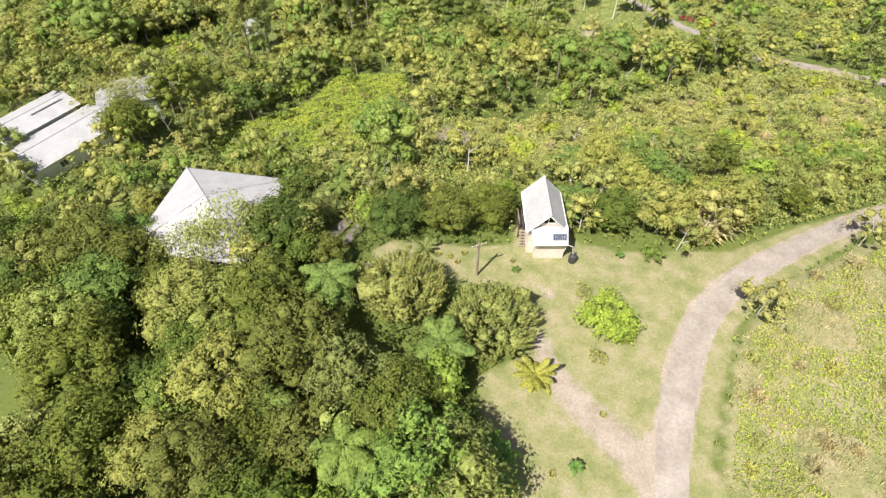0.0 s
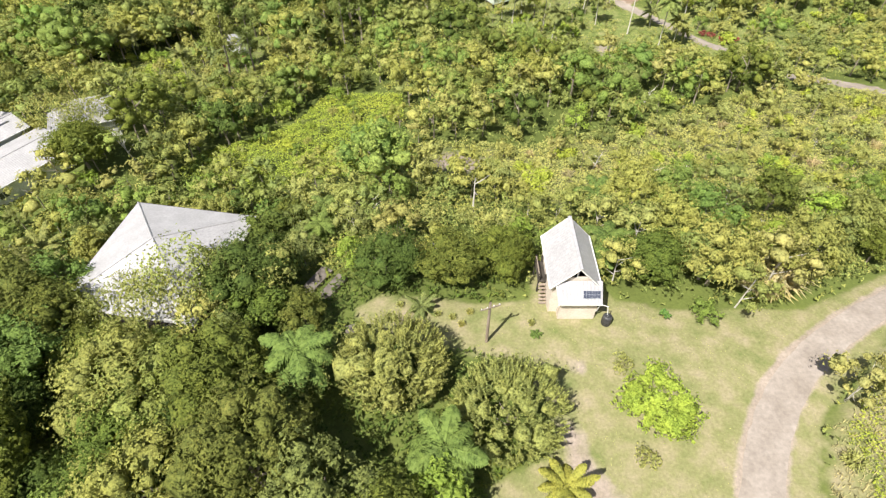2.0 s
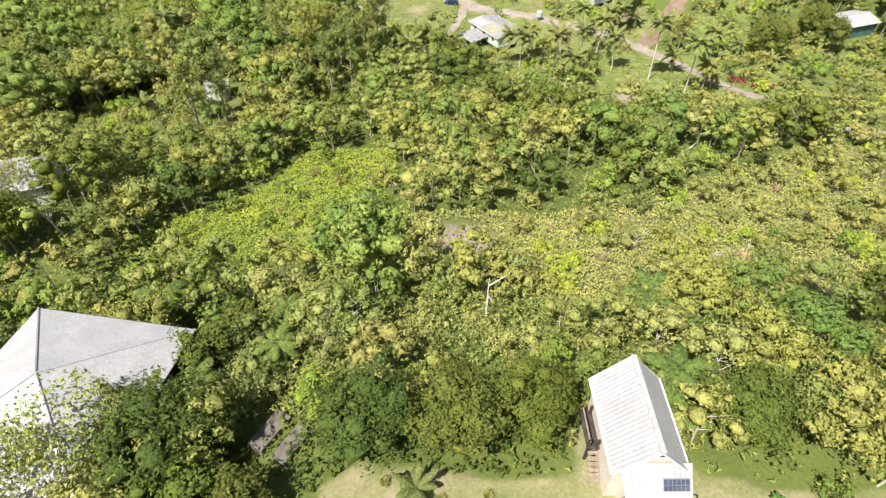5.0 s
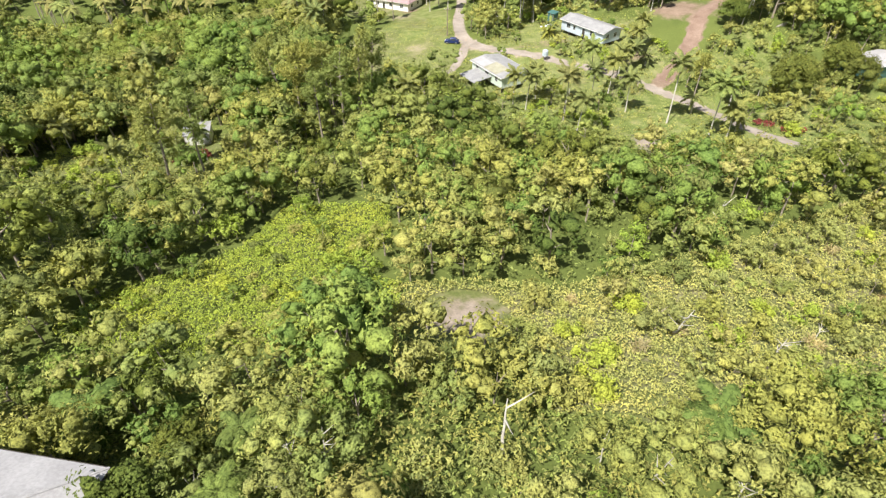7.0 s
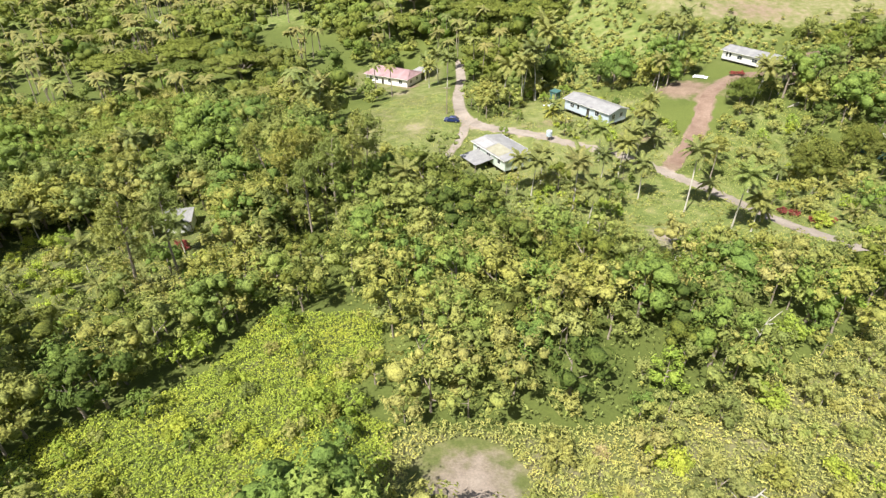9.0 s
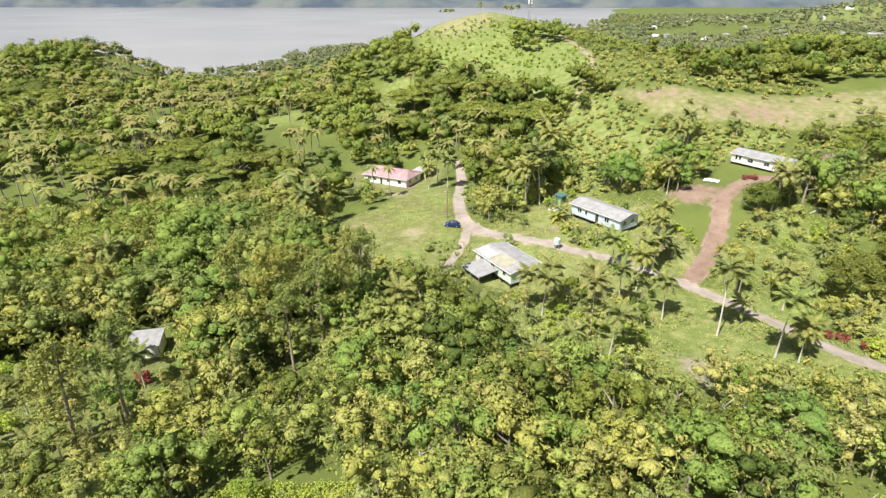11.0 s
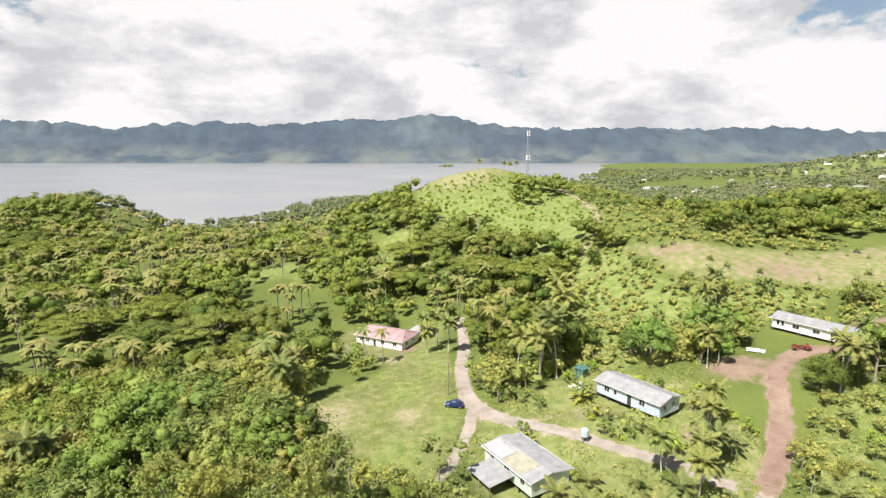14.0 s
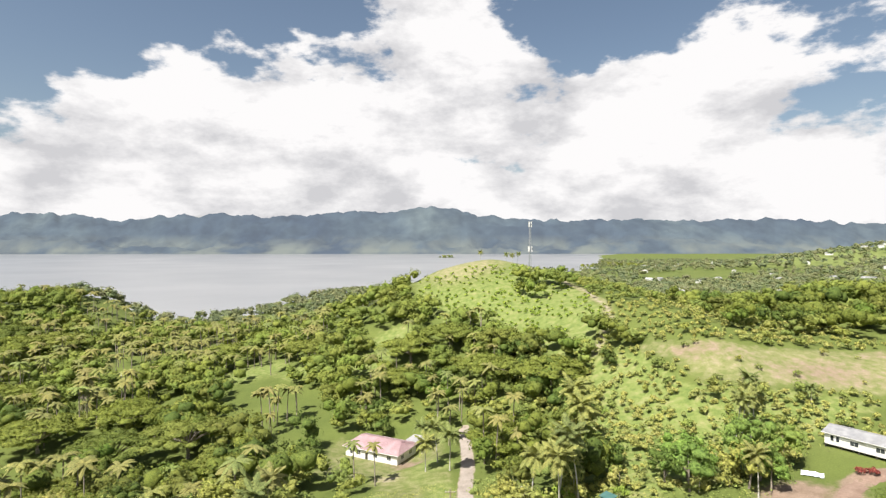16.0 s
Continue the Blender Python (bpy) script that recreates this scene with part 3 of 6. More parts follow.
def make_ranges():
    px = (-400, 0, 40, 150, 220, 300, 400, 480, 560, 650, 700, 769, 830, 900, 1000, 1130, 1200, 1400, 1568, 1900)
    py = (385, 380, 376, 379, 389, 381, 376, 383, 379, 373, 375, 364, 373, 385, 390, 386, 390, 386, 395, 400)
    cols = np.linspace(-400, 1900, 460)
    sky_h = 41.6 + (433 - np.interp(cols, px, py)) / 968 * 4600 + np.array([20 * noise.fractal(Vector((c * 0.045, 0, 5)), 0.8, 2.0, 5) for c in cols])
    rows = np.linspace(0, 1, 40)
    U, V = np.meshgrid(cols, rows)
    D = 3950 + 700 * V
    X = (U - 784) / 968 * D
    Y = 95 + D
    out = np.zeros(U.shape)
    for a in range(U.shape[0]):
        for b in range(U.shape[1]):
            p = Vector((X[a, b] * 0.0042, Y[a, b] * 0.0042, 0))
            out[a, b] = noise.ridged_multi_fractal(p, 0.9, 2.1, 5, 1.0, 2.0, noise_basis="PERLIN_ORIGINAL") - 1.2
    low = (0.22 + 0.10 * np.sin(U * 0.011 + 1)) * ease(V / 0.25)
    Z = WATER_Z - 2 + (sky_h[None] - WATER_Z) * (low + (1 - low) * ease((V - 0.25) / 0.75)) + out * 70 * np.minimum(V * 2.2, 1) * (1 - 0.72 * V)
    v = np.stack([X, Y, Z], -1).reshape(-1, 3)
    ny, nx = U.shape
    i = (np.arange(ny - 1)[:, None] * nx + np.arange(nx - 1)[None]).reshape(-1)
    me = mesh_np("backdrop", v, np.stack([i, i + 1, i + nx + 1, i + nx], -1), True)
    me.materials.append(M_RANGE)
    tagged(new("backdrop", me), "distant hazy blue-grey wooded mountain range across the bay", "mountains", kind="structure")


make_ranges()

# ---- plants ----
def part(name, me, mat, parent, label=""):
    if mat is not None and not me.materials:
        me.materials.append(mat)
    ob = new(name, me)
    ob.parent = parent
    if label:
        ob["label"] = label
    return ob


def unit(v):
    return v / np.maximum(np.linalg.norm(v, axis=-1, keepdims=True), 1e-9)


def leaves(pos, nrm, size, rng, slim=0.55, fold=0.25):
    """Pairs of pointed blades at the places given, lying roughly across the normals. Returns places and faces."""
    n = len(pos)
    out = []
    for k in (0, 1):
        nk = unit(nrm + rng.normal(0, fold, (n, 3)))
        t = unit(np.cross(nk, unit(rng.normal(size=(n, 3)))))
        b = np.cross(nk, t)
        s = (size * rng.uniform(0.6, 1.2, n))[:, None]
        c = pos + (t * rng.uniform(-0.4, 0.4, (n, 1)) + b * rng.uniform(-0.4, 0.4, (n, 1))) * s
        out.append(np.stack([c - t * s * 0.42 - b * s * slim * 0.42, c - t * s * 0.3 + b * s * slim * 0.48, c + t * s * 0.6], 1))
    v = np.concatenate(out, 1)
    return v.reshape(-1, 3), np.arange(n * 6).reshape(-1, 3)


def lobe_points(lobes, n, rng, low=-0.35, shell=0.72):
    """Places and outward normals spread over the skins of the lobes, given as rows of centre and radii."""
    lobes = np.asarray(lobes, float)
    area = lobes[:, 3] * lobes[:, 4] + lobes[:, 5] * lobes[:, 3]
    which = rng.choice(len(lobes), n, p=area / area.sum())
    d = unit(rng.normal(size=(n, 3)))
    d[:, 2] = np.where(d[:, 2] < low, -d[:, 2], d[:, 2])
    rad = rng.uniform(shell, 1.08, n)[:, None]
    return lobes[which, :3] + d * lobes[which, 3:] * rad, d


def tube(points, radii, sides=6):
    """A tapered limb along the points. Returns places and quads."""
    points = np.asarray(points, float)
    t = unit(np.gradient(points, axis=0))
    a = unit(np.cross(t, np.array([0.31, 0.95, 0.05])))
    b = np.cross(t, a)
    w = np.arange(sides) * 2 * np.pi / sides
    ring = np.cos(w)[None, :, None] * a[:, None] + np.sin(w)[None, :, None] * b[:, None]
    v = (points[:, None] + ring * np.asarray(radii)[:, None, None]).reshape(-1, 3)
    f = []
    for k in range(len(points) - 1):
        for j in range(sides):
            q = (j + 1) % sides
            f.append((k * sides + j, k * sides + q, (k + 1) * sides + q, (k + 1) * sides + j))
    return v, np.array(f)


def merge(pieces):
    v, f, o = [], [], 0
    for a, b in pieces:
        v.append(a)
        f.append(b + o)
        o += len(a)
    return np.concatenate(v), np.concatenate(f)


def limbs(h, lean, branches, r, rng, start=0.35):
    """A wandering trunk with side limbs."""
    k = np.linspace(0, 1, 6)
    px = np.cumsum(rng.normal(0, 0.05 * h / 5, 6)) + lean[0] * k
    py = np.cumsum(rng.normal(0, 0.05 * h / 5, 6)) + lean[1] * k
    px, py = px - px[0], py - py[0]
    pts = np.stack([px, py, k * h - 0.3 * (1 - k)], -1)
    out = [tube(pts, r * (1.25 - k))]
    for i in range(branches):
        s = rng.uniform(start, 0.9)
        base = np.array([np.interp(s, k, pts[:, j]) for j in range(3)])
        a = rng.uniform(0, 2 * np.pi)
        ln = h * rng.uniform(0.25, 0.5)
        way = np.array([np.cos(a), np.sin(a), rng.uniform(0.3, 1.0)])
        q = base + np.linspace(0, 1, 4)[:, None] * way * ln * 0.7 + np.array([[0, 0, 0], [0, 0, 0.05], [0, 0, 0.15], [0, 0, 0.3]]) * ln * 0.4
        out.append(tube(q, r * 0.55 * (1.15 - np.linspace(0, 1, 4)), 5))
    return merge(out)


def plant(name, trunk, crown, bark, leaf, label, category):
    root = tagged(new(name), label, category)
    for nm, (v, f), m in (("trunk", trunk, bark), ("crown", crown, leaf)):
        part(nm, mesh_np(nm, v, f, True), m, root)
    return root


ICO = np.array([(s_ * a, t_ * b, 0) for a, b in ((0.526, 0.851),) for s_ in (-1, 1) for t_ in (-1, 1)] + [(0, s_ * 0.526, t_ * 0.851) for s_ in (-1, 1) for t_ in (-1, 1)] + [(t_ * 0.851, 0, s_ * 0.526) for s_ in (-1, 1) for t_ in (-1, 1)])
ICO_F = np.array([f for f in [(a, b, c) for a in range(12) for b in range(a + 1, 12) for c in range(b + 1, 12)] if all(np.linalg.norm(ICO[p] - ICO[q]) < 1.1 for p, q in ((f[0], f[1]), (f[1], f[2]), (f[0], f[2])))])
ICO_F = np.array([f if np.dot(np.cross(ICO[f[1]] - ICO[f[0]], ICO[f[2]] - ICO[f[0]]), ICO[f[0]]) > 0 else f[::-1] for f in ICO_F])


def blob(c, r, rng):
    """The dense rounded inner leaves of a clump."""
    return ICO * r * rng.uniform(0.58, 1.22, (12, 1)) + c, ICO_F


def clumped(h, r, clumps, per, size, rng, flat=0.8, slim=0.62, open_=0.0):
    """A crown of billowing leaf clumps set round an uneven dome, each of smaller tufts round dense inner leaves."""
    out, heart = [], []
    bulge = rng.uniform(0.7, 1.2, 7)
    for i in range(clumps):
        e = np.arcsin(min(1.0, -0.25 + 1.25 * (i + rng.uniform(0, 1)) / clumps))
        a = i * 2.399 + rng.normal(0, 0.35)
        k = bulge[int(a / 6.284 * 7) % 7] * rng.uniform(0.66, 0.95)
        c = np.array([np.cos(a) * np.cos(e) * r * k, np.sin(a) * np.cos(e) * r * k, h * 0.55 + np.sin(e) * h * 0.40 * (0.65 + 0.35 * k)])
        q = r * rng.choice([0.17, 0.24, 0.32, 0.42]) * rng.uniform(0.85, 1.15)
        sq = np.array([rng.uniform(0.75, 1.3), rng.uniform(0.75, 1.3), flat * rng.uniform(0.8, 1.2)])
        if rng.uniform() >= open_:
            heart.append(blob(c - np.array([0, 0, q * 0.12]), q * sq * 0.70, rng))
        n = max(6, int(per * (q / r / 0.32) ** 2))
        tuft = unit(rng.normal(size=(9, 3)) + np.array([0, 0, 0.55]))
        which = rng.integers(0, 9, n)
        d = unit(tuft[which] + rng.normal(0, 0.36, (n, 3)))
        near = np.sum(d * tuft[which], 1, keepdims=True)
        p = c + d * q * sq * (0.70 + 0.30 * near ** 3 + 0.42 * rng.uniform(0, 1, (n, 1)) ** 2)
        out.append(leaves(p, unit(d + 0.5 * tuft[which] + rng.normal(0, 0.27, d.shape) + np.array([-0.14, -0.16, 0.3])), size, rng, slim))
    return merge(out + heart)


def tree_shape(seed, h, r, clumps, per, size, flat=0.8, trunk_r=0.14, open_=0.0, branches=2):
    rng = np.random.default_rng(seed)
    v, f = limbs(h * 0.72, rng.normal(0, 0.25, 2), branches, trunk_r * h / 6, rng)
    return (v, f), clumped(h, r, clumps, per, size, rng, flat, open_=open_)


def broad_tree(seed, h, r, clumps, per, size, mat, bark, label, flat=0.8, trunk_r=0.14, open_=0.0):
    t, c = tree_shape(seed, h, r, clumps, per, size, flat, trunk_r, open_, 5)
    return plant("tree", t, c, bark, mat, label, "tree")


def feather_tree(seed, h, r, plumes, mat, label):
    """A round bush of crowded upright plumes over a dense heart."""
    rng = np.random.default_rng(seed)
    out = [clumped(h * 0.86, r * 0.9, 30, 40, 0.28, rng, 0.7, 0.35)]
    for i in range(plumes):
        a, e = rng.uniform(0, 2 * np.pi), np.arcsin(rng.uniform(-0.05, 1))
        k = rng.uniform(0.86, 1.02)
        base = np.array([np.cos(a) * np.cos(e) * r * 0.88 * k, np.sin(a) * np.cos(e) * r * 0.88 * k, h * 0.42 + np.sin(e) * h * 0.42 * k])
        axis = unit(np.array([np.cos(a) * np.cos(e) * 0.55, np.sin(a) * np.cos(e) * 0.55, 1.0]))
        m = 22
        t = np.linspace(0, 1, m)
        side = unit(np.cross(axis[None] + rng.normal(0, 0.02, (m, 3)), unit(rng.normal(size=(m, 3)))))
        p0 = base + axis * (t * 0.95)[:, None]
        ln = (0.34 * (1.1 - 0.75 * t))[:, None]
        tip = p0 + (side * 0.8 + axis * 0.75) * ln
        w = np.cross(side, axis) * 0.05
        v = np.stack([p0 - w, p0 + w, tip], 1).reshape(-1, 3)
        out.append((v, np.arange(m * 3).reshape(-1, 3)))
    return plant("tree", limbs(h * 0.6, (0, 0), 5, 0.16, rng, 0.1), merge(out), M_BARK, mat, label, "tree")


def tall_tree(seed, h, r, n, size, label, bark, mat):
    """A tall straggly tree with a bare leaning stem and tufts on short limbs."""
    rng = np.random.default_rng(seed)
    k = np.linspace(0, 1, 8)
    lean = rng.normal(0, 0.06 * h, 2)
    st = np.stack([lean[0] * k ** 1.3 + 0.15 * np.sin(k * 5), lean[1] * k ** 1.2 + 0.15 * np.cos(k * 6), k * h - 0.3 * (1 - k)], -1)
    st[:, :2] -= st[0, :2]
    wood, L = [tube(st, 0.24 * (1.15 - k))], []
    for i in range(16):
        s = rng.uniform(0.42, 1.0)
        base = np.array([np.interp(s, k, st[:, j]) for j in range(3)])
        a = rng.uniform(0, 2 * np.pi)
        ln = r * rng.uniform(0.45, 1.0) * (1.35 - s * 0.8)
        way = np.array([np.cos(a), np.sin(a), rng.uniform(0.2, 0.8)]) * ln
        wood.append(tube(base + np.linspace(0, 1, 4)[:, None] * way, 0.07 * (1.2 - np.linspace(0, 1, 4)), 4))
        q = rng.uniform(0.22, 0.42) * r
        L.append((*(base + way), q, q, q * 0.9))
        L.append((*(base + way * 0.6), q * 0.7, q * 0.7, q * 0.7))
    p, d = lobe_points(L, n, rng, -0.8, 0.3)
    return plant("tree", merge(wood), leaves(p, unit(d + rng.normal(0, 0.8, d.shape)), size, rng, 0.38), bark, mat, label, "tree")


def umbrella_tree(seed, h, r, n, size, label):
    """A rain tree: a wide flat dome of leaf sprays on spreading limbs."""
    rng = np.random.default_rng(seed)
    L, heart = [], []
    for i in range(34):
        a, d = i * 2.399 + rng.normal(0, 0.2), r * math.sqrt((i + 0.5) / 34) * rng.uniform(0.85, 1.08)
        q = rng.uniform(0.16, 0.28) * r
        L.append((d * np.cos(a), d * np.sin(a), h * (0.92 - 0.30 * (d / r) ** 2) + rng.normal(0, 0.4), q, q, q * 0.42))
        heart.append(blob(np.array(L[-1][:3]) - np.array([0, 0, q * 0.12]), np.array([q, q, q * 0.4]) * 0.82, rng))
    p, d = lobe_points(L, n, rng, -0.1, 0.85)
    wood = [tube([(0, 0, -0.3), (0.1, 0, h * 0.2), (0, 0.1, h * 0.4)], (0.4, 0.32, 0.28), 7)]
    for l in L[::2]:
        q = np.array(l[:3])
        wood.append(tube([(0, 0.1, h * 0.36), (q[0] * 0.45, q[1] * 0.45, h * 0.62), (q[0], q[1], q[2] - 0.1)], (0.22, 0.12, 0.05), 5))
    spray = leaves(p, unit(d * 0.8 + rng.normal(0, 0.3, d.shape) + np.array([0, 0, 0.5])), size, rng, 0.5)
    return plant("tree", merge(wood), merge([spray] + heart), M_BARK, M_RAIN, label, "tree")


def frond(ln, rise, droop, a, rng, stations=11, leaflet=0.62, width=0.085):
    """One arching feather leaf: a thin rib and drooping leaflets on both sides."""
    t = np.linspace(0, 1, 6)
    out = ln * (t - 0.12 * t ** 2)
    up = rise * t - droop * t ** 2.2
    c, s = np.cos(a), np.sin(a)
    pts = np.stack([out * c, out * s, up], -1)
    rib = tube(pts, 0.035 * (1.1 - t), 3)
    rib = rib[0], np.concatenate([rib[1][:, (0, 1, 2)], rib[1][:, (0, 2, 3)]])
    side = np.array([-s, c, 0.0])
    v, f, o = [], [], 0
    u = np.linspace(0.14, 0.99, stations)
    base = np.stack([np.interp(u, t, pts[:, j]) for j in range(3)], -1)
    along = unit(np.stack([np.interp(u, t, np.gradient(pts[:, j])) for j in range(3)], -1))
    wl_ = leaflet * (np.sin(np.pi * np.clip(u * 0.86 + 0.1, 0, 1)) ** 0.7 + 0.12)
    tri = []
    for sg in (-1, 1):
        tip = base + (side * sg * 0.82 + along * 0.55) * wl_[:, None] + np.array([0, 0, -1]) * (wl_ * rng.uniform(0.25, 0.6, stations))[:, None]
        mid = (base + tip) / 2 + np.array([0, 0, 0.07]) * wl_[:, None]
        w = along * width * (ln / 3) ** 0.5 * 2
        tri.append(np.stack([base - w, base + w, mid + w * 1.1, tip, mid - w * 0.4], 1))
    q = np.concatenate(tri)
    i = np.arange(len(q))[:, None] * 5
    f = np.concatenate([i + np.array([[0, 1, 2]]), i + np.array([[0, 2, 4]]), i + np.array([[4, 2, 3]])], 1).reshape(-1, 3)
    return merge([rib, (q.reshape(-1, 3), f)])


def palm(seed, h, ln, count, mat, label, lean=0.8, upright=1.0, trunk_r=0.15, stations=11, name="palm_tree", leaflet=0.62):
    rng = np.random.default_rng(seed)
    k = np.linspace(0, 1, 7)
    a0 = rng.uniform(0, 6.28)
    bend = lean * k ** 1.6
    st = np.stack([bend * np.cos(a0), bend * np.sin(a0), k * (h + 0.3) - 0.3], -1)
    root = tagged(new(name), label, "palm")
    part("trunk", mesh_np("trunk", *tube(st, trunk_r * (1.0 - 0.35 * k + 0.5 * np.exp(-k * 14)), 7)), M_PALE, root)
    fr = []
    for i in range(count):
        a = i * 2.399 + rng.normal(0, 0.15)
        age = i / count
        rise = ln * (0.95 - 1.15 * age) * upright + rng.normal(0, 0.08)
        droop = ln * (0.30 + 0.42 * age) * rng.uniform(0.85, 1.15)
        fr.append(frond(ln * rng.uniform(0.85, 1.1), rise, droop, a, rng, stations, leaflet * ln / 3))
    v, f = merge(fr)
    part("crown", mesh_np("crown", v + st[-1], f), mat, root)
    return root


def banana(seed, h, count, label):
    rng = np.random.default_rng(seed)
    root = tagged(new("banana_plant"), label, "banana plant")
    part("stem", mesh_np("stem", *tube([(0, 0, -0.2), (0.03, 0, h * 0.3), (0.05, 0.03, h * 0.55)], (0.16, 0.13, 0.09), 7)), M_GUAVA, root)
    for i in range(count):
        a = i * 2.4 + rng.normal(0, 0.2)
        t = np.linspace(0, 1, 7)
        ln = h * rng.uniform(0.55, 0.75)
        o, up = ln * 0.8 * t, h * 0.5 + ln * (0.95 * t - rng.uniform(0.7, 1.15) * t ** 2)
        c, s = np.cos(a), np.sin(a)
        mid = np.stack([o * c, o * s, up], -1)
        w = 0.34 * (np.sin(np.pi * np.clip(t * 0.95 + 0.06, 0, 1)) ** 0.6)
        sd = np.array([-s, c, 0]) * w[:, None]
        dr = np.array([0, 0, 0.35]) * w[:, None]
        v = np.concatenate([mid + sd - dr + rng.normal(0, 0.02, (7, 3)), mid, mid - sd - dr])
        f = [(r * 7 + j, r * 7 + j + 1, r * 7 + 8 + j, r * 7 + 7 + j) for r in range(2) for j in range(6)]
        part("leaf", mesh_np("leaf", v, np.array(f)), M_BANANA, root)
    return root


def bush(seed, h, r, n, size, mat, label, name="bush", lobes=7):
    rng = np.random.default_rng(seed)
    L = [(0, 0, h * 0.45, r * 0.7, r * 0.7, h * 0.42)]
    for i in range(lobes):
        a, d = rng.uniform(0, 2 * np.pi), r * rng.uniform(0.3, 0.75)
        q = rng.uniform(0.28, 0.45) * r
        L.append((d * np.cos(a), d * np.sin(a), h * rng.uniform(0.25, 0.72), q, q, q * 0.8))
    p, d = lobe_points(L, n, rng, -0.2)
    p[:, 2] = np.maximum(p[:, 2], 0.05)
    root = tagged(new(name), label, "bush")
    part("stems", mesh_np("stems", *limbs(h * 0.6, (0, 0), 4, 0.05, rng, 0.05)), M_BARK, root)
    part("foliage", mesh_np("foliage", *leaves(p, unit(d * 0.7 + rng.normal(0, 0.5, d.shape) + np.array([0, 0, 0.4])), size, rng)), mat, root)
    return root


def blade_bush(seed, h, r, n, mat, label, name="grass_clump", bend=0.5):
    """A fountain of long narrow blades."""
    rng = np.random.default_rng(seed)
    a = rng.uniform(0, 2 * np.pi, n)
    b = np.stack([np.cos(a), np.sin(a), np.zeros(n)], -1)
    base = b * (r * 0.45 * np.sqrt(rng.uniform(0, 1, n)))[:, None]
    hh = h * rng.uniform(0.5, 1.0, n)
    out = r * rng.uniform(0.2, 0.75, n)
    m1 = base + b * (out * 0.4)[:, None] + np.array([0, 0, 1]) * (hh * 0.75)[:, None]
    tip = base + b * out[:, None] + np.array([0, 0, 1]) * (hh * (1 - bend * rng.uniform(0, 1, n)))[:, None]
    sd = np.stack([-np.sin(a), np.cos(a), np.zeros(n)], -1) * (0.035 * h)
    v = np.stack([base - sd, base + sd, m1 + sd, tip, m1 - sd], 1)
    i = np.arange(n)[:, None] * 5
    f = np.concatenate([i + np.array([[0, 1, 2]]), i + np.array([[0, 2, 4]]), i + np.array([[4, 2, 3]])], 1).reshape(-1, 3)
    root = tagged(new(name, mesh_np(name, v.reshape(-1, 3), f)), label, "grass clump")
    root.data.materials.append(mat)
    return root


def dead_tree(seed, h, label, bark, n=7):
    rng = np.random.default_rng(seed)
    root = tagged(new("dead_tree"), label, "tree")
    part("trunk", mesh_np("trunk", *limbs(h, rng.normal(0, 0.5, 2), n, 0.13, rng, 0.4)), bark, root)
    return root


def far_palm_shape(seed, h, ln):
    """A coarse coconut palm for distant groves."""
    rng = np.random.default_rng(seed)
    tv, tf = tube([(0, 0, -0.3), (0.3, 0.1, h * 0.5), (0.7, 0.3, h)], (0.2, 0.15, 0.13), 4)
    out = []
    for i in range(11):
        a = i * 2.4 + rng.normal(0, 0.2)
        t = np.linspace(0, 1, 4)
        up = ln * (rng.uniform(-0.1, 0.8) * t - rng.uniform(0.5, 0.9) * t ** 2)
        c, s_ = np.cos(a), np.sin(a)
        mid = np.stack([ln * 0.9 * t * c, ln * 0.9 * t * s_, up], -1) + np.array([0.7, 0.3, h])
        w = np.array([0.12, 0.5, 0.45, 0.05])[:, None] * ln / 3
        sd = np.array([-s_, c, 0]) * w
        dr = np.array([0, 0, -0.7]) * w
        v = np.concatenate([mid + sd + dr, mid, mid - sd + dr])
        f = [q for r in range(2) for j in range(3) for q in ((r * 4 + j, r * 4 + j + 1, r * 4 + 5 + j), (r * 4 + j, r * 4 + 5 + j, r * 4 + 4 + j))]
        out.append((v, np.array(f)))
    return (tv, tf), merge(out)


KEEP = {}


def kind_of(key, maker):
    KEEP.setdefault(key, []).append(maker)


for s in range(5):
    kind_of("broad", broad_tree(10 + s, 6.2 + 0.6 * s, 2.9 + 0.2 * s, 22, 78, 0.33, (M_BROAD, M_MID, M_BROAD, M_MID, M_LUSH)[s], M_BARK, "dense green broadleaf tree in the thicket"))
for s in range(4):
    kind_of("big", broad_tree(20 + s, 8.4 + 0.7 * s, 4.3 + 0.25 * s, 34, 100, 0.34, (M_BROAD, M_BROAD, M_BROAD, M_MID)[s], M_BARK, "large dense broadleaf tree with a rounded crown"))
kind_of("vivid", broad_tree(26, 8.2, 4.6, 30, 84, 0.34, M_LUSH, M_BARK, "large vivid green broadleaf tree beside the house"))
for s in range(5):
    kind_of("guava", broad_tree(30 + s, 4.7 + 0.5 * s, 2.3 + 0.2 * s, 16, 46, 0.27, M_GUAVA if s % 2 else M_MID, M_PALE, "slender olive-green tree with pale thin stems", 0.75, 0.08, 0.1))
kind_of("open", broad_tree(38, 6.4, 4.2, 44, 40, 0.27, M_GUAVA, M_PALE, "grey-green thinly leaved spreading tree", 0.5, 0.12, 1.0))
for s in range(3):
    kind_of("bright", broad_tree(40 + s, 4.0 + 0.5 * s, 2.2, 16, 44, 0.32, (M_BRIGHT, M_LUSH, M_BRIGHT)[s], M_BARK, "bright green leafy young tree"))
for s in range(4):
    kind_of("bush", bush(50 + s, 1.6 + 0.25 * s, 1.4 + 0.15 * s, 220, 0.3, M_GUAVA, "olive-green scrub bush on the slope"))
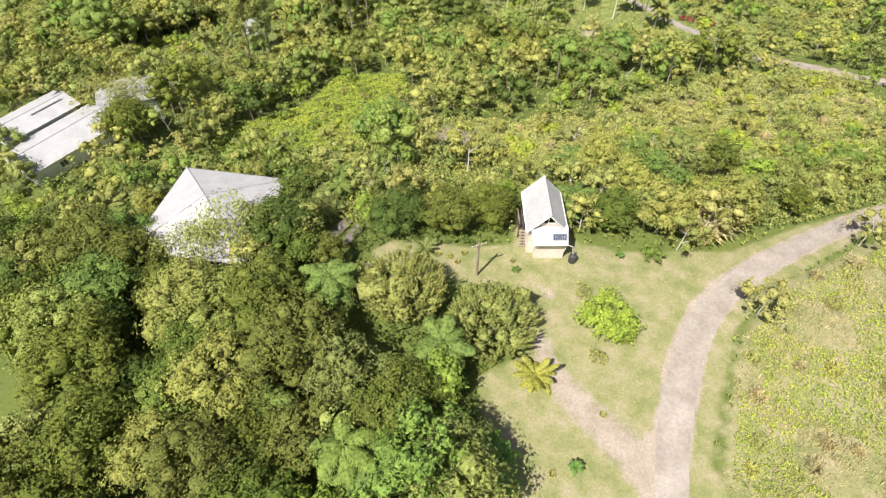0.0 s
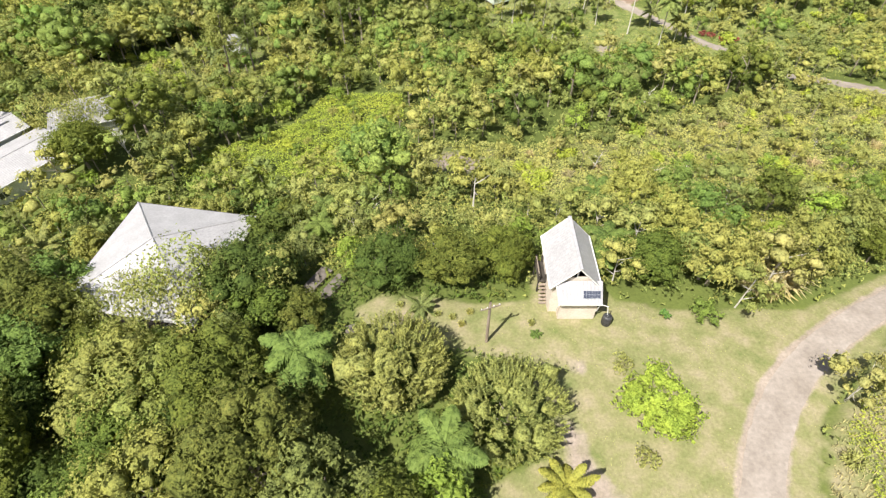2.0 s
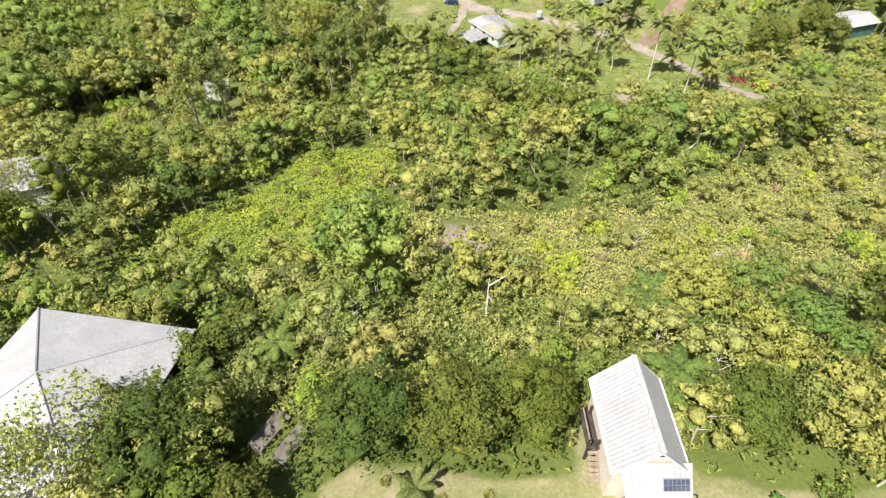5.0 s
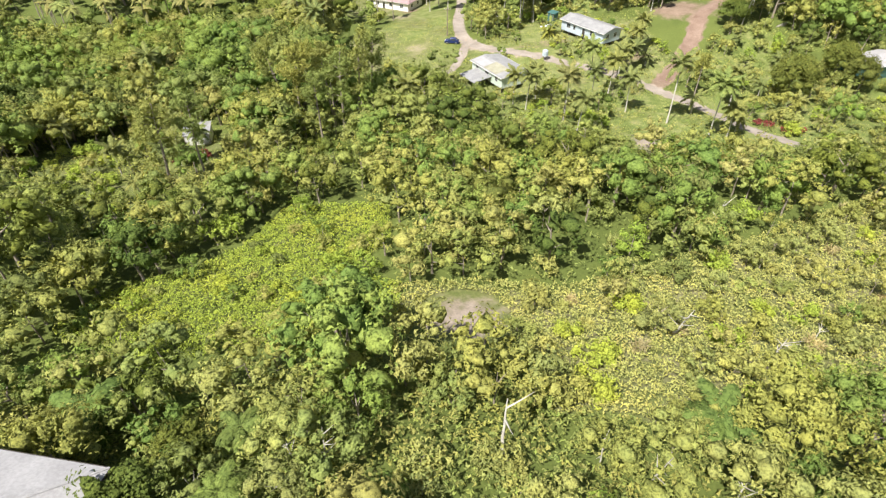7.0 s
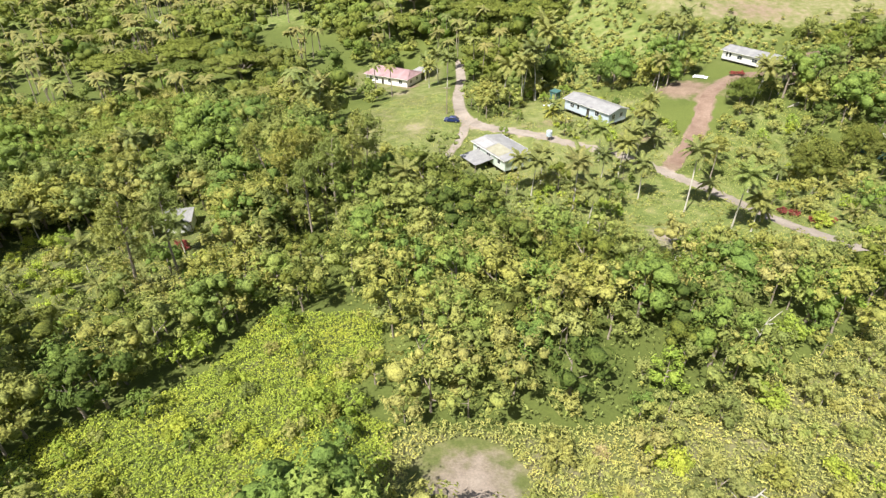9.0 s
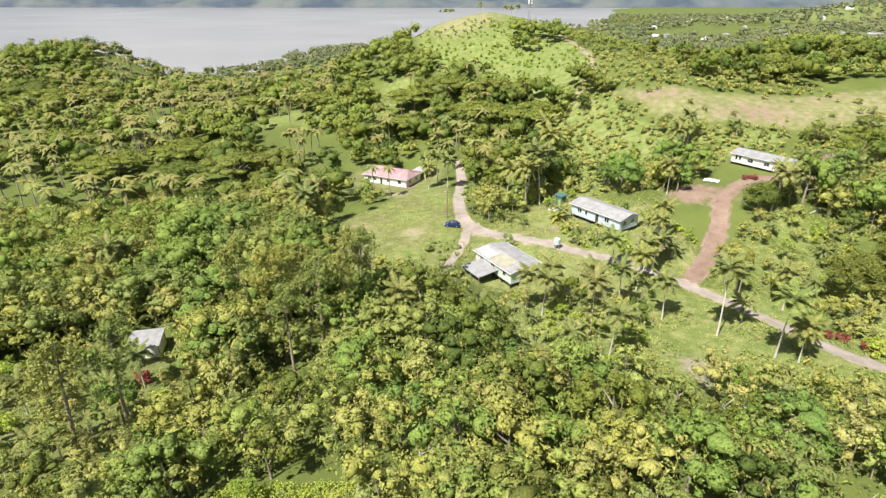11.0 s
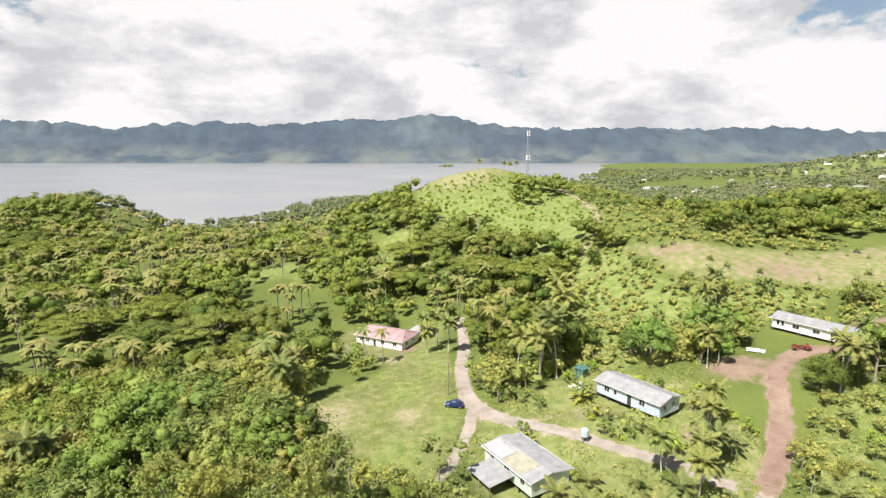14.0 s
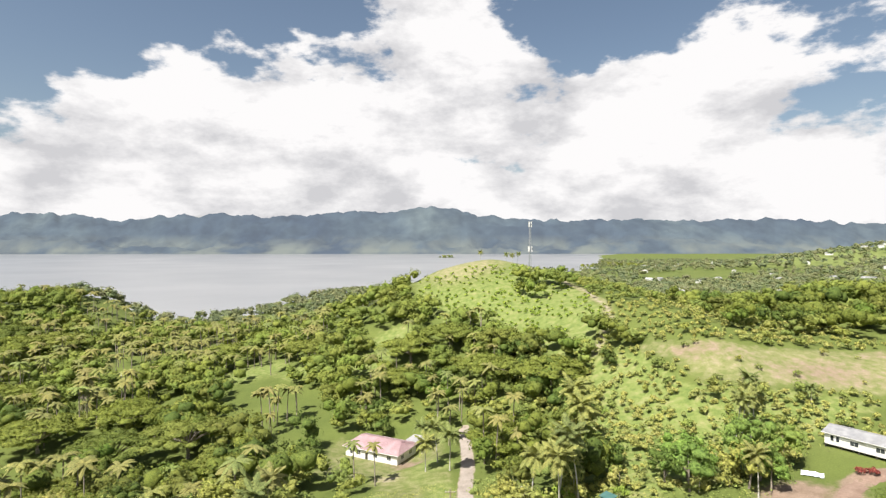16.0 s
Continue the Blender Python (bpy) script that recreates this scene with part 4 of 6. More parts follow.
LOD = {
    "grovepalm": ([far_palm_shape(170 + s, 8.5 + 1.2 * s, 3.3) for s in range(4)], (M_FARPALM, M_PALM, M_FARPALM)),
    "broad": ([tree_shape(120 + s, 6.4 + 0.6 * s, 3.1 + 0.25 * s, 11, 28, 0.46) for s in range(4)], (M_MID, M_MID, M_BROAD, M_LUSH)),
    "great": ([tree_shape(125 + s, 9.0 + 1.2 * s, 4.9 + 0.5 * s, 18, 32, 0.55) for s in range(4)], (M_MID, M_MID, M_BROAD, M_LUSH)),
    "guava": ([tree_shape(130 + s, 5.2 + 0.6 * s, 2.4 + 0.25 * s, 10, 28, 0.38, 0.75, 0.08) for s in range(4)], (M_GUAVA, M_MID, M_GUAVA, M_MID)),
    "bright": ([tree_shape(140 + s, 4.2 + 0.5 * s, 2.3, 9, 30, 0.4) for s in range(2)], (M_BRIGHT, M_LUSH)),
    "bush": ([tree_shape(150 + s, 1.9 + 0.3 * s, 1.4 + 0.2 * s, 7, 30, 0.32) for s in range(3)], (M_GUAVA, M_MID, M_GUAVA)),
    "vinebush": ([tree_shape(160 + s, 1.3 + 0.2 * s, 1.7, 7, 30, 0.30) for s in range(2)], (M_VINE,)),
}
for s in range(4):
    kind_of("palm", palm(70 + s, 8.0 + 1.3 * s, 3.3, 24, M_PALM, "coconut palm with a bare pale trunk", 0.5 + 0.4 * s, 1.15, 0.15, 12, "palm_tree", 0.85))
for s in range(2):
    kind_of("lowpalm", palm(80 + s, 2.6 + s, 2.7, 18, M_PALM, "short young coconut palm", 0.3))
for s in range(3):
    kind_of("fern", palm(85 + s, 2.6 + 0.5 * s, 2.2, 13, M_FERN, "tree fern with wide bright green fronds", 0.3, 0.45, 0.09, 13, "tree_fern", 0.8))
for s in range(3):
    kind_of("tall", tall_tree(90 + s, 14.0 + 1.5 * s, 3.4, 1900, 0.5, "tall straggly feathery tree with a bare stem", M_BARK, M_MID))
for s in range(2):
    kind_of("umbrella", umbrella_tree(95 + s, 8.5, 8.5, 3200, 0.5, "wide flat-crowned umbrella rain tree"))
for s in range(2):
    kind_of("dead", dead_tree(100 + s, 4.5, "bare pale dead tree in the scrub", M_PALE))
kind_of("stem", dead_tree(102, 5.4, "single pale bare stem rising from the thicket", M_PALE, 2))
kind_of("citrus", broad_tree(45, 3.7, 2.9, 26, 80, 0.3, M_BRIGHT, M_BARK, "round bright green citrus-like tree on the lawn", 0.85))
for s in range(2):
    kind_of("straw", blade_bush(104 + s, 1.5, 1.2, 110, M_STRAW, "tall dry straw-coloured grass clump"))
for s in range(2):
    kind_of("reed", blade_bush(107 + s, 1.3, 1.1, 110, M_GRASS, "tall yellow-green grass clump"))
kind_of("redbush", bush(110, 1.2, 1.0, 220, 0.28, M_RED, "red-leaved ornamental shrub in the yard", "red_shrub"))
kind_of("banana", banana(112, 3.2, 9, "banana plant with broad green leaves"))
kind_of("banana", banana(113, 2.6, 8, "banana plant with broad green leaves"))
USED = set()
GROUPS = {"palm": "coconut palms of the valley", "lowpalm": "young palms", "fern": "tree ferns of the thicket", "banana": "banana plants", "umbrella": "umbrella trees of the valley", "redbush": "red shrubs of the yards", "tall": "tall straggly trees of the valley", "broad": "trees of the jungle", "big": "trees of the jungle", "guava": "slender trees of the slope", "bright": "bright young trees", "bush": "scrub bushes", "straw": "dry grass clumps", "reed": "green grass clumps", "dead": "dead trees of the scrub", "open": "thinly leaved trees by the houses"}


def put(key, x, y, scale=1.0, turn=0.0, i=0, label="", sink=0.0, tall=1.0):
    """Stand a plant of the kind on the ground. The first one used is the built one, the others are copies."""
    src = KEEP[key][i % len(KEEP[key])]
    m = Matrix.LocRotScale((x, y, zat(x, y) - sink), Euler((0, 0, turn)), None)
    if src.name in USED:
        ob = copy_thing(src, m)
    else:
        USED.add(src.name)
        ob = src
        ob.matrix_basis = m
    ob.scale = (scale, scale, scale * tall)
    if label:
        ob["label"] = label
    if key in GROUPS:
        ob["group"] = GROUPS[key]
    return ob

# ---- buildings ----
def box(bm, lo, hi, bevel=0.0):
    vs = [bm.verts.new((x, y, z)) for x in (lo[0], hi[0]) for y in (lo[1], hi[1]) for z in (lo[2], hi[2])]
    for q in ((0, 1, 3, 2), (4, 6, 7, 5), (0, 4, 5, 1), (2, 3, 7, 6), (0, 2, 6, 4), (1, 5, 7, 3)):
        bm.faces.new([vs[i] for i in q])
    if bevel:
        bmesh.ops.bevel(bm, geom=bm.edges[:], offset=bevel, segments=1, affect="EDGES")


def bm_part(name, bm, mat, parent, label="", smooth=False):
    me = bpy.data.meshes.new(name)
    bmesh.ops.recalc_face_normals(bm, faces=bm.faces[:])
    bm.to_mesh(me)
    bm.free()
    if smooth:
        for p in me.polygons:
            p.use_smooth = True
    me.materials.append(mat)
    return part(name, me, None, parent, label)


def box_part(name, lo, hi, mat, parent, label="", bevel=0.0):
    bm = bmesh.new()
    box(bm, lo, hi, bevel)
    return bm_part(name, bm, mat, parent, label)


def sheet(name, a, b, c, d, mat, parent, label="", pitch=0.28, rib=0.012, thick=0.03):
    """A ribbed metal roof sheet on the corners a b (eave) and c d (ridge), ribs running up the slope."""
    a, b, c, d = (np.array(p, float) for p in (a, b, c, d))
    n = max(2, int(np.linalg.norm(b - a) / pitch)) * 2
    up = unit(np.cross(b - a, d - a))
    up = up if up[2] > 0 else -up
    v, f = [], []
    for i in range(n + 1):
        s = i / n
        o = up * (rib if i % 2 else -rib)
        e, r = a + (b - a) * s, d + (c - d) * s
        v += [e + o, r + o, e + o - up * thick, r + o - up * thick]
    for i in range(n):
        k = i * 4
        f += [(k, k + 4, k + 5, k + 1), (k + 2, k + 3, k + 7, k + 6), (k, k + 2, k + 6, k + 4), (k + 1, k + 5, k + 7, k + 3)]
    return part(name, mesh_np(name, v, np.array(f)), mat, parent, label)


def window(parent, x, z, w, h, y, side=-1, bars=2, frame_mat=None):
    """A window set into a long wall: a frame with mullions and dark panes."""
    bm = bmesh.new()
    t = 0.05
    y0, y1 = (y - 0.05, y + 0.02) if side < 0 else (y - 0.02, y + 0.05)
    box(bm, (x - w / 2 - t, y0, z - t), (x + w / 2 + t, y1, z))
    box(bm, (x - w / 2 - t, y0, z + h), (x + w / 2 + t, y1, z + h + t))
    for i in range(bars + 1):
        xx = x - w / 2 + w * i / bars
        box(bm, (xx - t / 2, y0, z), (xx + t / 2, y1, z + h))
    fr = bm_part("window", bm, frame_mat or M_WHITE, parent)
    ym = y - 0.02 if side < 0 else y + 0.02
    for i in range(bars):
        box_part("pane", (x - w / 2 + w * i / bars + t / 2, ym - 0.006, z), (x - w / 2 + w * (i + 1) / bars - t / 2, ym + 0.006, z + h), M_GLASS, fr)


def end_window(parent, y, z, w, h, x, side=1):
    bm = bmesh.new()
    t = 0.05
    x0, x1 = (x - 0.02, x + 0.05) if side > 0 else (x - 0.05, x + 0.02)
    box(bm, (x0, y - w / 2 - t, z - t), (x1, y + w / 2 + t, z))
    box(bm, (x0, y - w / 2 - t, z + h), (x1, y + w / 2 + t, z + h + t))
    for yy in (y - w / 2, y, y + w / 2):
        box(bm, (x0, yy - t / 2, z), (x1, yy + t / 2, z + h))
    fr = bm_part("window", bm, M_WHITE, parent)
    xm = x + 0.02 * side
    for k in (0, 1):
        box_part("pane", (xm - 0.006, y - w / 2 + k * w / 2 + t / 2, z), (xm + 0.006, y + k * w / 2 - t / 2, z + h), M_GLASS, fr)


def gable_house(name, x, y, z, turn, L, W, wall_h, rise, wall, roof, label, base=0.0, over=0.45, windows=(), doors=(), ends=(), roof_end=None, hip=0.0):
    """A long house, x along its length, front at -y: walls round an empty inside, two ribbed roof slopes, fascia, windows and doors."""
    h = tagged(new(name), label, "house", "far houses" if "far" in label else "village houses")
    h.matrix_basis = pose(x, y, z, 0, 0, turn)
    if base:
        for i in range(max(3, int(L / 2.2))):
            for yy in (-W / 2 + 0.15, 0, W / 2 - 0.15):
                xx = -L / 2 + 0.15 + (L - 0.3) * i / (max(3, int(L / 2.2)) - 1)
                box_part("stump", (xx - 0.09, yy - 0.09, -0.4), (xx + 0.09, yy + 0.09, base), M_DARK, h)
        box_part("floor_deck", (-L / 2, -W / 2, base), (L / 2, W / 2, base + 0.12), M_DARK, h)
    zb, zt, t = base - (0.3 if not base else -0.12), wall_h, 0.08
    for lo, hi in (((-L / 2, -W / 2, zb), (L / 2, -W / 2 + t, zt)), ((-L / 2, W / 2 - t, zb), (L / 2, W / 2, zt))):
        box_part("wall", lo, hi, wall, h)
    for sx in (-1, 1):
        bm = bmesh.new()
        xa, xb = (sx * (L / 2 - t), sx * L / 2)
        pr = [(-W / 2 + t, zb), (W / 2 - t, zb), (W / 2 - t, zt), (0, zt + (rise * 0.93 if not hip else 0.0)), (-W / 2 + t, zt)]
        va, vb = [bm.verts.new((xa, p, q)) for p, q in pr], [bm.verts.new((xb, p, q)) for p, q in pr]
        bm.faces.new(va), bm.faces.new(vb[::-1])
        for i in range(5):
            bm.faces.new((va[i], vb[i], vb[(i + 1) % 5], va[(i + 1) % 5]))
        bm_part("wall", bm, wall, h)
    ex, ey = L / 2 + over, W / 2 + over
    ze, zr = wall_h - rise * over / (W / 2) + 0.05, wall_h + rise + 0.05
    rx = ex - hip
    sheet("roof", (-ex, -ey, ze), (ex, -ey, ze), (rx, 0, zr), (-rx, 0, zr), roof, h)
    sheet("roof", (ex, ey, ze), (-ex, ey, ze), (-rx, 0, zr), (rx, 0, zr), roof, h)
    if hip:
        for s in (-1, 1):
            sheet("roof", (s * ex, -ey, ze), (s * ex, ey, ze), (s * rx, 0.01, zr), (s * rx, -0.01, zr), roof, h)
    else:
        for s in (-1, 1):
            for q in (-1, 1):
                bm = bmesh.new()
                pr = [(q * ey, ze - 0.16), (q * ey, ze - 0.03), (0, zr - 0.03), (0, zr - 0.16)]
                va = [bm.verts.new((s * (ex - 0.02), p, k)) for p, k in pr]
                vb = [bm.verts.new((s * (ex - 0.06), p, k)) for p, k in pr]
                bm.faces.new(va), bm.faces.new(vb[::-1])
                for i in range(4):
                    bm.faces.new((va[i], vb[i], vb[(i + 1) % 4], va[(i + 1) % 4]))
                bm_part("bargeboard", bm, M_WHITE, h)
    box_part("ridge_cap", (-rx, -0.14, zr - 0.02), (rx, 0.14, zr + 0.05), roof, h)
    for s in (-1, 1):
        box_part("gutter", (-ex, s * ey - 0.06 + 0.07 * s, ze - 0.13), (ex, s * ey + 0.06 + 0.07 * s, ze - 0.04), M_WHITE, h)
    for wx, wz, ww, wh, sd in windows:
        window(h, wx, wz, ww, wh, sd * W / 2, sd, 2 if ww > 0.8 else 1)
    for dx, sd in doors:
        box_part("door", (dx - 0.42, sd * W / 2 - 0.05, zb + 0.02 if base else 0.0), (dx + 0.42, sd * W / 2 + 0.05, (base + 0.12 if base else 0) + 2.0), M_DARK, h)
    for wy, wz, ww, wh, sd in ends:
        end_window(h, wy, wz, ww, wh, sd * L / 2, sd)
    return h


def lean_roof(name, x, y, z, turn, L, W, hi, lo, mat, label, posts=True, pitch=0.28, category="shelter", walls=None):
    """A single-slope roof on posts: high at +y, low at -y."""
    h = tagged(new(name), label, category)
    h.matrix_basis = pose(x, y, z, 0, 0, turn)
    sheet("roof", (-L / 2, -W / 2, lo), (L / 2, -W / 2, lo), (L / 2, W / 2, hi), (-L / 2, W / 2, hi), mat, h, "", pitch)
    for sx in (-1, 0, 1):
        for sy, hh in ((-1, lo), (1, hi)):
            p = (sx * (L / 2 - 0.25), sy * (W / 2 - 0.25))
            box_part("post", (p[0] - 0.06, p[1] - 0.06, -0.5), (p[0] + 0.06, p[1] + 0.06, hh + (0.12 if sy < 0 else -0.16) * (hi - lo)), M_POLE, h)
    for s, hh in ((-1, lo), (1, hi)):
        box_part("beam", (-L / 2 + 0.1, s * (W / 2 - 0.25) - 0.05, hh - 0.2), (L / 2 - 0.1, s * (W / 2 - 0.25) + 0.05, hh - 0.06), M_POLE, h)
    if walls:
        a, b = L / 2 - 0.2, W / 2 - 0.2
        for lo_, hi_ in (((-a, -b, -0.3), (a, -b + 0.08, lo - 0.15)), ((-a, b - 0.08, -0.3), (a, b, hi - 0.2)), ((-a, -b + 0.08, -0.3), (-a + 0.08, b - 0.08, lo - 0.1)), ((a - 0.08, -b + 0.08, -0.3), (a, b - 0.08, lo - 0.1))):
            box_part("wall", lo_, hi_, walls, h)
    return h


def solar(name, x, y, z, turn, tilt, cols, rows, label, cw=0.5, ch=0.66):
    p = tagged(new(name), label, "solar panel")
    p.matrix_basis = pose(x, y, z, 0, 0, turn) @ pose(0, 0, 0, tilt, 0, 0)
    w, h = cols * cw / 2, rows * ch / 2
    box_part("frame", (-w - 0.03, -h - 0.03, 0), (w + 0.03, h + 0.03, 0.03), M_STEEL, p)
    for i in range(cols):
        for j in range(rows):
            box_part("cell", (-w + i * cw + 0.012, -h + j * ch + 0.012, 0.03), (-w + (i + 1) * cw - 0.012, -h + (j + 1) * ch - 0.012, 0.045), M_SOLAR, p)
    return p


def hut():
    """The tall narrow cabin on the lawn."""
    h = tagged(new("cabin"), "small white gabled cabin with a lean-to front on the lawn", "cabin")
    h.matrix_basis = pose(11.62, 44.3, 11.2)
    W, y0, y1, ze, zr = 3.9, -2.7, 3.0, 4.05, 6.45
    for sx in (-1, 1):
        box_part("wall", (min(sx * W / 2, sx * (W / 2 - 0.1)), y0, -0.3), (max(sx * W / 2, sx * (W / 2 - 0.1)), y1, ze), M_CREAM, h)
    for yy, cut in ((y1 - 0.1, 0), (y0, 1)):
        bm = bmesh.new()
        a = W / 2 - 0.1
        pr = [(-a, -0.3), (a, -0.3), (a, ze), (0, zr - 0.1), (-a, ze)] if not cut else [(-a, -0.3), (a, -0.3), (a, ze), (0.95, ze + 0.9), (-0.95, ze + 0.9), (-a, ze)]
        va, vb = [bm.verts.new((p, yy, q)) for p, q in pr], [bm.verts.new((p, yy + 0.1, q)) for p, q in pr]
        bm.faces.new(va), bm.faces.new(vb[::-1])
        for i in range(len(pr)):
            bm.faces.new((va[i], vb[i], vb[(i + 1) % len(pr)], va[(i + 1) % len(pr)]))
        bm_part("wall", bm, M_CREAM, h)
    e = W / 2 + 0.3
    zl = ze - 0.05
    sheet("roof", (-e, y0 - 0.45, zl), (-e, y1 + 0.3, zl), (0, y1 + 0.3, zr + 0.12), (0, y0 - 0.45, zr + 0.12), M_ROOF, h)
    sheet("roof", (e, y1 + 0.3, zl), (e, y0 - 0.45, zl), (0, y0 - 0.45, zr + 0.12), (0, y1 + 0.3, zr + 0.12), M_ROOF, h)
    box_part("ridge_cap", (-0.16, y0 - 0.47, zr + 0.08), (0.16, y1 + 0.32, zr + 0.15), M_ROOF, h)
    for yy in (y0 - 0.47, y1 + 0.27):
        for q in (-1, 1):
            bm = bmesh.new()
            pr = [(q * (e + 0.02), zl - 0.16), (q * (e + 0.02), zl), (0, zr + 0.09), (0, zr - 0.08)]
            va, vb = [bm.verts.new((p, yy, k)) for p, k in pr], [bm.verts.new((p, yy + 0.06, k)) for p, k in pr]
            bm.faces.new(va), bm.faces.new(vb[::-1])
            for i in range(4):
                bm.faces.new((va[i], vb[i], vb[(i + 1) % 4], va[(i + 1) % 4]))
            bm_part("bargeboard", bm, M_WHITE, h)
    for q in (-1, 1):
        box_part("gutter", (q * e + 0.06 * q - 0.06, y0 - 0.4, zl - 0.14), (q * e + 0.06 * q + 0.06, y1 + 0.3, zl - 0.03), M_WHITE, h)
    # open gable vent with a cross brace
    for q in (-1, 1):
        bm = bmesh.new()
        pr = [(q * 0.95, ze + 0.9), (q * 0.86, ze + 0.9), (0, zr - 0.28), (0, zr - 0.16)]
        va, vb = [bm.verts.new((p, y0 - 0.02, k)) for p, k in pr], [bm.verts.new((p, y0 + 0.06, k)) for p, k in pr]
        bm.faces.new(va), bm.faces.new(vb[::-1])
        for i in range(4):
            bm.faces.new((va[i], vb[i], vb[(i + 1) % 4], va[(i + 1) % 4]))
        bm_part("vent_frame", bm, M_WHITE, h)
    box_part("vent_brace", (-0.05, y0 + 0.0, ze + 0.9), (0.05, y0 + 0.06, zr - 0.2), M_WHITE, h)
    box_part("vent_back", (-0.42, y0 + 0.9, ze + 0.5), (0.42, y0 + 0.95, zr - 0.75), M_DARK, h)
    # lean-to roof, its front wall, side braces and downpipe
    sheet("lean_to_roof", (-1.55, -4.25, 3.1), (2.3, -4.25, 3.1), (2.3, y0 - 0.06, 4.55), (-1.9, y0 - 0.06, 4.55), M_ROOF, h)
    box_part("front_wall", (-1.15, -3.55, -0.3), (2.2, -3.45, 3.2), M_CREAM, h)
    box_part("side_wall", (2.1, -3.45, -0.3), (2.2, y0, 3.5), M_CREAM, h)
    box_part("side_wall", (-1.15, -3.45, -0.3), (-1.05, y0, 3.5), M_CREAM, h)
    box_part("fascia", (-1.58, -4.3, 2.98), (2.33, -4.24, 3.12), M_WHITE, h)
    for xx in (-1.5, 2.22):
        part("brace", mesh_np("brace", *tube([(xx, -4.1, 3.05), (xx, -3.6, 1.3)], (0.05, 0.05), 5)), M_WHITE, h)
    part("downpipe", mesh_np("downpipe", *tube([(2.2, -4.2, 3.0), (2.9, -4.1, 2.6), (3.15, -4.05, 1.3)], (0.05, 0.05, 0.05), 7)), M_WHITE, h)
    # side deck with open treads
    box_part("deck", (-2.75, -0.4, 1.5), (-W / 2, 2.2, 1.62), M_DARK, h)
    for xx in (-2.68, -2.1):
        for yy in (-0.3, 2.1):
            box_part("post", (xx - 0.07, yy - 0.07, -0.3), (xx + 0.07, yy + 0.07, 2.5), M_DARK, h)
    for i in range(6):
        box_part("tread", (-2.7, -0.66 - 0.26 * i, 1.3 - 0.22 * i), (-2.0, -0.42 - 0.26 * i, 1.35 - 0.22 * i), M_POLE, h)
    box_part("rail", (-2.74, -0.4, 2.42), (-2.66, 2.2, 2.5), M_POLE, h)
    return h


hut()
solar("solar_panel", 12.95, 40.63, 11.2 + 3.76, 0, 43.5, 6, 2, "dark solar panel on the lean-to roof", 0.25, 0.34)
tank = tagged(new("water_drum"), "black plastic rainwater drum beside the cabin", "water tank")
tank.matrix_basis = pose(14.85, 40.25, 11.2)
part("drum", mesh_np("drum", *tube([(0, 0, -0.05), (0, 0, 0.05), (0, 0, 0.5), (0, 0, 1.0), (0, 0, 1.12), (0, 0, 1.13)], (0.40, 0.44, 0.46, 0.44, 0.38, 0.01), 16), True), M_BLACK, tank)
part("lid", mesh_np("lid", *tube([(0, 0, 1.12), (0, 0, 1.18), (0, 0, 1.19)], (0.22, 0.2, 0.01), 12)), M_BLACK, tank)


def pyramid_house():
    h = tagged(new("house"), "large house with a white pyramid roof among trees", "house")
    h.matrix_basis = pose(-29.9, 50.0, 9.35, 0, 0, -9.5)
    a, b, rise = 7.4, 7.7, 3.1
    cs = [(-a, -b, 0), (a, -b, 0), (a, b, 0), (-a, b, 0)]
    for i in range(4):
        p, q = cs[i], cs[(i + 1) % 4]
        sheet("roof", p, q, (0.004 * i, 0.002, rise), (0.004 * i, 0, rise), M_ROOF, h, "", 0.5, 0.0)
        part("hip_cap", mesh_np("hip_cap", *tube([(p[0], p[1], 0.02), (0, 0, rise + 0.02)], (0.09, 0.09), 5)), M_ROOF, h)
        v = np.array(q) - np.array(p)
        n = np.array([v[1], -v[0], 0]) / np.linalg.norm(v) * 0.06
        w = np.array([np.array(p) + n, np.array(q) + n, np.array(q) + n + [0, 0, -0.22], np.array(p) + n + [0, 0, -0.22]])
        part("gutter", mesh_np("gutter", np.concatenate([w, w - n * 1.8]), np.array([(0, 1, 2, 3), (7, 6, 5, 4), (0, 4, 5, 1), (3, 2, 6, 7)])), M_DARK, h)
    for lo, hi in (((-6.6, -6.9, -6), (6.6, -6.75, 0.1)), ((-6.6, 6.75, -6), (6.6, 6.9, 0.1)), ((-6.6, -6.75, -6), (-6.45, 6.75, 0.1)), ((6.45, -6.75, -6), (6.6, 6.75, 0.1))):
        box_part("wall", lo, hi, M_DARK, h)
    for xx in (-4, 0, 4):
        window(h, xx, -2.6, 1.6, 1.3, -6.9, -1)


pyramid_house()
gable_house("house", -70.2, 78.2, 1.0, 58, 12.5, 6.6, 3.2, 0.9, M_WHITE, M_ROOF, "white-roofed long house with a row of roof solar panels", windows=[(-3, 1, 1.2, 1, -1), (2, 1, 1.2, 1, -1)])
gable_house("house", -62.8, 72.8, 0.8, 58, 15.5, 8.2, 3.0, 1.0, M_WHITE, M_ROOF, "white-roofed low house beside a longer one", windows=[(-3, 1, 1.2, 1, -1), (2, 1, 1.2, 1, -1)])
solar("solar_panel", -68.4, 80.0, 4.75, 58, -16, 7, 1, "row of dark solar panels on a white roof", 0.8, 1.5)
gable_house("house", -57.0, 86.3, 0.8, 20, 9.0, 7.4, 3.2, 0.9, M_WHITE, M_ROOF, "white-roofed house half hidden by trees")
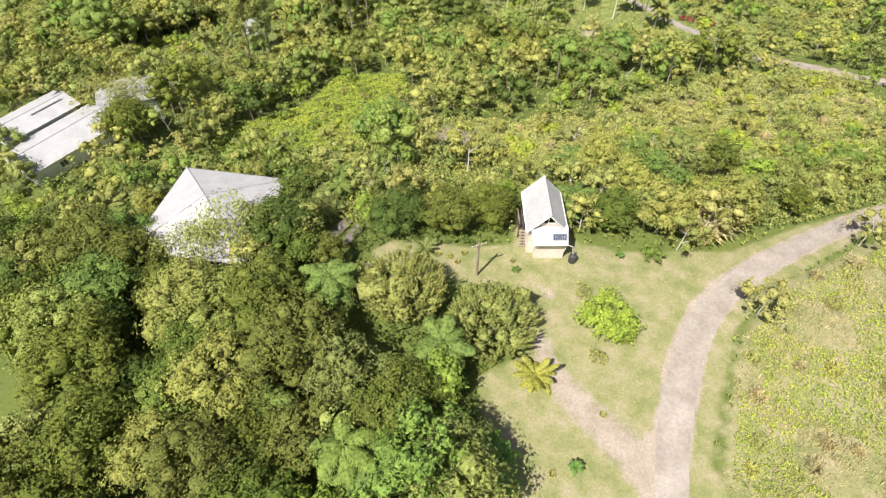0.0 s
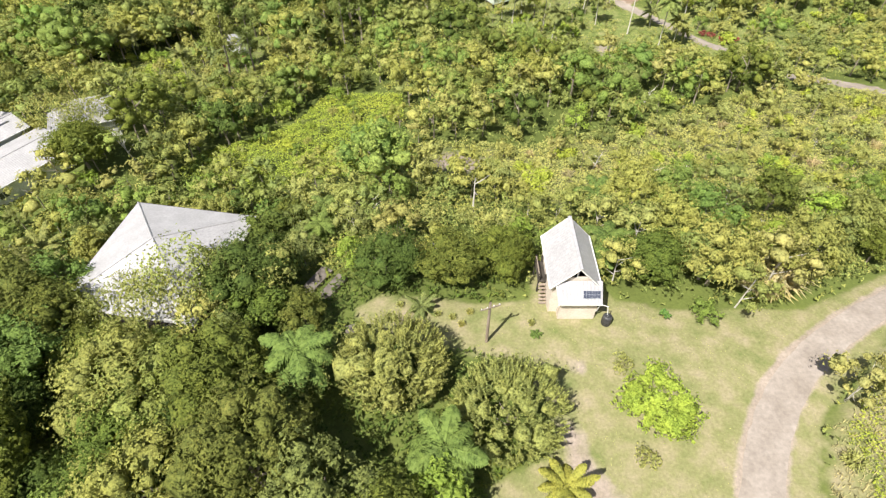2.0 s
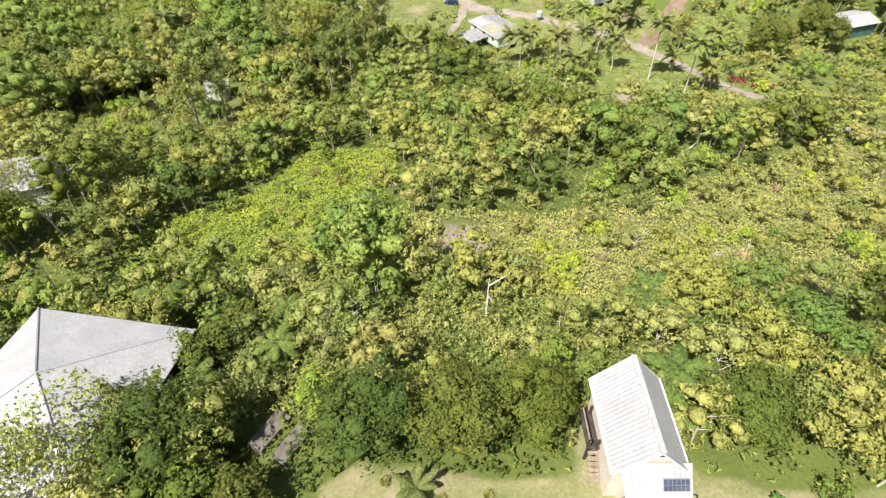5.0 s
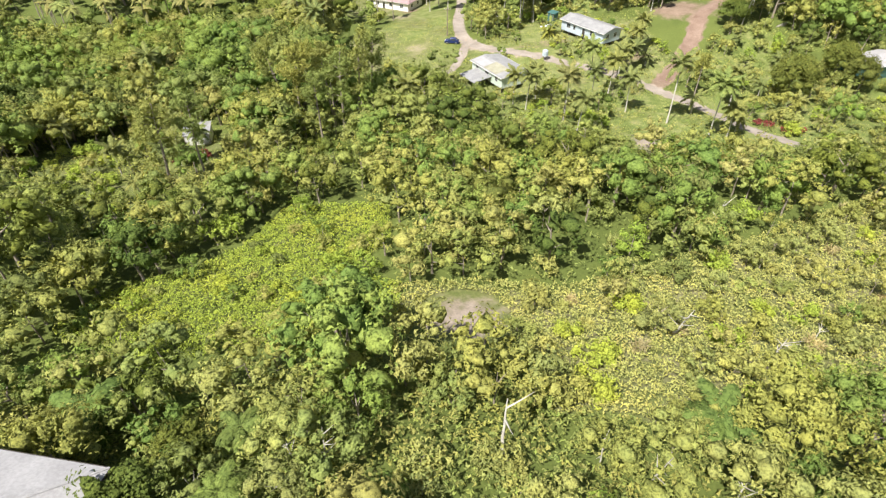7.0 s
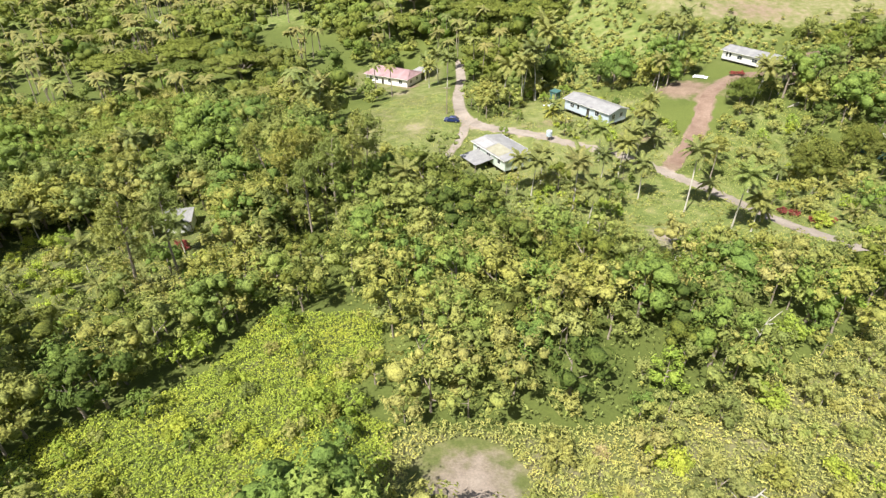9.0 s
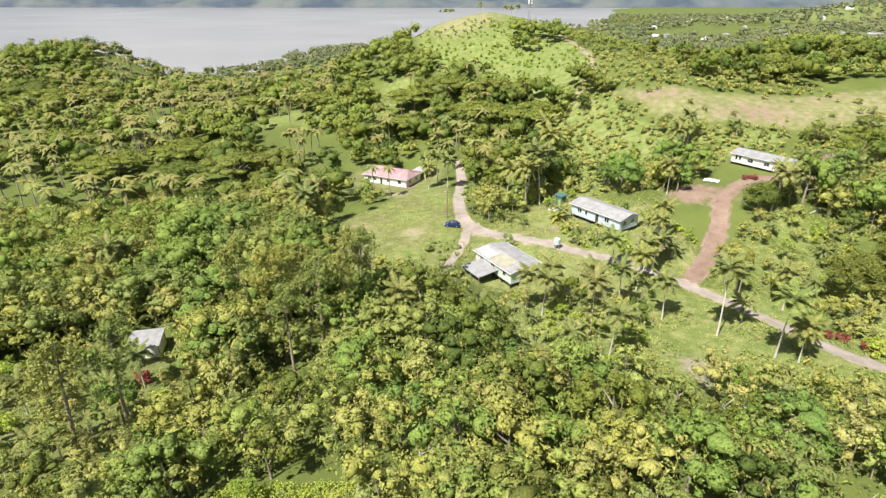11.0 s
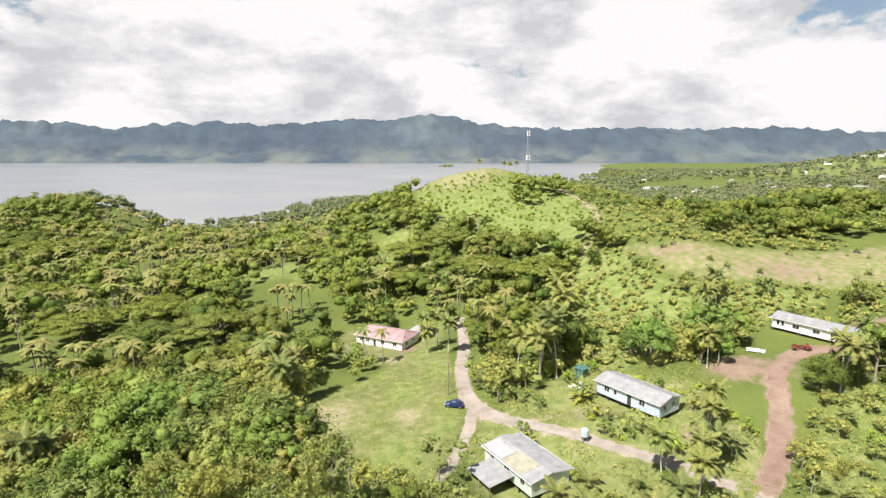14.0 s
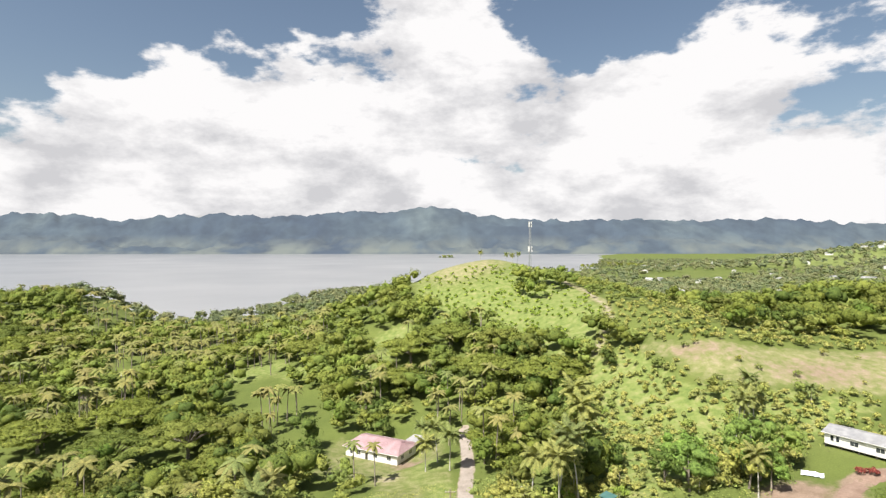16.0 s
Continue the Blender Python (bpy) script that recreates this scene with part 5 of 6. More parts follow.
h1 = gable_house("house", 13.6, 165.6, -11.2, -60, 12.4, 7.6, 3.6, 0.55, M_GREENW, M_ROOF2, "pale green house with a patched grey metal roof", 0.9, windows=[(-4, 2.0, 1.0, 1.0, -1), (0, 2.0, 1.4, 1.0, -1), (4, 2.0, 1.0, 1.0, -1)], ends=[(0, 2.0, 1.2, 1.0, 1)])
sheet("roof_patch", (-6.3, -4.0, 3.69), (-1.2, -4.0, 3.69), (-1.2, -1.2, 4.10), (-6.3, -1.2, 4.10), M_ROOF, h1, "brighter newer roof sheets")
sheet("roof_patch", (-1.1, -4.0, 3.69), (4.0, -4.0, 3.69), (4.0, -0.4, 4.22), (-1.1, -0.4, 4.22), M_ROOFY, h1, "yellowish stained roof sheets")
lean_roof("porch", 7.9, 163.6, -11.2, -60, 6.4, 5.6, 2.5, 1.9, M_ROOF2, "low grey metal porch roof against the house")
gable_house("house", 38.2, 183.6, -7.2, -54.5, 14.2, 6.4, 3.6, 0.85, M_BLUE, M_ROOF2, "pale blue stilted house with a grey metal roof", 0.8, windows=[(-4.6, 1.9, 1.2, 1.0, -1), (-2.6, 1.9, 0.7, 1.0, -1), (3.4, 1.9, 1.2, 1.1, -1)], doors=[(0.6, -1)], ends=[(-1.6, 1.9, 1.0, 1.1, 1), (1.2, 1.9, 1.0, 1.1, 1)])
gable_house("house", -17.6, 255.8, -19.5, -27, 17.5, 10.5, 3.1, 1.7, M_WHITE, M_PINK, "white house with a faded pinkish-red hipped roof", windows=[(-6.5, 1.0, 1.3, 1.1, -1), (-4.2, 1.0, 1.3, 1.1, -1), (1.5, 1.0, 1.3, 1.2, -1), (6, 1.0, 1.3, 1.2, -1)], doors=[(-1.5, -1)], ends=[(-2.5, 1.0, 1.4, 1.1, 1), (2, 1.0, 1.4, 1.1, 1)], hip=2.6, over=0.7)
lean_roof("carport", -7.0, 260.2, -19.3, -27, 6.0, 6.0, 2.7, 2.5, M_ROOF, "white flat carport roof on posts")
gable_house("house", 85.2, 200.4, 0.9, -57, 17.5, 6.6, 3.0, 0.8, M_WHITE, M_ROOF2, "long white house with a grey metal roof", 0.5, windows=[(-7.4, 1.4, 0.6, 1.1, -1), (-6.4, 1.4, 0.6, 1.1, -1), (-3.6, 1.4, 1.4, 0.9, -1), (0.6, 1.4, 1.4, 0.9, -1), (4, 1.4, 1.2, 0.9, -1)], doors=[(6.3, -1)])
lean_roof("shed", -51.0, 142.0, -14.3, 12, 5.4, 4.8, 3.0, 2.4, M_ROOF2, "small white shed with a sloping grey metal roof", walls=M_WHITE, category="shed")
gable_house("house", 97.5, 160.0, -7.0, 20, 10.5, 7.0, 3.2, 0.9, M_TEAL, M_ROOF, "dark green house with a white metal roof")
gable_house("house", -58, 366, -17.5, -10, 10, 6, 3.0, 0.8, M_WHITE, M_ROOF2, "small far pale house among trees")
gable_house("house", -140, 341, -18.5, 15, 9, 5, 2.8, 0.8, M_CREAM, M_ROOF2, "small far house among coconut palms")

# ---- planting ----
rnd = random.Random(7)

# plants of the lawn and its edge
put("citrus", 17.0, 31.6, 1.0, 0.4, 0, "", 0.5)
put("bush", 15.3, 27.4, 0.75, 1.0, 1, "small light green shrub on the lawn")
f1 = feather_tree(201, 5.0, 4.8, 420, M_FEATHER, "big rounded feathery olive-green tree at the lawn edge")
f1.location = (5.0, 30.4, zat(5.0, 30.4))
f2 = feather_tree(202, 5.6, 4.9, 420, M_FEATHER, "big rounded feathery olive-green tree beside another")
f2.location = (-4.2, 34.4, zat(-4.2, 34.4))
yp = palm(203, 0.9, 2.3, 16, M_YPALM, "young yellow-fronded palm on the lawn", 0.1, 1.25, 0.14, 12)
yp.location = (8.8, 25.4, 11.2)
for x, y, s in ((5.2, 17.2, 1.0), (4.0, 18.6, 1.05), (5.6, 15.2, 0.85), (3.2, 16.4, 1.1)):
    put("banana", x, y, s, x * 3, int(x * 2))
put("banana", 11.4, 16.6, 0.5, 1, 0, "small banana shoot on the lawn")
put("bush", 15.4, 35.6, 0.7, 0.3, 2, "thin twiggy shrub on the lawn")
put("bright", 24.0, 40.9, 0.62, 2.0, 1, "bright green shrub at the lawn edge", 0.6)
put("lowpalm", -2.2, 42.2, 0.6, 0.5, 0, "small palm at the lawn edge", 1.0)
put("fern", 8.2, 38.9, 0.28, 0.2, 0, "small yellowish cordyline on the lawn", 0.4)
put("banana", 20.4, 41.0, 0.45, 0.2, 1, "young banana shoot at the lawn edge")
put("big", 20.0, 46.6, 0.72, 0.2, 1, tall=0.8)
put("big", 0.6, 46.0, 0.74, 1.2, 1, "dense rounded green tree behind the lawn", 0, 0.8)
put("big", -5.6, 46.4, 0.72, 2.2, 0, tall=0.85)
put("big", 6.2, 46.9, 0.66, 2.2, 2, "dense rounded green tree behind the lawn", 0, 0.82)
put("broad", 25.6, 46.2, 0.8, 2.2, 3)
put("fern", 16.2, 49.6, 1.3, 0.3, 0)
put("fern", 15.0, 46.8, 0.9, 0.8, 1)
put("fern", 25.5, 50.5, 1.3, 0.3, 2)
put("straw", 31.4, 44.4, 2.4, 0.3, 0, "tall pale cane grass thicket by the drive")
put("straw", 33.2, 45.6, 2.5, 1.3, 1, "tall pale cane grass thicket by the drive")
put("straw", 30.2, 46.0, 2.2, 2.3, 0, "tall pale cane grass thicket by the drive")
# trees that lean over the pyramid roof
put("open", -25.4, 45.0, 1.05, 0.4, 0, "grey-green thinly leaved tree leaning over the roof", 0, 1.45)
put("open", -30.2, 42.6, 0.95, 1.9, 0, "grey-green thinly leaved tree leaning over the roof", 0, 1.4)
put("open", -21.6, 46.4, 0.8, 2.9, 0, "grey-green thinly leaved tree leaning over the roof", 0, 1.5)
put("open", -26.0, 41.8, 1.0, 0.9, 0, "grey-green thinly leaved tree leaning over the roof", 0, 1.5)
put("guava", -22.6, 41.2, 1.3, 0.8, 1, "olive-green tree at the corner of the house")
put("lowpalm", -22.0, 48.0, 1.2, 0.4, 1)
put("lowpalm", -43.5, 50.0, 1.25, 0.4, 0)
put("lowpalm", -46.0, 54.0, 1.1, 1.4, 1)
# tall stems and palms of the valley
for x, y, i, s in ((-43.3, 111.5, 0, 1.1), (-39.4, 116.5, 1, 0.95), (-17.0, 139.4, 2, 1.05), (-22.0, 141.5, 0, 1.2), (-27.4, 137, 1, 1.1), (-31.2, 142.5, 2, 1.05), (-14, 143, 1, 1.05), (-19.5, 137.5, 0, 1.15), (-24.5, 139.5, 2, 1.0)):
    put("tall", x, y, s, x, i)
for x, y, i, s in ((24.5, 130, 1, 0.8), (43.3, 135.8, 3, 0.95), (48.7, 129.2, 3, 0.9), (51.3, 127.8, 0, 0.75), (-6.2, 138.5, 1, 0.9), (5.4, 136, 0, 0.8), (14.7, 147.3, 1, 0.7), (37.2, 142.5, 1, 0.8), (23.6, 137.5, 2, 0.85), (36.4, 153.4, 1, 0.8), (30.5, 216.6, 3, 1.25), (33.2, 222, 3, 1.3), (22.3, 199.8, 2, 1.2), (17.3, 202, 1, 1.1), (27, 150, 0, 0.8), (20, 151, 1, 0.75), (31, 147, 2, 0.7), (40, 160, 0, 0.85), (43, 163, 0, 0.8), (46, 170, 1, 0.7), (17, 144, 1, 0.8), (74, 178, 2, 0.9), (78, 183, 1, 0.8), (82, 182, 0, 0.8), (86, 188, 1, 0.75), (64, 214, 3, 0.85), (67, 217, 2, 0.8), (60, 146, 1, 0.8), (-44, 128, 0, 0.75), (-52, 134, 1, 0.7), (-57, 122, 0, 0.7), (2, 230, 1, 1.0), (-1, 238, 2, 0.9), (-4, 232, 0, 0.9), (21.6, 196.4, 2, 1.1), (25.5, 197.4, 3, 1.15), (34.1, 160.8, 1, 0.8), (46.8, 172.6, 1, 0.8), (-5.6, 255.2, 1, 0.9), (-0.9, 267, 2, 0.9), (-40.2, 209, 2, 0.9), (-36, 196, 2, 1.0), (-38, 199, 1, 1.0), (-35, 202, 3, 1.0)):
    put("palm", x, y, s, x * 1.7, i)
for x, y in ((28.2, 186), (-48, 126), (-53, 130), (50, 141), (55, 132), (48, 166), (-56, 138)):
    put("lowpalm", x, y, 1.0, x, int(y))
yp2 = copy_thing(yp, pose(27.6, 185.2, zat(27.6, 185.2)))
yp2["label"] = "yellow-fronded young palm on the yard"
yp2.scale = (1.15, 1.15, 1.3)
for x, y in ((61, 136), (62.5, 134.6), (64, 131.5), (65, 130), (66.5, 131), (76, 194), (77.5, 193), (90, 184), (92, 183), (93, 185.5), (-46, 131), (-44.6, 129.4), (-49, 127)):
    put("redbush", x, y, 1.1, x)
for x, y, i, s in ((-75, 258, 0, 1.5), (-92, 249, 1, 1.3), (-58, 240, 0, 0.9), (-102, 275, 1, 1.3), (-73, 197, 0, 1.2), (-78, 182, 1, 1.2), (-58, 178, 1, 0.8), (-86, 220, 0, 1.0), (-210, 363, 0, 1.9), (-195, 376, 1, 1.9), (-229, 383, 0, 1.8), (-104, 360, 0, 1.4), (-59, 343, 1, 1.2), (-12, 318, 0, 1.5), (4, 322, 1, 1.3), (17, 281, 1, 1.3), (34, 264, 0, 1.2), (14.5, 234, 0, 0.9), (-14, 296, 1, 1.1), (24, 298, 0, 1.2), (-158, 296, 0, 1.4), (-122, 262, 1, 1.4)):
    put("umbrella", x, y, s, x, i, "", 0, 1.0 if s < 1.4 else 0.85)
put("stem", 3.6, 57.6, 1.0, 0.3, 0)
put("big", 88, 158, 0.9, 1, 1)
put("big", 90, 152, 0.8, 2, 2)
put("open", -54, 82.5, 0.9, 2, 0, tall=1.3)
put("open", -59.5, 83.0, 0.9, 1, 0, tall=1.3)
put("big", -52.5, 75, 0.9, 1, 1)
put("dead", 21.4, 73.5, 0.95, 1.3, 1)
put("dead", 29, 70, 0.7, 2.3, 0)
put("big", 72.6, 148, 1.1, 1.0, 1)
put("big", 71.5, 179, 0.8, 1.0, 0)
put("tall", 54, 150, 0.6, 2.0, 1)

NEAR_TREES = [("vivid", -38.9, 36.4, 1.05), ("big", -36, 27.3, 1.1), ("big", -17.8, 33, 0.95), ("big", -28, 34.0, 0.95), ("broad", -25.9, 23, 0.9), ("big", -4.3, 20.6, 0.85), ("big", -13.5, 26, 1.0), ("big", -20.5, 24.6, 0.9), ("broad", -8.6, 23.8, 1.0), ("big", -33, 19.5, 1.0), ("broad", -12.8, 40, 0.75), ("broad", -19.4, 38.6, 0.8)]
for k, (key, x, y, s) in enumerate(NEAR_TREES):
    put(key, x, y, s, x * 1.3, k)
put("fern", -11.5, 35.0, 1.5, 0.4, 2)
put("fern", -0.2, 27.0, 1.5, 1.4, 1)
put("fern", -29.5, 64.1, 1.7, 0.4, 0)
put("fern", 17.4, 59.3, 1.3, 0.9, 1)
CLEAR = [(x, y, 3.3 * s + 0.4) for _, x, y, s in NEAR_TREES] + [(-11.5, 35, 2.5), (-0.2, 27, 3.0), (-29.5, 64, 3.2), (11.6, 44, 5.0), (-29.9, 50, 9.8), (-70, 78, 7), (-62.8, 73, 7.8), (-57, 86, 4.5), (13.6, 165.6, 8), (6.4, 161.0, 7), (38.2, 183.6, 8.5), (-17.6, 255.8, 11), (85, 200, 10), (-51, 142, 4.5), (97.5, 160, 7), (1.6, 77.2, 7.0), (4.5, 184, 6), (2.6, 190, 6), (3.5, 174, 6.5), (24.5, 41, 2.5), (5.0, 30.4, 5.8), (-4.2, 34.4, 6.0), (-10, 42, 3), (0.6, 46.2, 3.4), (6.3, 47, 3.2), (-5.6, 46.4, 3.2), (20, 46.6, 3.2), (-47, 136, 5), (-44, 128, 4), (-46, 139, 3.5), (-45, 134, 3.5), (-15, 148, 5), (38, 129, 4), (4.5, 155.5, 6.5), (11, 154, 5), (35, 35.5, 2.8), (42, 39.5, 2.5), (-24, 140, 6.5)]


def open_ground(x, y):
    """True where no tree may stand."""
    if any((x - a) ** 2 + (y - b) ** 2 < r * r for a, b, r in CLEAR):
        return True
    if any(bool(inside(x, y, p)) for p in (LAWN, VINES, FIELD, YARD, REDYARD, PASTURE, BANK, GARDEN)):
        return True
    return min(float(path_distance(x, y, p)) for p in (DRIVE, LANE, REDLANE)) < 1.6


JOIN = []


def grow(key, x, y, scale, turn, i):
    """Near plants stand as things; those further down the valley are gathered for one joined mass."""
    if y < 60 or key not in LOD:
        put(key, x, y, scale, turn, i)
    else:
        JOIN.append((key, x, y, scale, turn, i))


def choose(table, q):
    for key, share, size in table:
        if q < share:
            return key, size
        q -= share
    return None, 0


JUNGLE = [("big", 0.4, 0.88), ("broad", 0.36, 1.05), ("fern", 0.07, 1.4), ("guava", 0.12, 1.2), ("bright", 0.05, 1.2)]
EDGE = [("broad", 0.24, 0.8), ("guava", 0.44, 0.98), ("fern", 0.06, 1.0), ("bright", 0.16, 0.9), ("bush", 0.1, 1.2)]
SLOPE = [("straw", 0.06, 1.0), ("reed", 0.08, 1.1), ("bush", 0.3, 1.1), ("vinebush", 0.17, 1.0), ("guava", 0.18, 0.7), ("dead", 0.025, 0.5), ("bright", 0.08, 0.6)]
GARDENS = [("bush", 0.32, 1.2), ("bright", 0.11, 0.7), ("guava", 0.14, 0.8), ("broad", 0.06, 0.7), ("lowpalm", 0.06, 0.8), ("vinebush", 0.14, 1.1)]
MIDDLE = [("great", 0.08, 0.72), ("broad", 0.28, 0.9), ("guava", 0.34, 1.1), ("bright", 0.1, 0.85), ("bush", 0.12, 1.2), ("dead", 0.012, 0.9)]
VALLEY = [("great", 0.16, 0.85), ("broad", 0.28, 0.95), ("guava", 0.22, 1.05), ("bush", 0.2, 1.2), ("bright", 0.07, 0.8), ("palm", 0.05, 0.75), ("tall", 0.015, 0.75)]
DEEP = [("great", 0.42, 0.95), ("broad", 0.36, 1.1), ("bright", 0.08, 1.0), ("palm", 0.05, 0.85), ("guava", 0.09, 1.2)]


def scatter():
    y = 9.0
    while y < 204:
        step = 4.1 if y < 62 else 3.9
        half = 26 + 0.66 * y
        x = -half
        while x < half:
            px, py = x + rnd.uniform(-1.7, 1.7), y + rnd.uniform(-1.7, 1.7)
            x += step
            turn, i, q, s = rnd.uniform(0, 6.28), rnd.randrange(9), rnd.random(), rnd.uniform(0.78, 1.2)
            if open_ground(px, py):
                continue
            grove = noise.noise(Vector((px * 0.06, py * 0.06, 3.0)))
            if any(bool(inside(px, py, p)) for p in (PALMYARD, SIDEGARDEN, SHEDGARDEN)):
                t = GARDENS
            elif py < 48 and px < 6:
                if rnd.random() < 0.26:
                    continue
                t = JUNGLE
            elif bool(inside(px, py, SCRUB)):
                t = SLOPE
            elif py < 66:
                t = EDGE
            elif py < 128:
                t = MIDDLE
            elif px < -26:
                t = DEEP
            else:
                t = VALLEY
            key, size = choose(t, min(max(q - grove * 0.5, 0), 0.999))
            if key:
                grow(key, px, py, s * size, turn, i)
        y += step


scatter()
for k in range(46):
    vx, vy = rnd.uniform(-42, -8), rnd.uniform(74, 102)
    if bool(inside(vx, vy, VINES)):
        grow(rnd.choice(["vinebush", "vinebush", "bush", "bright"]), vx, vy, rnd.uniform(0.5, 0.9), rnd.uniform(0, 6), k)
for k in range(150):
    vx, vy = rnd.uniform(2, 60), rnd.uniform(146, 202)
    if bool(inside(vx, vy, YARD)) and (vx > 20 or vy > 172) and not any((vx - a) ** 2 + (vy - b) ** 2 < (0.9 * r) ** 2 for a, b, r in CLEAR) and min(float(path_distance(vx, vy, p)) for p in (LANE, REDLANE)) > 1.4:
        JOIN.append((rnd.choice(["bush", "bush", "vinebush", "guava", "bright"]), vx, vy, rnd.uniform(0.35, 0.85), rnd.uniform(0, 6), k))
for k in range(40):
    vx, vy = rnd.uniform(66, 150), rnd.uniform(208, 256)
    if bool(inside(vx, vy, PASTURE)):
        JOIN.append(("bush", vx, vy, rnd.uniform(0.4, 1.0), rnd.uniform(0, 6), k))


# ---- low cover and far woods, past counting ----
def stuff(name, v, f, mat, label, category, tone=None):
    me = mesh_np(name, v, f, True)
    if tone is not None:
        a = me.attributes.new("tone", "FLOAT", "POINT")
        a.data.foreach_set("value", np.asarray(tone, np.float32))
    me.materials.append(mat)
    return tagged(new(name, me), label, category, kind="stuff")


def join_trees():
    """The thicket of the valley floor, gathered by kind of leaf, and its stems."""
    rng = np.random.default_rng(77)
    crowns, tones, stems = {}, {}, []
    for key, x, y, sc, turn, i in JOIN:
        shapes, mats = LOD[key]
        mat = mats[i % len(mats)]
        (tv, tf), (cv, cf) = shapes[i % len(shapes)]
        m = np.array([[math.cos(turn), -math.sin(turn), 0], [math.sin(turn), math.cos(turn), 0], [0, 0, 1]]).T * sc
        at = np.array([x, y, zat(x, y)])
        crowns.setdefault(mat.name, []).append((cv @ m + at, cf))
        tones.setdefault(mat.name, []).append(np.full(len(cv), rng.uniform()))
        stems.append((tv @ m + at, tf))
    for nm, pieces in crowns.items():
        v, f = merge(pieces)
        stuff("thicket", v, f, bpy.data.materials[nm], "dense thicket of " + nm.replace("_", " ") + " filling the valley", "thicket", np.concatenate(tones[nm]))
    v, f = merge(stems)
    stuff("thicket_stems", v, f, M_BARK, "thin brown stems inside the thicket", "thicket")


grove_rng = random.Random(17)
for k in range(900):
    gx, gy = grove_rng.uniform(-270, -38), grove_rng.uniform(206, 450)
    if gx < -42 - 0.1 * (gy - 215) and noise.noise(Vector((gx * 0.018, gy * 0.018, 9))) > -0.12 and gx > -60 - 0.86 * (gy - 90):
        JOIN.append(("grovepalm", gx, gy, grove_rng.uniform(0.8, 1.25), grove_rng.uniform(0, 6.28), k))
for k in range(70):
    gx, gy = grove_rng.uniform(-30, 20), grove_rng.uniform(222, 330)
    if not inside(gx, gy, PINKYARD) and not inside(gx, gy, FIELD) and float(path_distance(gx, gy, LANE)) > 2:
        JOIN.append(("grovepalm", gx, gy, grove_rng.uniform(0.8, 1.2), grove_rng.uniform(0, 6.28), k))
join_trees()


def carpet(name, mat, label, lo, hi, n, size, keep, seed, height=0.5, slim=0.55, bumps=0.6):
    rng = np.random.default_rng(seed)
    x, y = rng.uniform(lo[0], hi[0], n), rng.uniform(lo[1], hi[1], n)
    ok = keep(x, y)
    x, y = x[ok], y[ok]
    mound = np.clip(0.5 + 0.5 * np.sin(x * 1.3 + 2 * np.sin(y * 0.9)) * np.sin(y * 1.1 + 1.7 * np.sin(x * 0.7)), 0, 1)
    z = ground_z(x, y) + mound * bumps + rng.uniform(0, height, len(x))
    nrm = unit(rng.normal(0, 0.42, (len(x), 3)) + np.array([0, 0, 1.0]))
    v, f = leaves(np.stack([x, y, z], -1), nrm, size, rng, slim)
    return stuff(name, v, f, mat, label, "undergrowth", np.repeat(np.clip(0.42 + 0.3 * np.sin(x * 0.31 + np.sin(y * 0.23)) * np.sin(y * 0.37 + 1.1 * np.sin(x * 0.19)) + rng.normal(0, 0.1, len(x)), 0.02, 0.97), 6))


def off_paths(x, y, gap=0.3):
    return np.minimum.reduce([path_distance(x, y, p) for p in (DRIVE, SPUR, LANE, REDLANE, SIDELANE)]) > gap


def off_houses(x, y):
    r = np.ones(x.shape, bool)
    for a, b, d in CLEAR[15:27]:
        r &= np.hypot(x - a, y - b) > d * 0.72
    return r


open_polys = (LAWN, FIELD, YARD, REDYARD, PASTURE, BANK, GARDEN, PALMYARD, SIDEGARDEN, SHEDGARDEN)
wild = lambda x, y: off_paths(x, y) & off_houses(x, y) & ~np.logical_or.reduce([inside(x, y, p) for p in open_polys]) & ~inside(x, y, VINES) & ~inside(x, y, SCRUB) & (np.abs(x) < 26 + 0.66 * y) & (np.hypot(x - 1.6, y - 77.2) > 5.2)
in_jungle = lambda x, y: (x < 6) & (y < 48)
carpet("undergrowth", M_BROAD, "low dark green undergrowth between the trees", (-60, 9), (6, 48), 16000, 0.5, lambda x, y: wild(x, y) & in_jungle(x, y), 301, 0.5)
carpet("undergrowth", M_MID, "low green undergrowth between the trees", (-150, 9), (150, 205), 90000, 0.44, lambda x, y: wild(x, y) & ~in_jungle(x, y), 310, 0.6, 0.55, 1.3)
carpet("undergrowth", M_MID, "low olive-green undergrowth behind the lawn", (-48, 46), (60, 70), 22000, 0.36, lambda x, y: wild(x, y) & ~in_jungle(x, y), 311, 0.6, 0.55, 1.2)
yards = lambda x, y: np.logical_or.reduce([inside(x, y, p) for p in (PALMYARD, SIDEGARDEN, SHEDGARDEN, YARD)]) & off_paths(x, y, 0.6) & off_houses(x, y) & (np.hypot(x - 36, y - 126) > 4)
carpet("creepers", M_MID, "low green creepers and weeds between the palms", (-80, 100), (112, 202), 60000, 0.4, lambda x, y: yards(x, y) & (np.sin(x * 0.42 + 1.5 * np.sin(y * 0.21)) + np.sin(y * 0.37 + x * 0.13) > 0.15), 312, 0.4, 0.6, 0.5)
carpet("vines", M_VINE, "bright yellow-green creeping vines smothering a clearing", (-45, 70), (-5, 104), 46000, 0.27, lambda x, y: inside(x, y, VINES), 302, 0.5)
carpet("scrub_cover", M_GRASS, "low yellow-green scrub and grass on the slope", (-8, 58), (90, 106), 90000, 0.29, lambda x, y: inside(x, y, SCRUB) & (np.hypot(x - 1.6, y - 77.2) > 5.0), 303, 0.5)


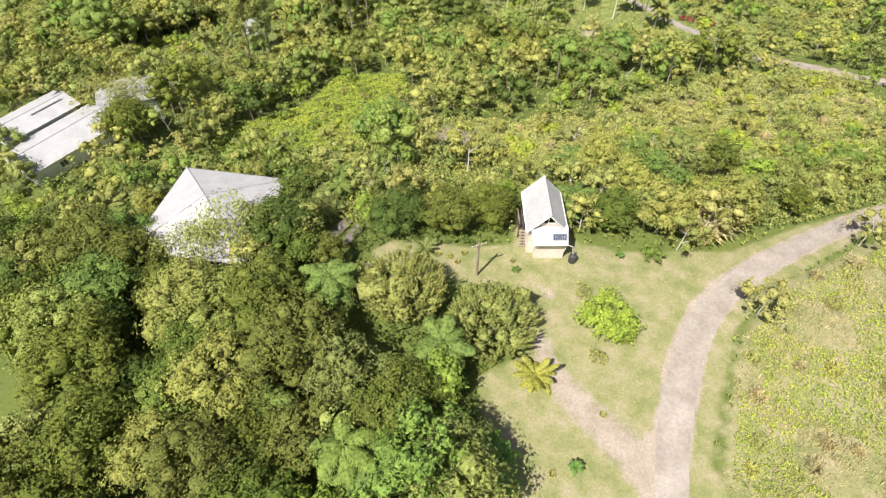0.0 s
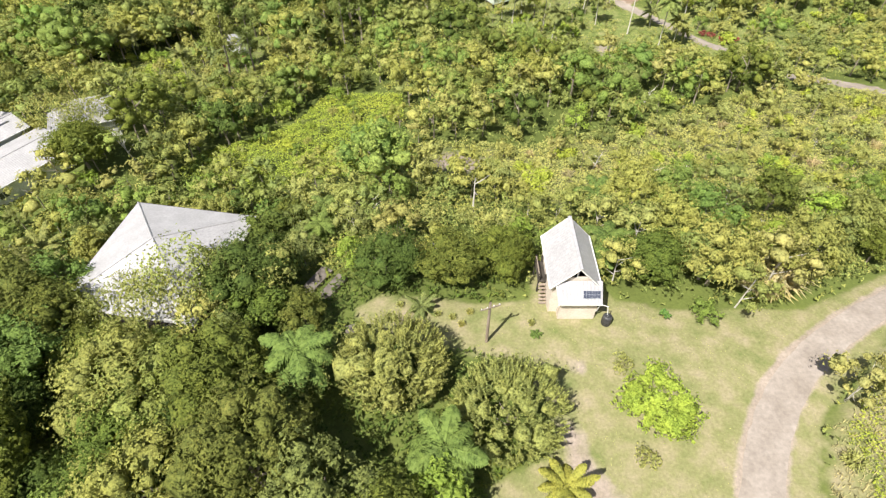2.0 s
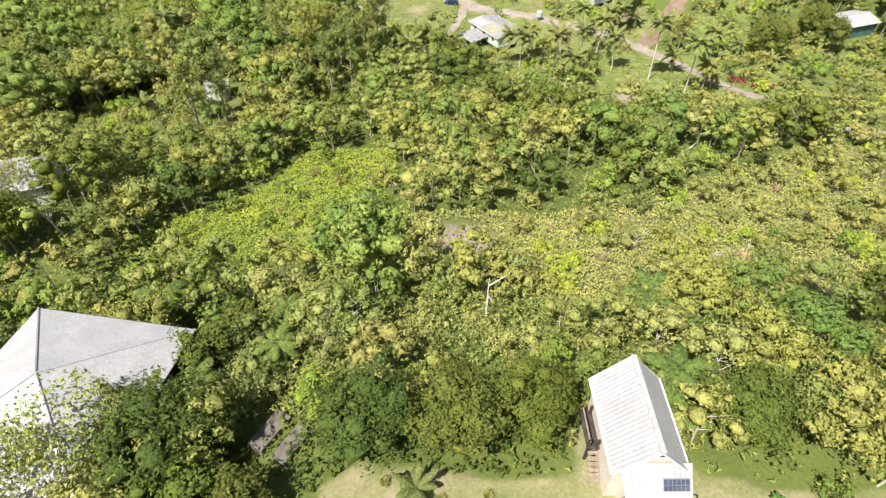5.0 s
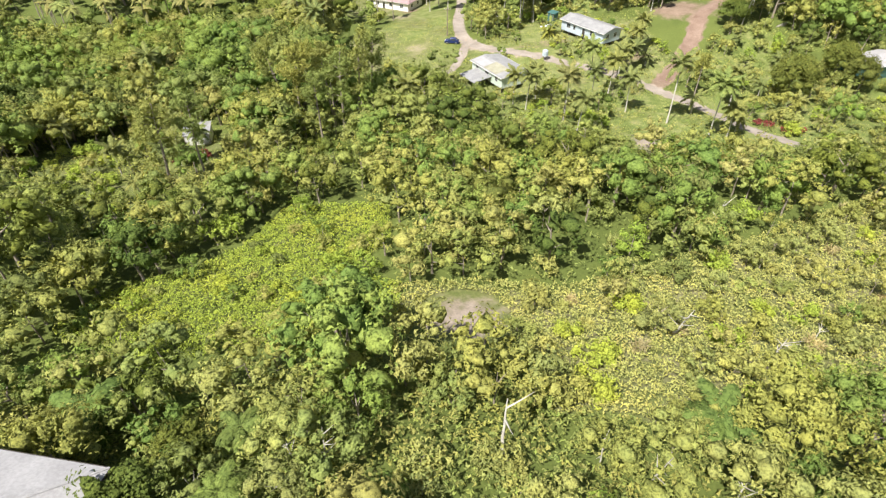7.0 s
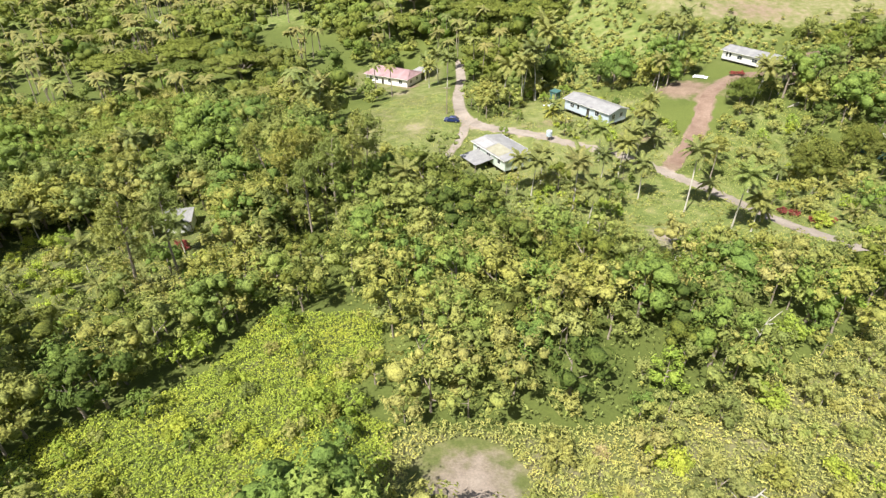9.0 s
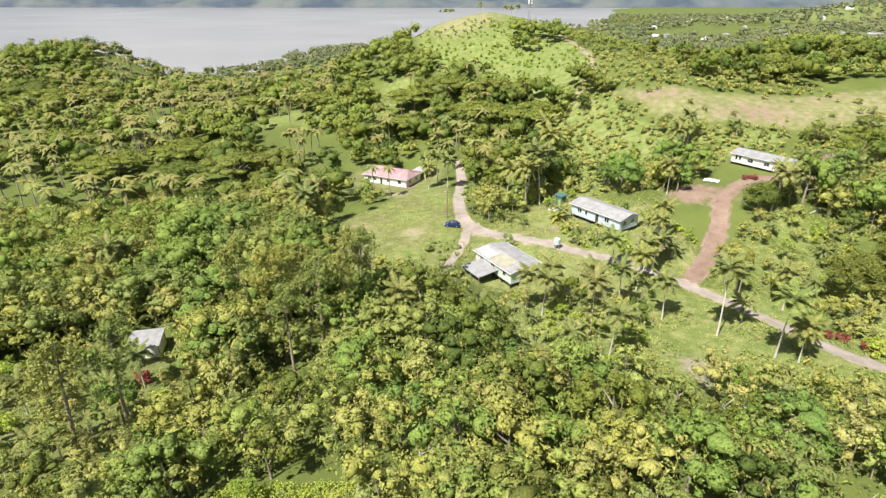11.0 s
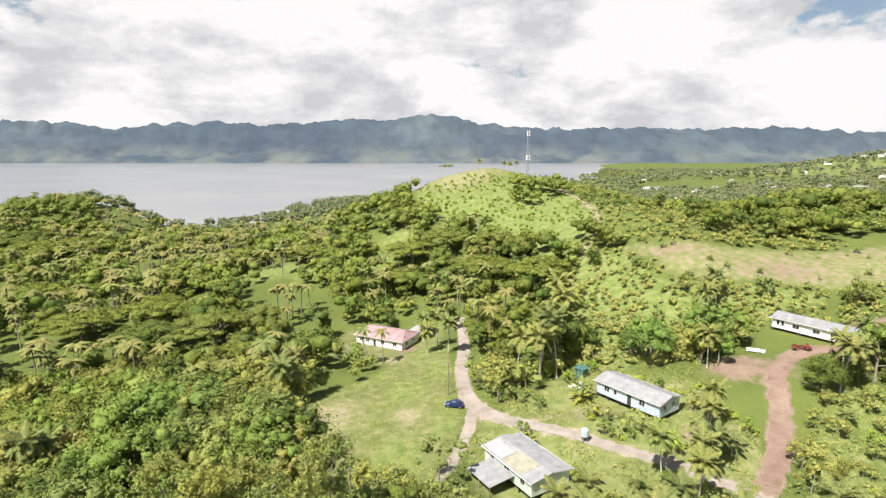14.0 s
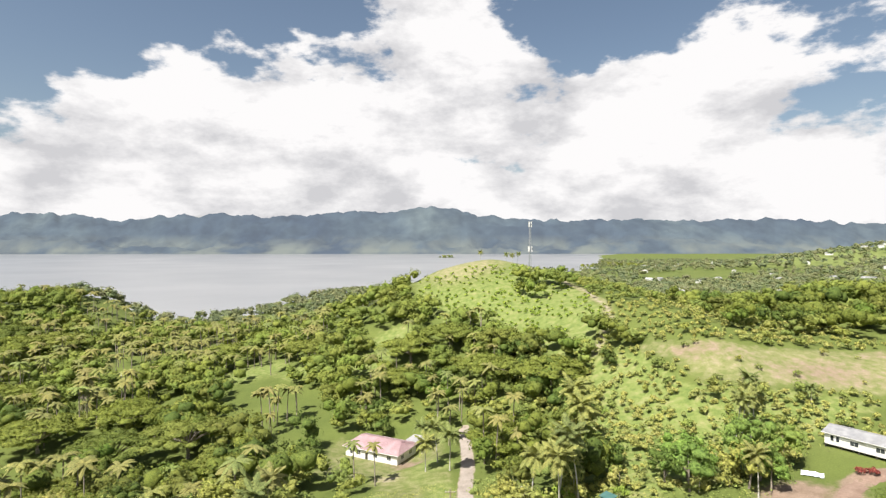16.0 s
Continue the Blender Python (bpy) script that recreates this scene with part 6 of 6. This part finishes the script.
def blades(name, mat, label, lo, hi, n, h, w, keep, seed):
    rng = np.random.default_rng(seed)
    x, y = rng.uniform(lo[0], hi[0], n), rng.uniform(lo[1], hi[1], n)
    ok = keep(x, y)
    x, y = x[ok], y[ok]
    m = len(x)
    a = rng.uniform(0, 2 * np.pi, m)
    hh = h * rng.uniform(0.4, 1.1, m) * (0.6 + 0.4 * np.sin(x * 0.6) * np.sin(y * 0.7 + 1))
    b = np.stack([x, y, ground_z(x, y) - 0.02], -1)
    out = np.stack([np.cos(a), np.sin(a), np.zeros(m)], -1)
    sd = np.stack([-np.sin(a), np.cos(a), np.zeros(m)], -1) * w
    tip = b + out * (hh * 0.7)[:, None] + np.array([0, 0, 1]) * hh[:, None]
    v = np.stack([b - sd, b + sd, tip], 1).reshape(-1, 3)
    return stuff(name, v, np.arange(m * 3).reshape(-1, 3), mat, label, "grass", np.repeat(rng.uniform(0.2, 0.5, m), 3))


blades("bank_grass", M_STRAW, "tall dry grass on the bank beside the drive", (22, 8), (62, 52), 42000, 0.8, 0.05, lambda x, y: inside(x, y, BANK) & (np.sin(x * 0.45 + y * 0.3) + np.sin(y * 0.5 - x * 0.2) > -0.5), 304)
carpet("bank_vines", M_VINE, "bright yellow-green creepers spreading over the bank", (24, 8), (62, 52), 40000, 0.2, lambda x, y: inside(x, y, BANK) & (x > road_right(y) + 1.2) & (np.sin(x * 0.45 + y * 0.3) + np.sin(y * 0.5 - x * 0.2) < 0.6), 305, 0.35, 0.6, 0.3)
for k in range(60):
    x, y = rnd.uniform(25, 60), rnd.uniform(10, 46)
    if bool(inside(x, y, BANK)) and x > float(road_right(y)) + 0.8:
        put(rnd.choice(["straw", "reed", "straw", "bush"]), x, y, rnd.uniform(0.6, 1.0), rnd.uniform(0, 6), k)
lawn_tufts = lambda x, y: inside(x, y, LAWN) & off_paths(x, y, 0.1)
blades("lawn_grass", M_GRASS, "short mown grass of the lawn", (-10, 8), (90, 58), 40000, 0.10, 0.035, lawn_tufts, 306)
blades("field_grass", M_GRASS, "rough green grass of the field and yards", (-80, 100), (112, 222), 130000, 0.35, 0.07, lambda x, y: np.logical_or.reduce([inside(x, y, p) for p in (FIELD, YARD, GARDEN, SHEDGARDEN, PALMYARD, SIDEGARDEN)]) & off_paths(x, y, 0.2) & off_houses(x, y) & (np.hypot(x - 38, y - 129) > 3.4), 307)


def far_woods(name, mat, label, lo, hi, spacing, density, leaf_n, size, hgt, keep, seed, palmy=False):
    """Crowns scattered over a far stretch, all in one mesh; coarser with distance."""
    rng = np.random.default_rng(seed)
    n = int((hi[0] - lo[0]) * (hi[1] - lo[1]) / spacing ** 2 * density)
    x, y = rng.uniform(lo[0], hi[0], n), rng.uniform(lo[1], hi[1], n)
    z = ground_z(x, y)
    ok = keep(x, y) & (z > WATER_Z + 0.7) & (np.abs(x) < 60 + 0.86 * (y - 90))
    x, y, z = x[ok], y[ok], z[ok]
    n = len(x)
    h = hgt * rng.uniform(0.6, 1.3, n)
    r = h * rng.uniform(0.42, 0.68, n)
    # four lobes to a crown
    c = np.stack([x, y, z], -1)[:, None] + np.stack([rng.normal(0, 0.34, (n, 4)) * r[:, None], rng.normal(0, 0.34, (n, 4)) * r[:, None], h[:, None] * rng.uniform(0.45, 0.78, (n, 4))], -1)
    q = r[:, None] * rng.uniform(0.42, 0.68, (n, 4))
    d = unit(rng.normal(size=(n, 4, leaf_n // 4, 3)))
    d[..., 2] = np.where(d[..., 2] < -0.3, -d[..., 2], d[..., 2])
    flat = np.array([1, 1, 0.8]) if not palmy else np.array([1.2, 1.2, 0.5])
    p = (c[:, :, None] + d * q[:, :, None, None] * flat * rng.uniform(0.82, 1.1, (*d.shape[:3], 1))).reshape(-1, 3)
    d = d.reshape(-1, 3)
    v, f = leaves(p, unit(d + rng.normal(0, 0.24, d.shape) + np.array([0, 0, 0.3])), size, rng, 0.66 if not palmy else 0.3)
    tt = rng.uniform(0, 1, n)
    tone = np.repeat(tt, leaf_n // 4 * 4 * 6)
    if not palmy:
        hv = (c[:, :, None] + ICO * q[:, :, None, None] * np.array([0.68, 0.68, 0.56]) * rng.uniform(0.6, 1.2, (n, 4, 12, 1))).reshape(-1, 3)
        hf = (np.arange(n * 4)[:, None, None] * 12 + ICO_F).reshape(-1, 3)
        v, f = merge([(v, f), (hv, hf)])
        tone = np.concatenate([tone, np.repeat(tt, 48)])
    return stuff(name, v, f, mat, label, "woods", tone)


lush_patch = lambda x, y: np.logical_or.reduce([np.hypot(x - a, y - b) < r * 1.1 for a, b, r in LUSHPATCH])
off_far = lambda x, y: ~np.logical_or.reduce([inside(x, y, p) for p in (FIELD, YARD, REDYARD, PASTURE, HILLGRASS, PINKYARD)]) & off_houses(x, y) & (path_distance(x, y, LANE) > 1.5) & (path_distance(x, y, REDLANE) > 3) & (np.hypot(x - 85, y - 200) > 12) & (np.hypot(x + 58, y - 366) > 8) & (np.hypot(x + 140, y - 341) > 7)
grassy = lambda x, y: (np.sin(x * 0.043 + 1.1) * np.sin(y * 0.037 + 0.4) + 0.35 * np.sin(x * 0.11 + y * 0.07))
right_slope = lambda x, y: (x > 36) & (y < 262)
clump = lambda x, y: np.hypot((x - 45) / 1.3, y - 354) < 13
far_woods("woods", M_BROAD, "tall dark green woods of the valley", (-190, 203), (190, 300), 8.0, 0.9, 92, 0.85, 9.5, lambda x, y: off_far(x, y) & ~lush_patch(x, y) & (grassy(x, y) < 0.6) & ~right_slope(x, y) & ~((x > -36) & (x < 8) & (y < 262)), 415)
far_woods("woods", M_FAR, "dense green woods of the valley", (-190, 203), (190, 300), 5.2, 0.85, 60, 0.7, 5.4, lambda x, y: off_far(x, y) & ~lush_patch(x, y) & (grassy(x, y) < 0.5) & ~right_slope(x, y), 401)
far_woods("woods", M_FAR, "sparse bushes on the grassy slope", (36, 203), (240, 290), 8, 0.6, 80, 0.6, 3.2, lambda x, y: off_far(x, y), 402)
far_woods("shrubs", M_GUAVA, "light green shrubs and creepers on the slope", (24, 196), (130, 300), 2.3, 1.0, 24, 0.55, 1.6, lambda x, y: off_far(x, y), 412)
far_woods("shrubs", M_BRIGHT, "light green shrubs and tall grass on the hill", (-20, 290), (66, 420), 3.2, 0.7, 24, 0.7, 1.2, lambda x, y: inside(x, y, HILLGRASS) & (path_distance(x, y, TRACK) > 1) & (y < 396), 413)
far_woods("woods", M_RAIN, "dense green woods on the hill flanks", (-330, 300), (330, 460), 6.2, 1.0, 60, 1.1, 9.4, lambda x, y: (off_far(x, y) | clump(x, y)) & ~lush_patch(x, y) & (grassy(x, y) < 0.5) & ~((x > 44) & (x < 150) & (y > 300) & ~clump(x, y)) & (np.hypot((x - 22) / 1.3, y - 432) > 36), 403)
far_woods("shrubs", M_FAR, "low woods behind the hill shoulder", (44, 300), (150, 470), 5.0, 0.95, 40, 0.9, 3.4, lambda x, y: off_far(x, y) & ~clump(x, y) & ~((x < 80) & (y > 375)), 409)
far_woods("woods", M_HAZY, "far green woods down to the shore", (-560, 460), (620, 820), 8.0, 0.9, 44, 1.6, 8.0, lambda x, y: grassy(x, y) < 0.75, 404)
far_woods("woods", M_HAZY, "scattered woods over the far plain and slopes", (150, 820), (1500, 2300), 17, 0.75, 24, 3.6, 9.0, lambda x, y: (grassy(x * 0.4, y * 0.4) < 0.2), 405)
far_woods("woods", M_FAR, "low mangrove woods on the spit", (330, 1600), (600, 1800), 10, 0.8, 20, 4.0, 5.0, lambda x, y: x > 0, 407)
far_woods("woods", M_FAR, "wooded islet in the bay", (-80, 2850), (170, 3060), 16, 0.8, 20, 7.0, 9.0, lambda x, y: y > 0, 408)

# ---- poles, mast, vehicles, small things ----
def power_pole(x, y, h, turn, label):
    p = tagged(new("power_pole"), label, "utility pole", "power poles")
    p.matrix_basis = pose(x, y, zat(x, y), 0, 0, turn)
    part("post", mesh_np("post", *tube([(0, 0, -0.5), (0, 0, h * 0.5), (0, 0, h)], (0.15, 0.13, 0.11), 9), True), M_POLE, p)
    box_part("crossarm", (-0.9, -0.17, h - 0.55), (0.9, -0.08, h - 0.43), M_POLE, p)
    for xx in (-0.8, -0.3, 0.3, 0.8):
        part("insulator", mesh_np("insulator", *tube([(xx, -0.12, h - 0.43), (xx, -0.12, h - 0.34), (xx, -0.12, h - 0.26)], (0.03, 0.06, 0.02), 7)), M_WHITE, p)
    return p


power_pole(3.8, 38.3, 5.7, 20, "weathered timber power pole on the lawn")
power_pole(1.4, 196.3, 7.6, 0, "weathered timber power pole beside the lane")
power_pole(-30.5, 145.1, 6.0, 30, "weathered timber power pole in a clearing")
power_pole(-14.4, 160.2, 5.8, 10, "weathered timber power pole in the field")


def mast(x, y, h):
    m = tagged(new("radio_mast"), "tall slim lattice radio mast on the hilltop", "radio mast")
    m.matrix_basis = pose(x, y, zat(x, y))
    r0, r1 = 1.0, 0.55
    corner = lambda i, t: np.array([math.cos(i * 2.094) * (r0 + (r1 - r0) * t), math.sin(i * 2.094) * (r0 + (r1 - r0) * t), t * h])
    for i in range(3):
        part("leg", mesh_np("leg", *tube([corner(i, 0), corner(i, 0.5), corner(i, 1)], (0.13, 0.13, 0.13), 5)), M_STEEL, m)
    n = 16
    for k in range(n):
        for i in range(3):
            part("brace", mesh_np("brace", *tube([corner(i, k / n), corner((i + 1) % 3, (k + 1) / n)], (0.07, 0.07), 4)), M_STEEL, m)
    for zz, w in ((0.97, 0.5), (0.93, 0.5), (0.5, 0.6), (0.46, 0.6)):
        for i in range(3):
            c = corner(i, zz) * np.array([1.6, 1.6, 1])
            box_part("antenna", (c[0] - w / 2, c[1] - 0.2, c[2] - 1.0), (c[0] + w / 2, c[1] + 0.2, c[2] + 1.0), M_WHITE, m)
    return m


mast(57, 441, 56.5 - zat(57, 441))
for x, y, s in ((24, 418, 0.85), (40, 424, 0.8), (44, 426, 0.9), (47, 428, 0.8)):
    put("palm", x, y, s * 0.7, x, int(x))


def car(x, y, turn, body_mat, label):
    c = tagged(new("car"), label, "car")
    c.matrix_basis = pose(x, y, zat(x, y) + 0.02, 0, 0, turn)
    prof = [(-1.95, 0.3), (-1.98, 0.62), (-1.85, 0.86), (-1.55, 0.93), (-1.2, 1.36), (-0.3, 1.46), (0.35, 1.42), (0.95, 0.97), (1.7, 0.84), (1.95, 0.62), (1.97, 0.3)]
    bm = bmesh.new()
    rows = []
    for yy, k in ((-0.82, 0), (-0.78, 1), (0.78, 1), (0.82, 0)):
        rows.append([bm.verts.new((px, yy * (0.86 if pz > 1 else 1), pz if k or pz < 0.7 else pz - 0.04)) for px, pz in prof])
    for a, b in zip(rows, rows[1:]):
        for i in range(len(prof)):
            j = (i + 1) % len(prof)
            bm.faces.new((a[i], a[j], b[j], b[i]))
    bm.faces.new(rows[0][::-1]), bm.faces.new(rows[-1])
    bm_part("body", bm, body_mat, c)
    for s in (-1, 1):
        v = [(-1.12, s * 0.79, 0.95), (0.75, s * 0.79, 0.97), (0.28, s * 0.74, 1.36), (-1.0, s * 0.74, 1.32)]
        v2 = [(a, b - s * 0.04, d) for a, b, d in v]
        part("side_window", mesh_np("side_window", v + v2, np.array([(0, 1, 2, 3), (7, 6, 5, 4), (0, 4, 5, 1), (1, 5, 6, 2), (2, 6, 7, 3), (3, 7, 4, 0)])), M_GLASS, c)
    for nm, (xa, za), (xb, zb) in (("windscreen", (0.93, 1.0), (0.38, 1.42)), ("rear_window", (-1.52, 0.97), (-1.22, 1.35))):
        o = 0.02 if xa > 0 else -0.02
        v = [(xa + o, -0.62, za), (xa + o, 0.62, za), (xb + o, 0.58, zb), (xb + o, -0.58, zb)]
        v2 = [(a - o * 2, b, d) for a, b, d in v]
        part(nm, mesh_np(nm, v + v2, np.array([(0, 1, 2, 3), (7, 6, 5, 4), (0, 4, 5, 1), (1, 5, 6, 2), (2, 6, 7, 3), (3, 7, 4, 0)])), M_GLASS, c)
    for xx in (-1.25, 1.25):
        for s in (-1, 1):
            w = part("wheel", mesh_np("wheel", *tube([(xx, s * 0.66, 0.31), (xx, s * 0.68, 0.31), (xx, s * 0.84, 0.31), (xx, s * 0.86, 0.31)], (0.2, 0.31, 0.31, 0.22), 14)), M_RUBBER, c)
            part("rim", mesh_np("rim", *tube([(xx, s * 0.80, 0.31), (xx, s * 0.87, 0.31), (xx, s * 0.875, 0.31)], (0.2, 0.19, 0.01), 12)), M_STEEL, w)
    for s in (-1, 1):
        box_part("headlight", (1.86, s * 0.6 - 0.16, 0.62), (1.97, s * 0.6 + 0.16, 0.76), M_WHITE, c)
    return c


car(2.6, 191.0, 172, M_CARB, "small dark blue hatchback parked on the grass")
car(-35.5, 203.5, 20, M_WHITE, "white car parked under palms")
car(15.4, 209.5, 10, M_WHITE, "white car parked under the trees")


def tarp(x, y, w, d, turn, mat, label):
    """A crumpled sheet lying on the ground."""
    t = tagged(new("tarpaulin"), label, "tarpaulin")
    rng = np.random.default_rng(int(abs(x) * 10))
    u = np.linspace(-0.5, 0.5, 9)
    X, Y = np.meshgrid(u * w, u * d)
    c, s = math.cos(turn), math.sin(turn)
    gx, gy = x + X * c - Y * s, y + X * s + Y * c
    Z = ground_z(gx, gy) - zat(x, y) + 0.12 + rng.uniform(0, 0.35, X.shape)
    v = np.stack([gx - x, gy - y, Z], -1).reshape(-1, 3)
    i = (np.arange(8)[:, None] * 9 + np.arange(8)[None]).reshape(-1)
    f = np.stack([i, i + 1, i + 10, i + 9], -1)
    low = v - np.array([0, 0, 0.03])
    part("sheet", mesh_np("sheet", np.concatenate([v, low]), np.concatenate([f, f[:, ::-1] + 81])), mat, t)
    t.location = (x, y, zat(x, y))
    return t


TARP1, TARP2 = (68.8, 196.6), (28.5, 191.2)
tarp(*TARP1, 3.6, 2.0, -0.6, M_TARP, "pale blue and white tarpaulin on bare earth")
tarp(*TARP2, 3.0, 2.2, 0.4, M_TARP, "white tarpaulin heap beside the blue house")
lean_roof("garden_shed", 30.4, 195.6, zat(30.4, 195.6), -54, 2.6, 2.2, 2.3, 2.0, M_TEAL, "small dark green garden shed", walls=M_TEAL, category="shed")
tk = tagged(new("water_tank"), "grey-blue water tank on a stand beside the lane", "water tank")
tk.matrix_basis = pose(25.2, 172.6, zat(25.2, 172.6))
for a in range(4):
    q = (0.5 * math.cos(a * 1.571 + 0.78), 0.5 * math.sin(a * 1.571 + 0.78))
    box_part("leg", (q[0] - 0.06, q[1] - 0.06, -0.3), (q[0] + 0.06, q[1] + 0.06, 1.1), M_POLE, tk)
part("tank", mesh_np("tank", *tube([(0, 0, 1.1), (0, 0, 1.11), (0, 0, 2.3), (0, 0, 2.5), (0, 0, 2.51)], (0.01, 0.7, 0.7, 0.45, 0.01), 16)), M_BLUE, tk)

# scattered far houses of the town and the ridge
town = random.Random(5)
for k in range(34):
    D, az = town.uniform(430, 1500), radians(town.uniform(20, 40))
    hx, hy = -0.8 + D * math.sin(az), 95 + D * math.cos(az)
    if k == 0:
        hx, hy = 300, 505
    if k == 1:
        hx, hy = 175, 560
    s = town.uniform(8, 14)
    gable_house("house", hx, hy, zat(hx, hy) + 2.5, town.uniform(-70, 70), s, s * 0.6, 3.4, 1.1, M_WHITE, town.choice([M_ROOF, M_ROOF2, M_WHITE]), "small far pale house on the wooded slope", 0.0)

# broken concrete among the trees, logs, lone trees of the pasture, spiky plants of the lawn
M_CONC = plain("old_concrete", (0.13, 0.11, 0.095), (0.21, 0.185, 0.16), 1.5, 0.9, 0, 0.5, 0.02)
for x, y, w, d, h, turn in ((-12.9, 47.0, 3.2, 1.3, 0.7, 62), (-11.0, 45.6, 3.0, 1.2, 0.6, 62), (-8.6, 39.6, 1.2, 0.9, 0.5, 20)):
    c = tagged(new("concrete_slab"), "old grey-brown concrete slab lying among trees", "concrete slab", "broken slabs")
    c.matrix_basis = pose(x, y, zat(x, y), 0, 4, turn)
    box_part("block", (-w / 2, -d / 2, -0.4), (w / 2, d / 2, h), M_CONC, c, "", 0.04)
for k in range(3):
    lg = tagged(new("log"), "pale cut log lying on the grass", "log", "logs on the yard")
    x, y = 83.4 + 0.5 * k, 177.0 + 0.4 * k
    lg.matrix_basis = pose(x, y, zat(x, y) + 0.16, 0, 0, 20 + 8 * k)
    part("timber", mesh_np("timber", *tube([(-1.6, 0, 0), (-0.5, 0.05, 0.02), (1.6, 0, 0)], (0.17, 0.16, 0.13), 8)), M_PALE, lg)
put("broad", 108.4, 219.5, 0.9, 1, 1)
put("broad", 104.5, 218.0, 0.6, 2, 2)
put("palm", 71.2, 221.5, 0.8, 1, 1)
put("palm", 72.8, 222.5, 0.85, 3, 2)
put("palm", 87.6, 224.5, 0.55, 2, 0)
put("umbrella", 128.1, 226.9, 0.4, 1, 0, "small leaning tree on the pasture")
for x, y in ((-0.6, 41.4), (0.8, 41.0), (1.6, 40.2), (2.4, 41.6), (-4.2, 42.6), (8.0, 40.2), (9.4, 16.2), (13.6, 13.4), (14.8, 21.6)):
    put("reed", x, y, 0.42, x * 2, int(y), "small spiky rosette plant on the lawn")
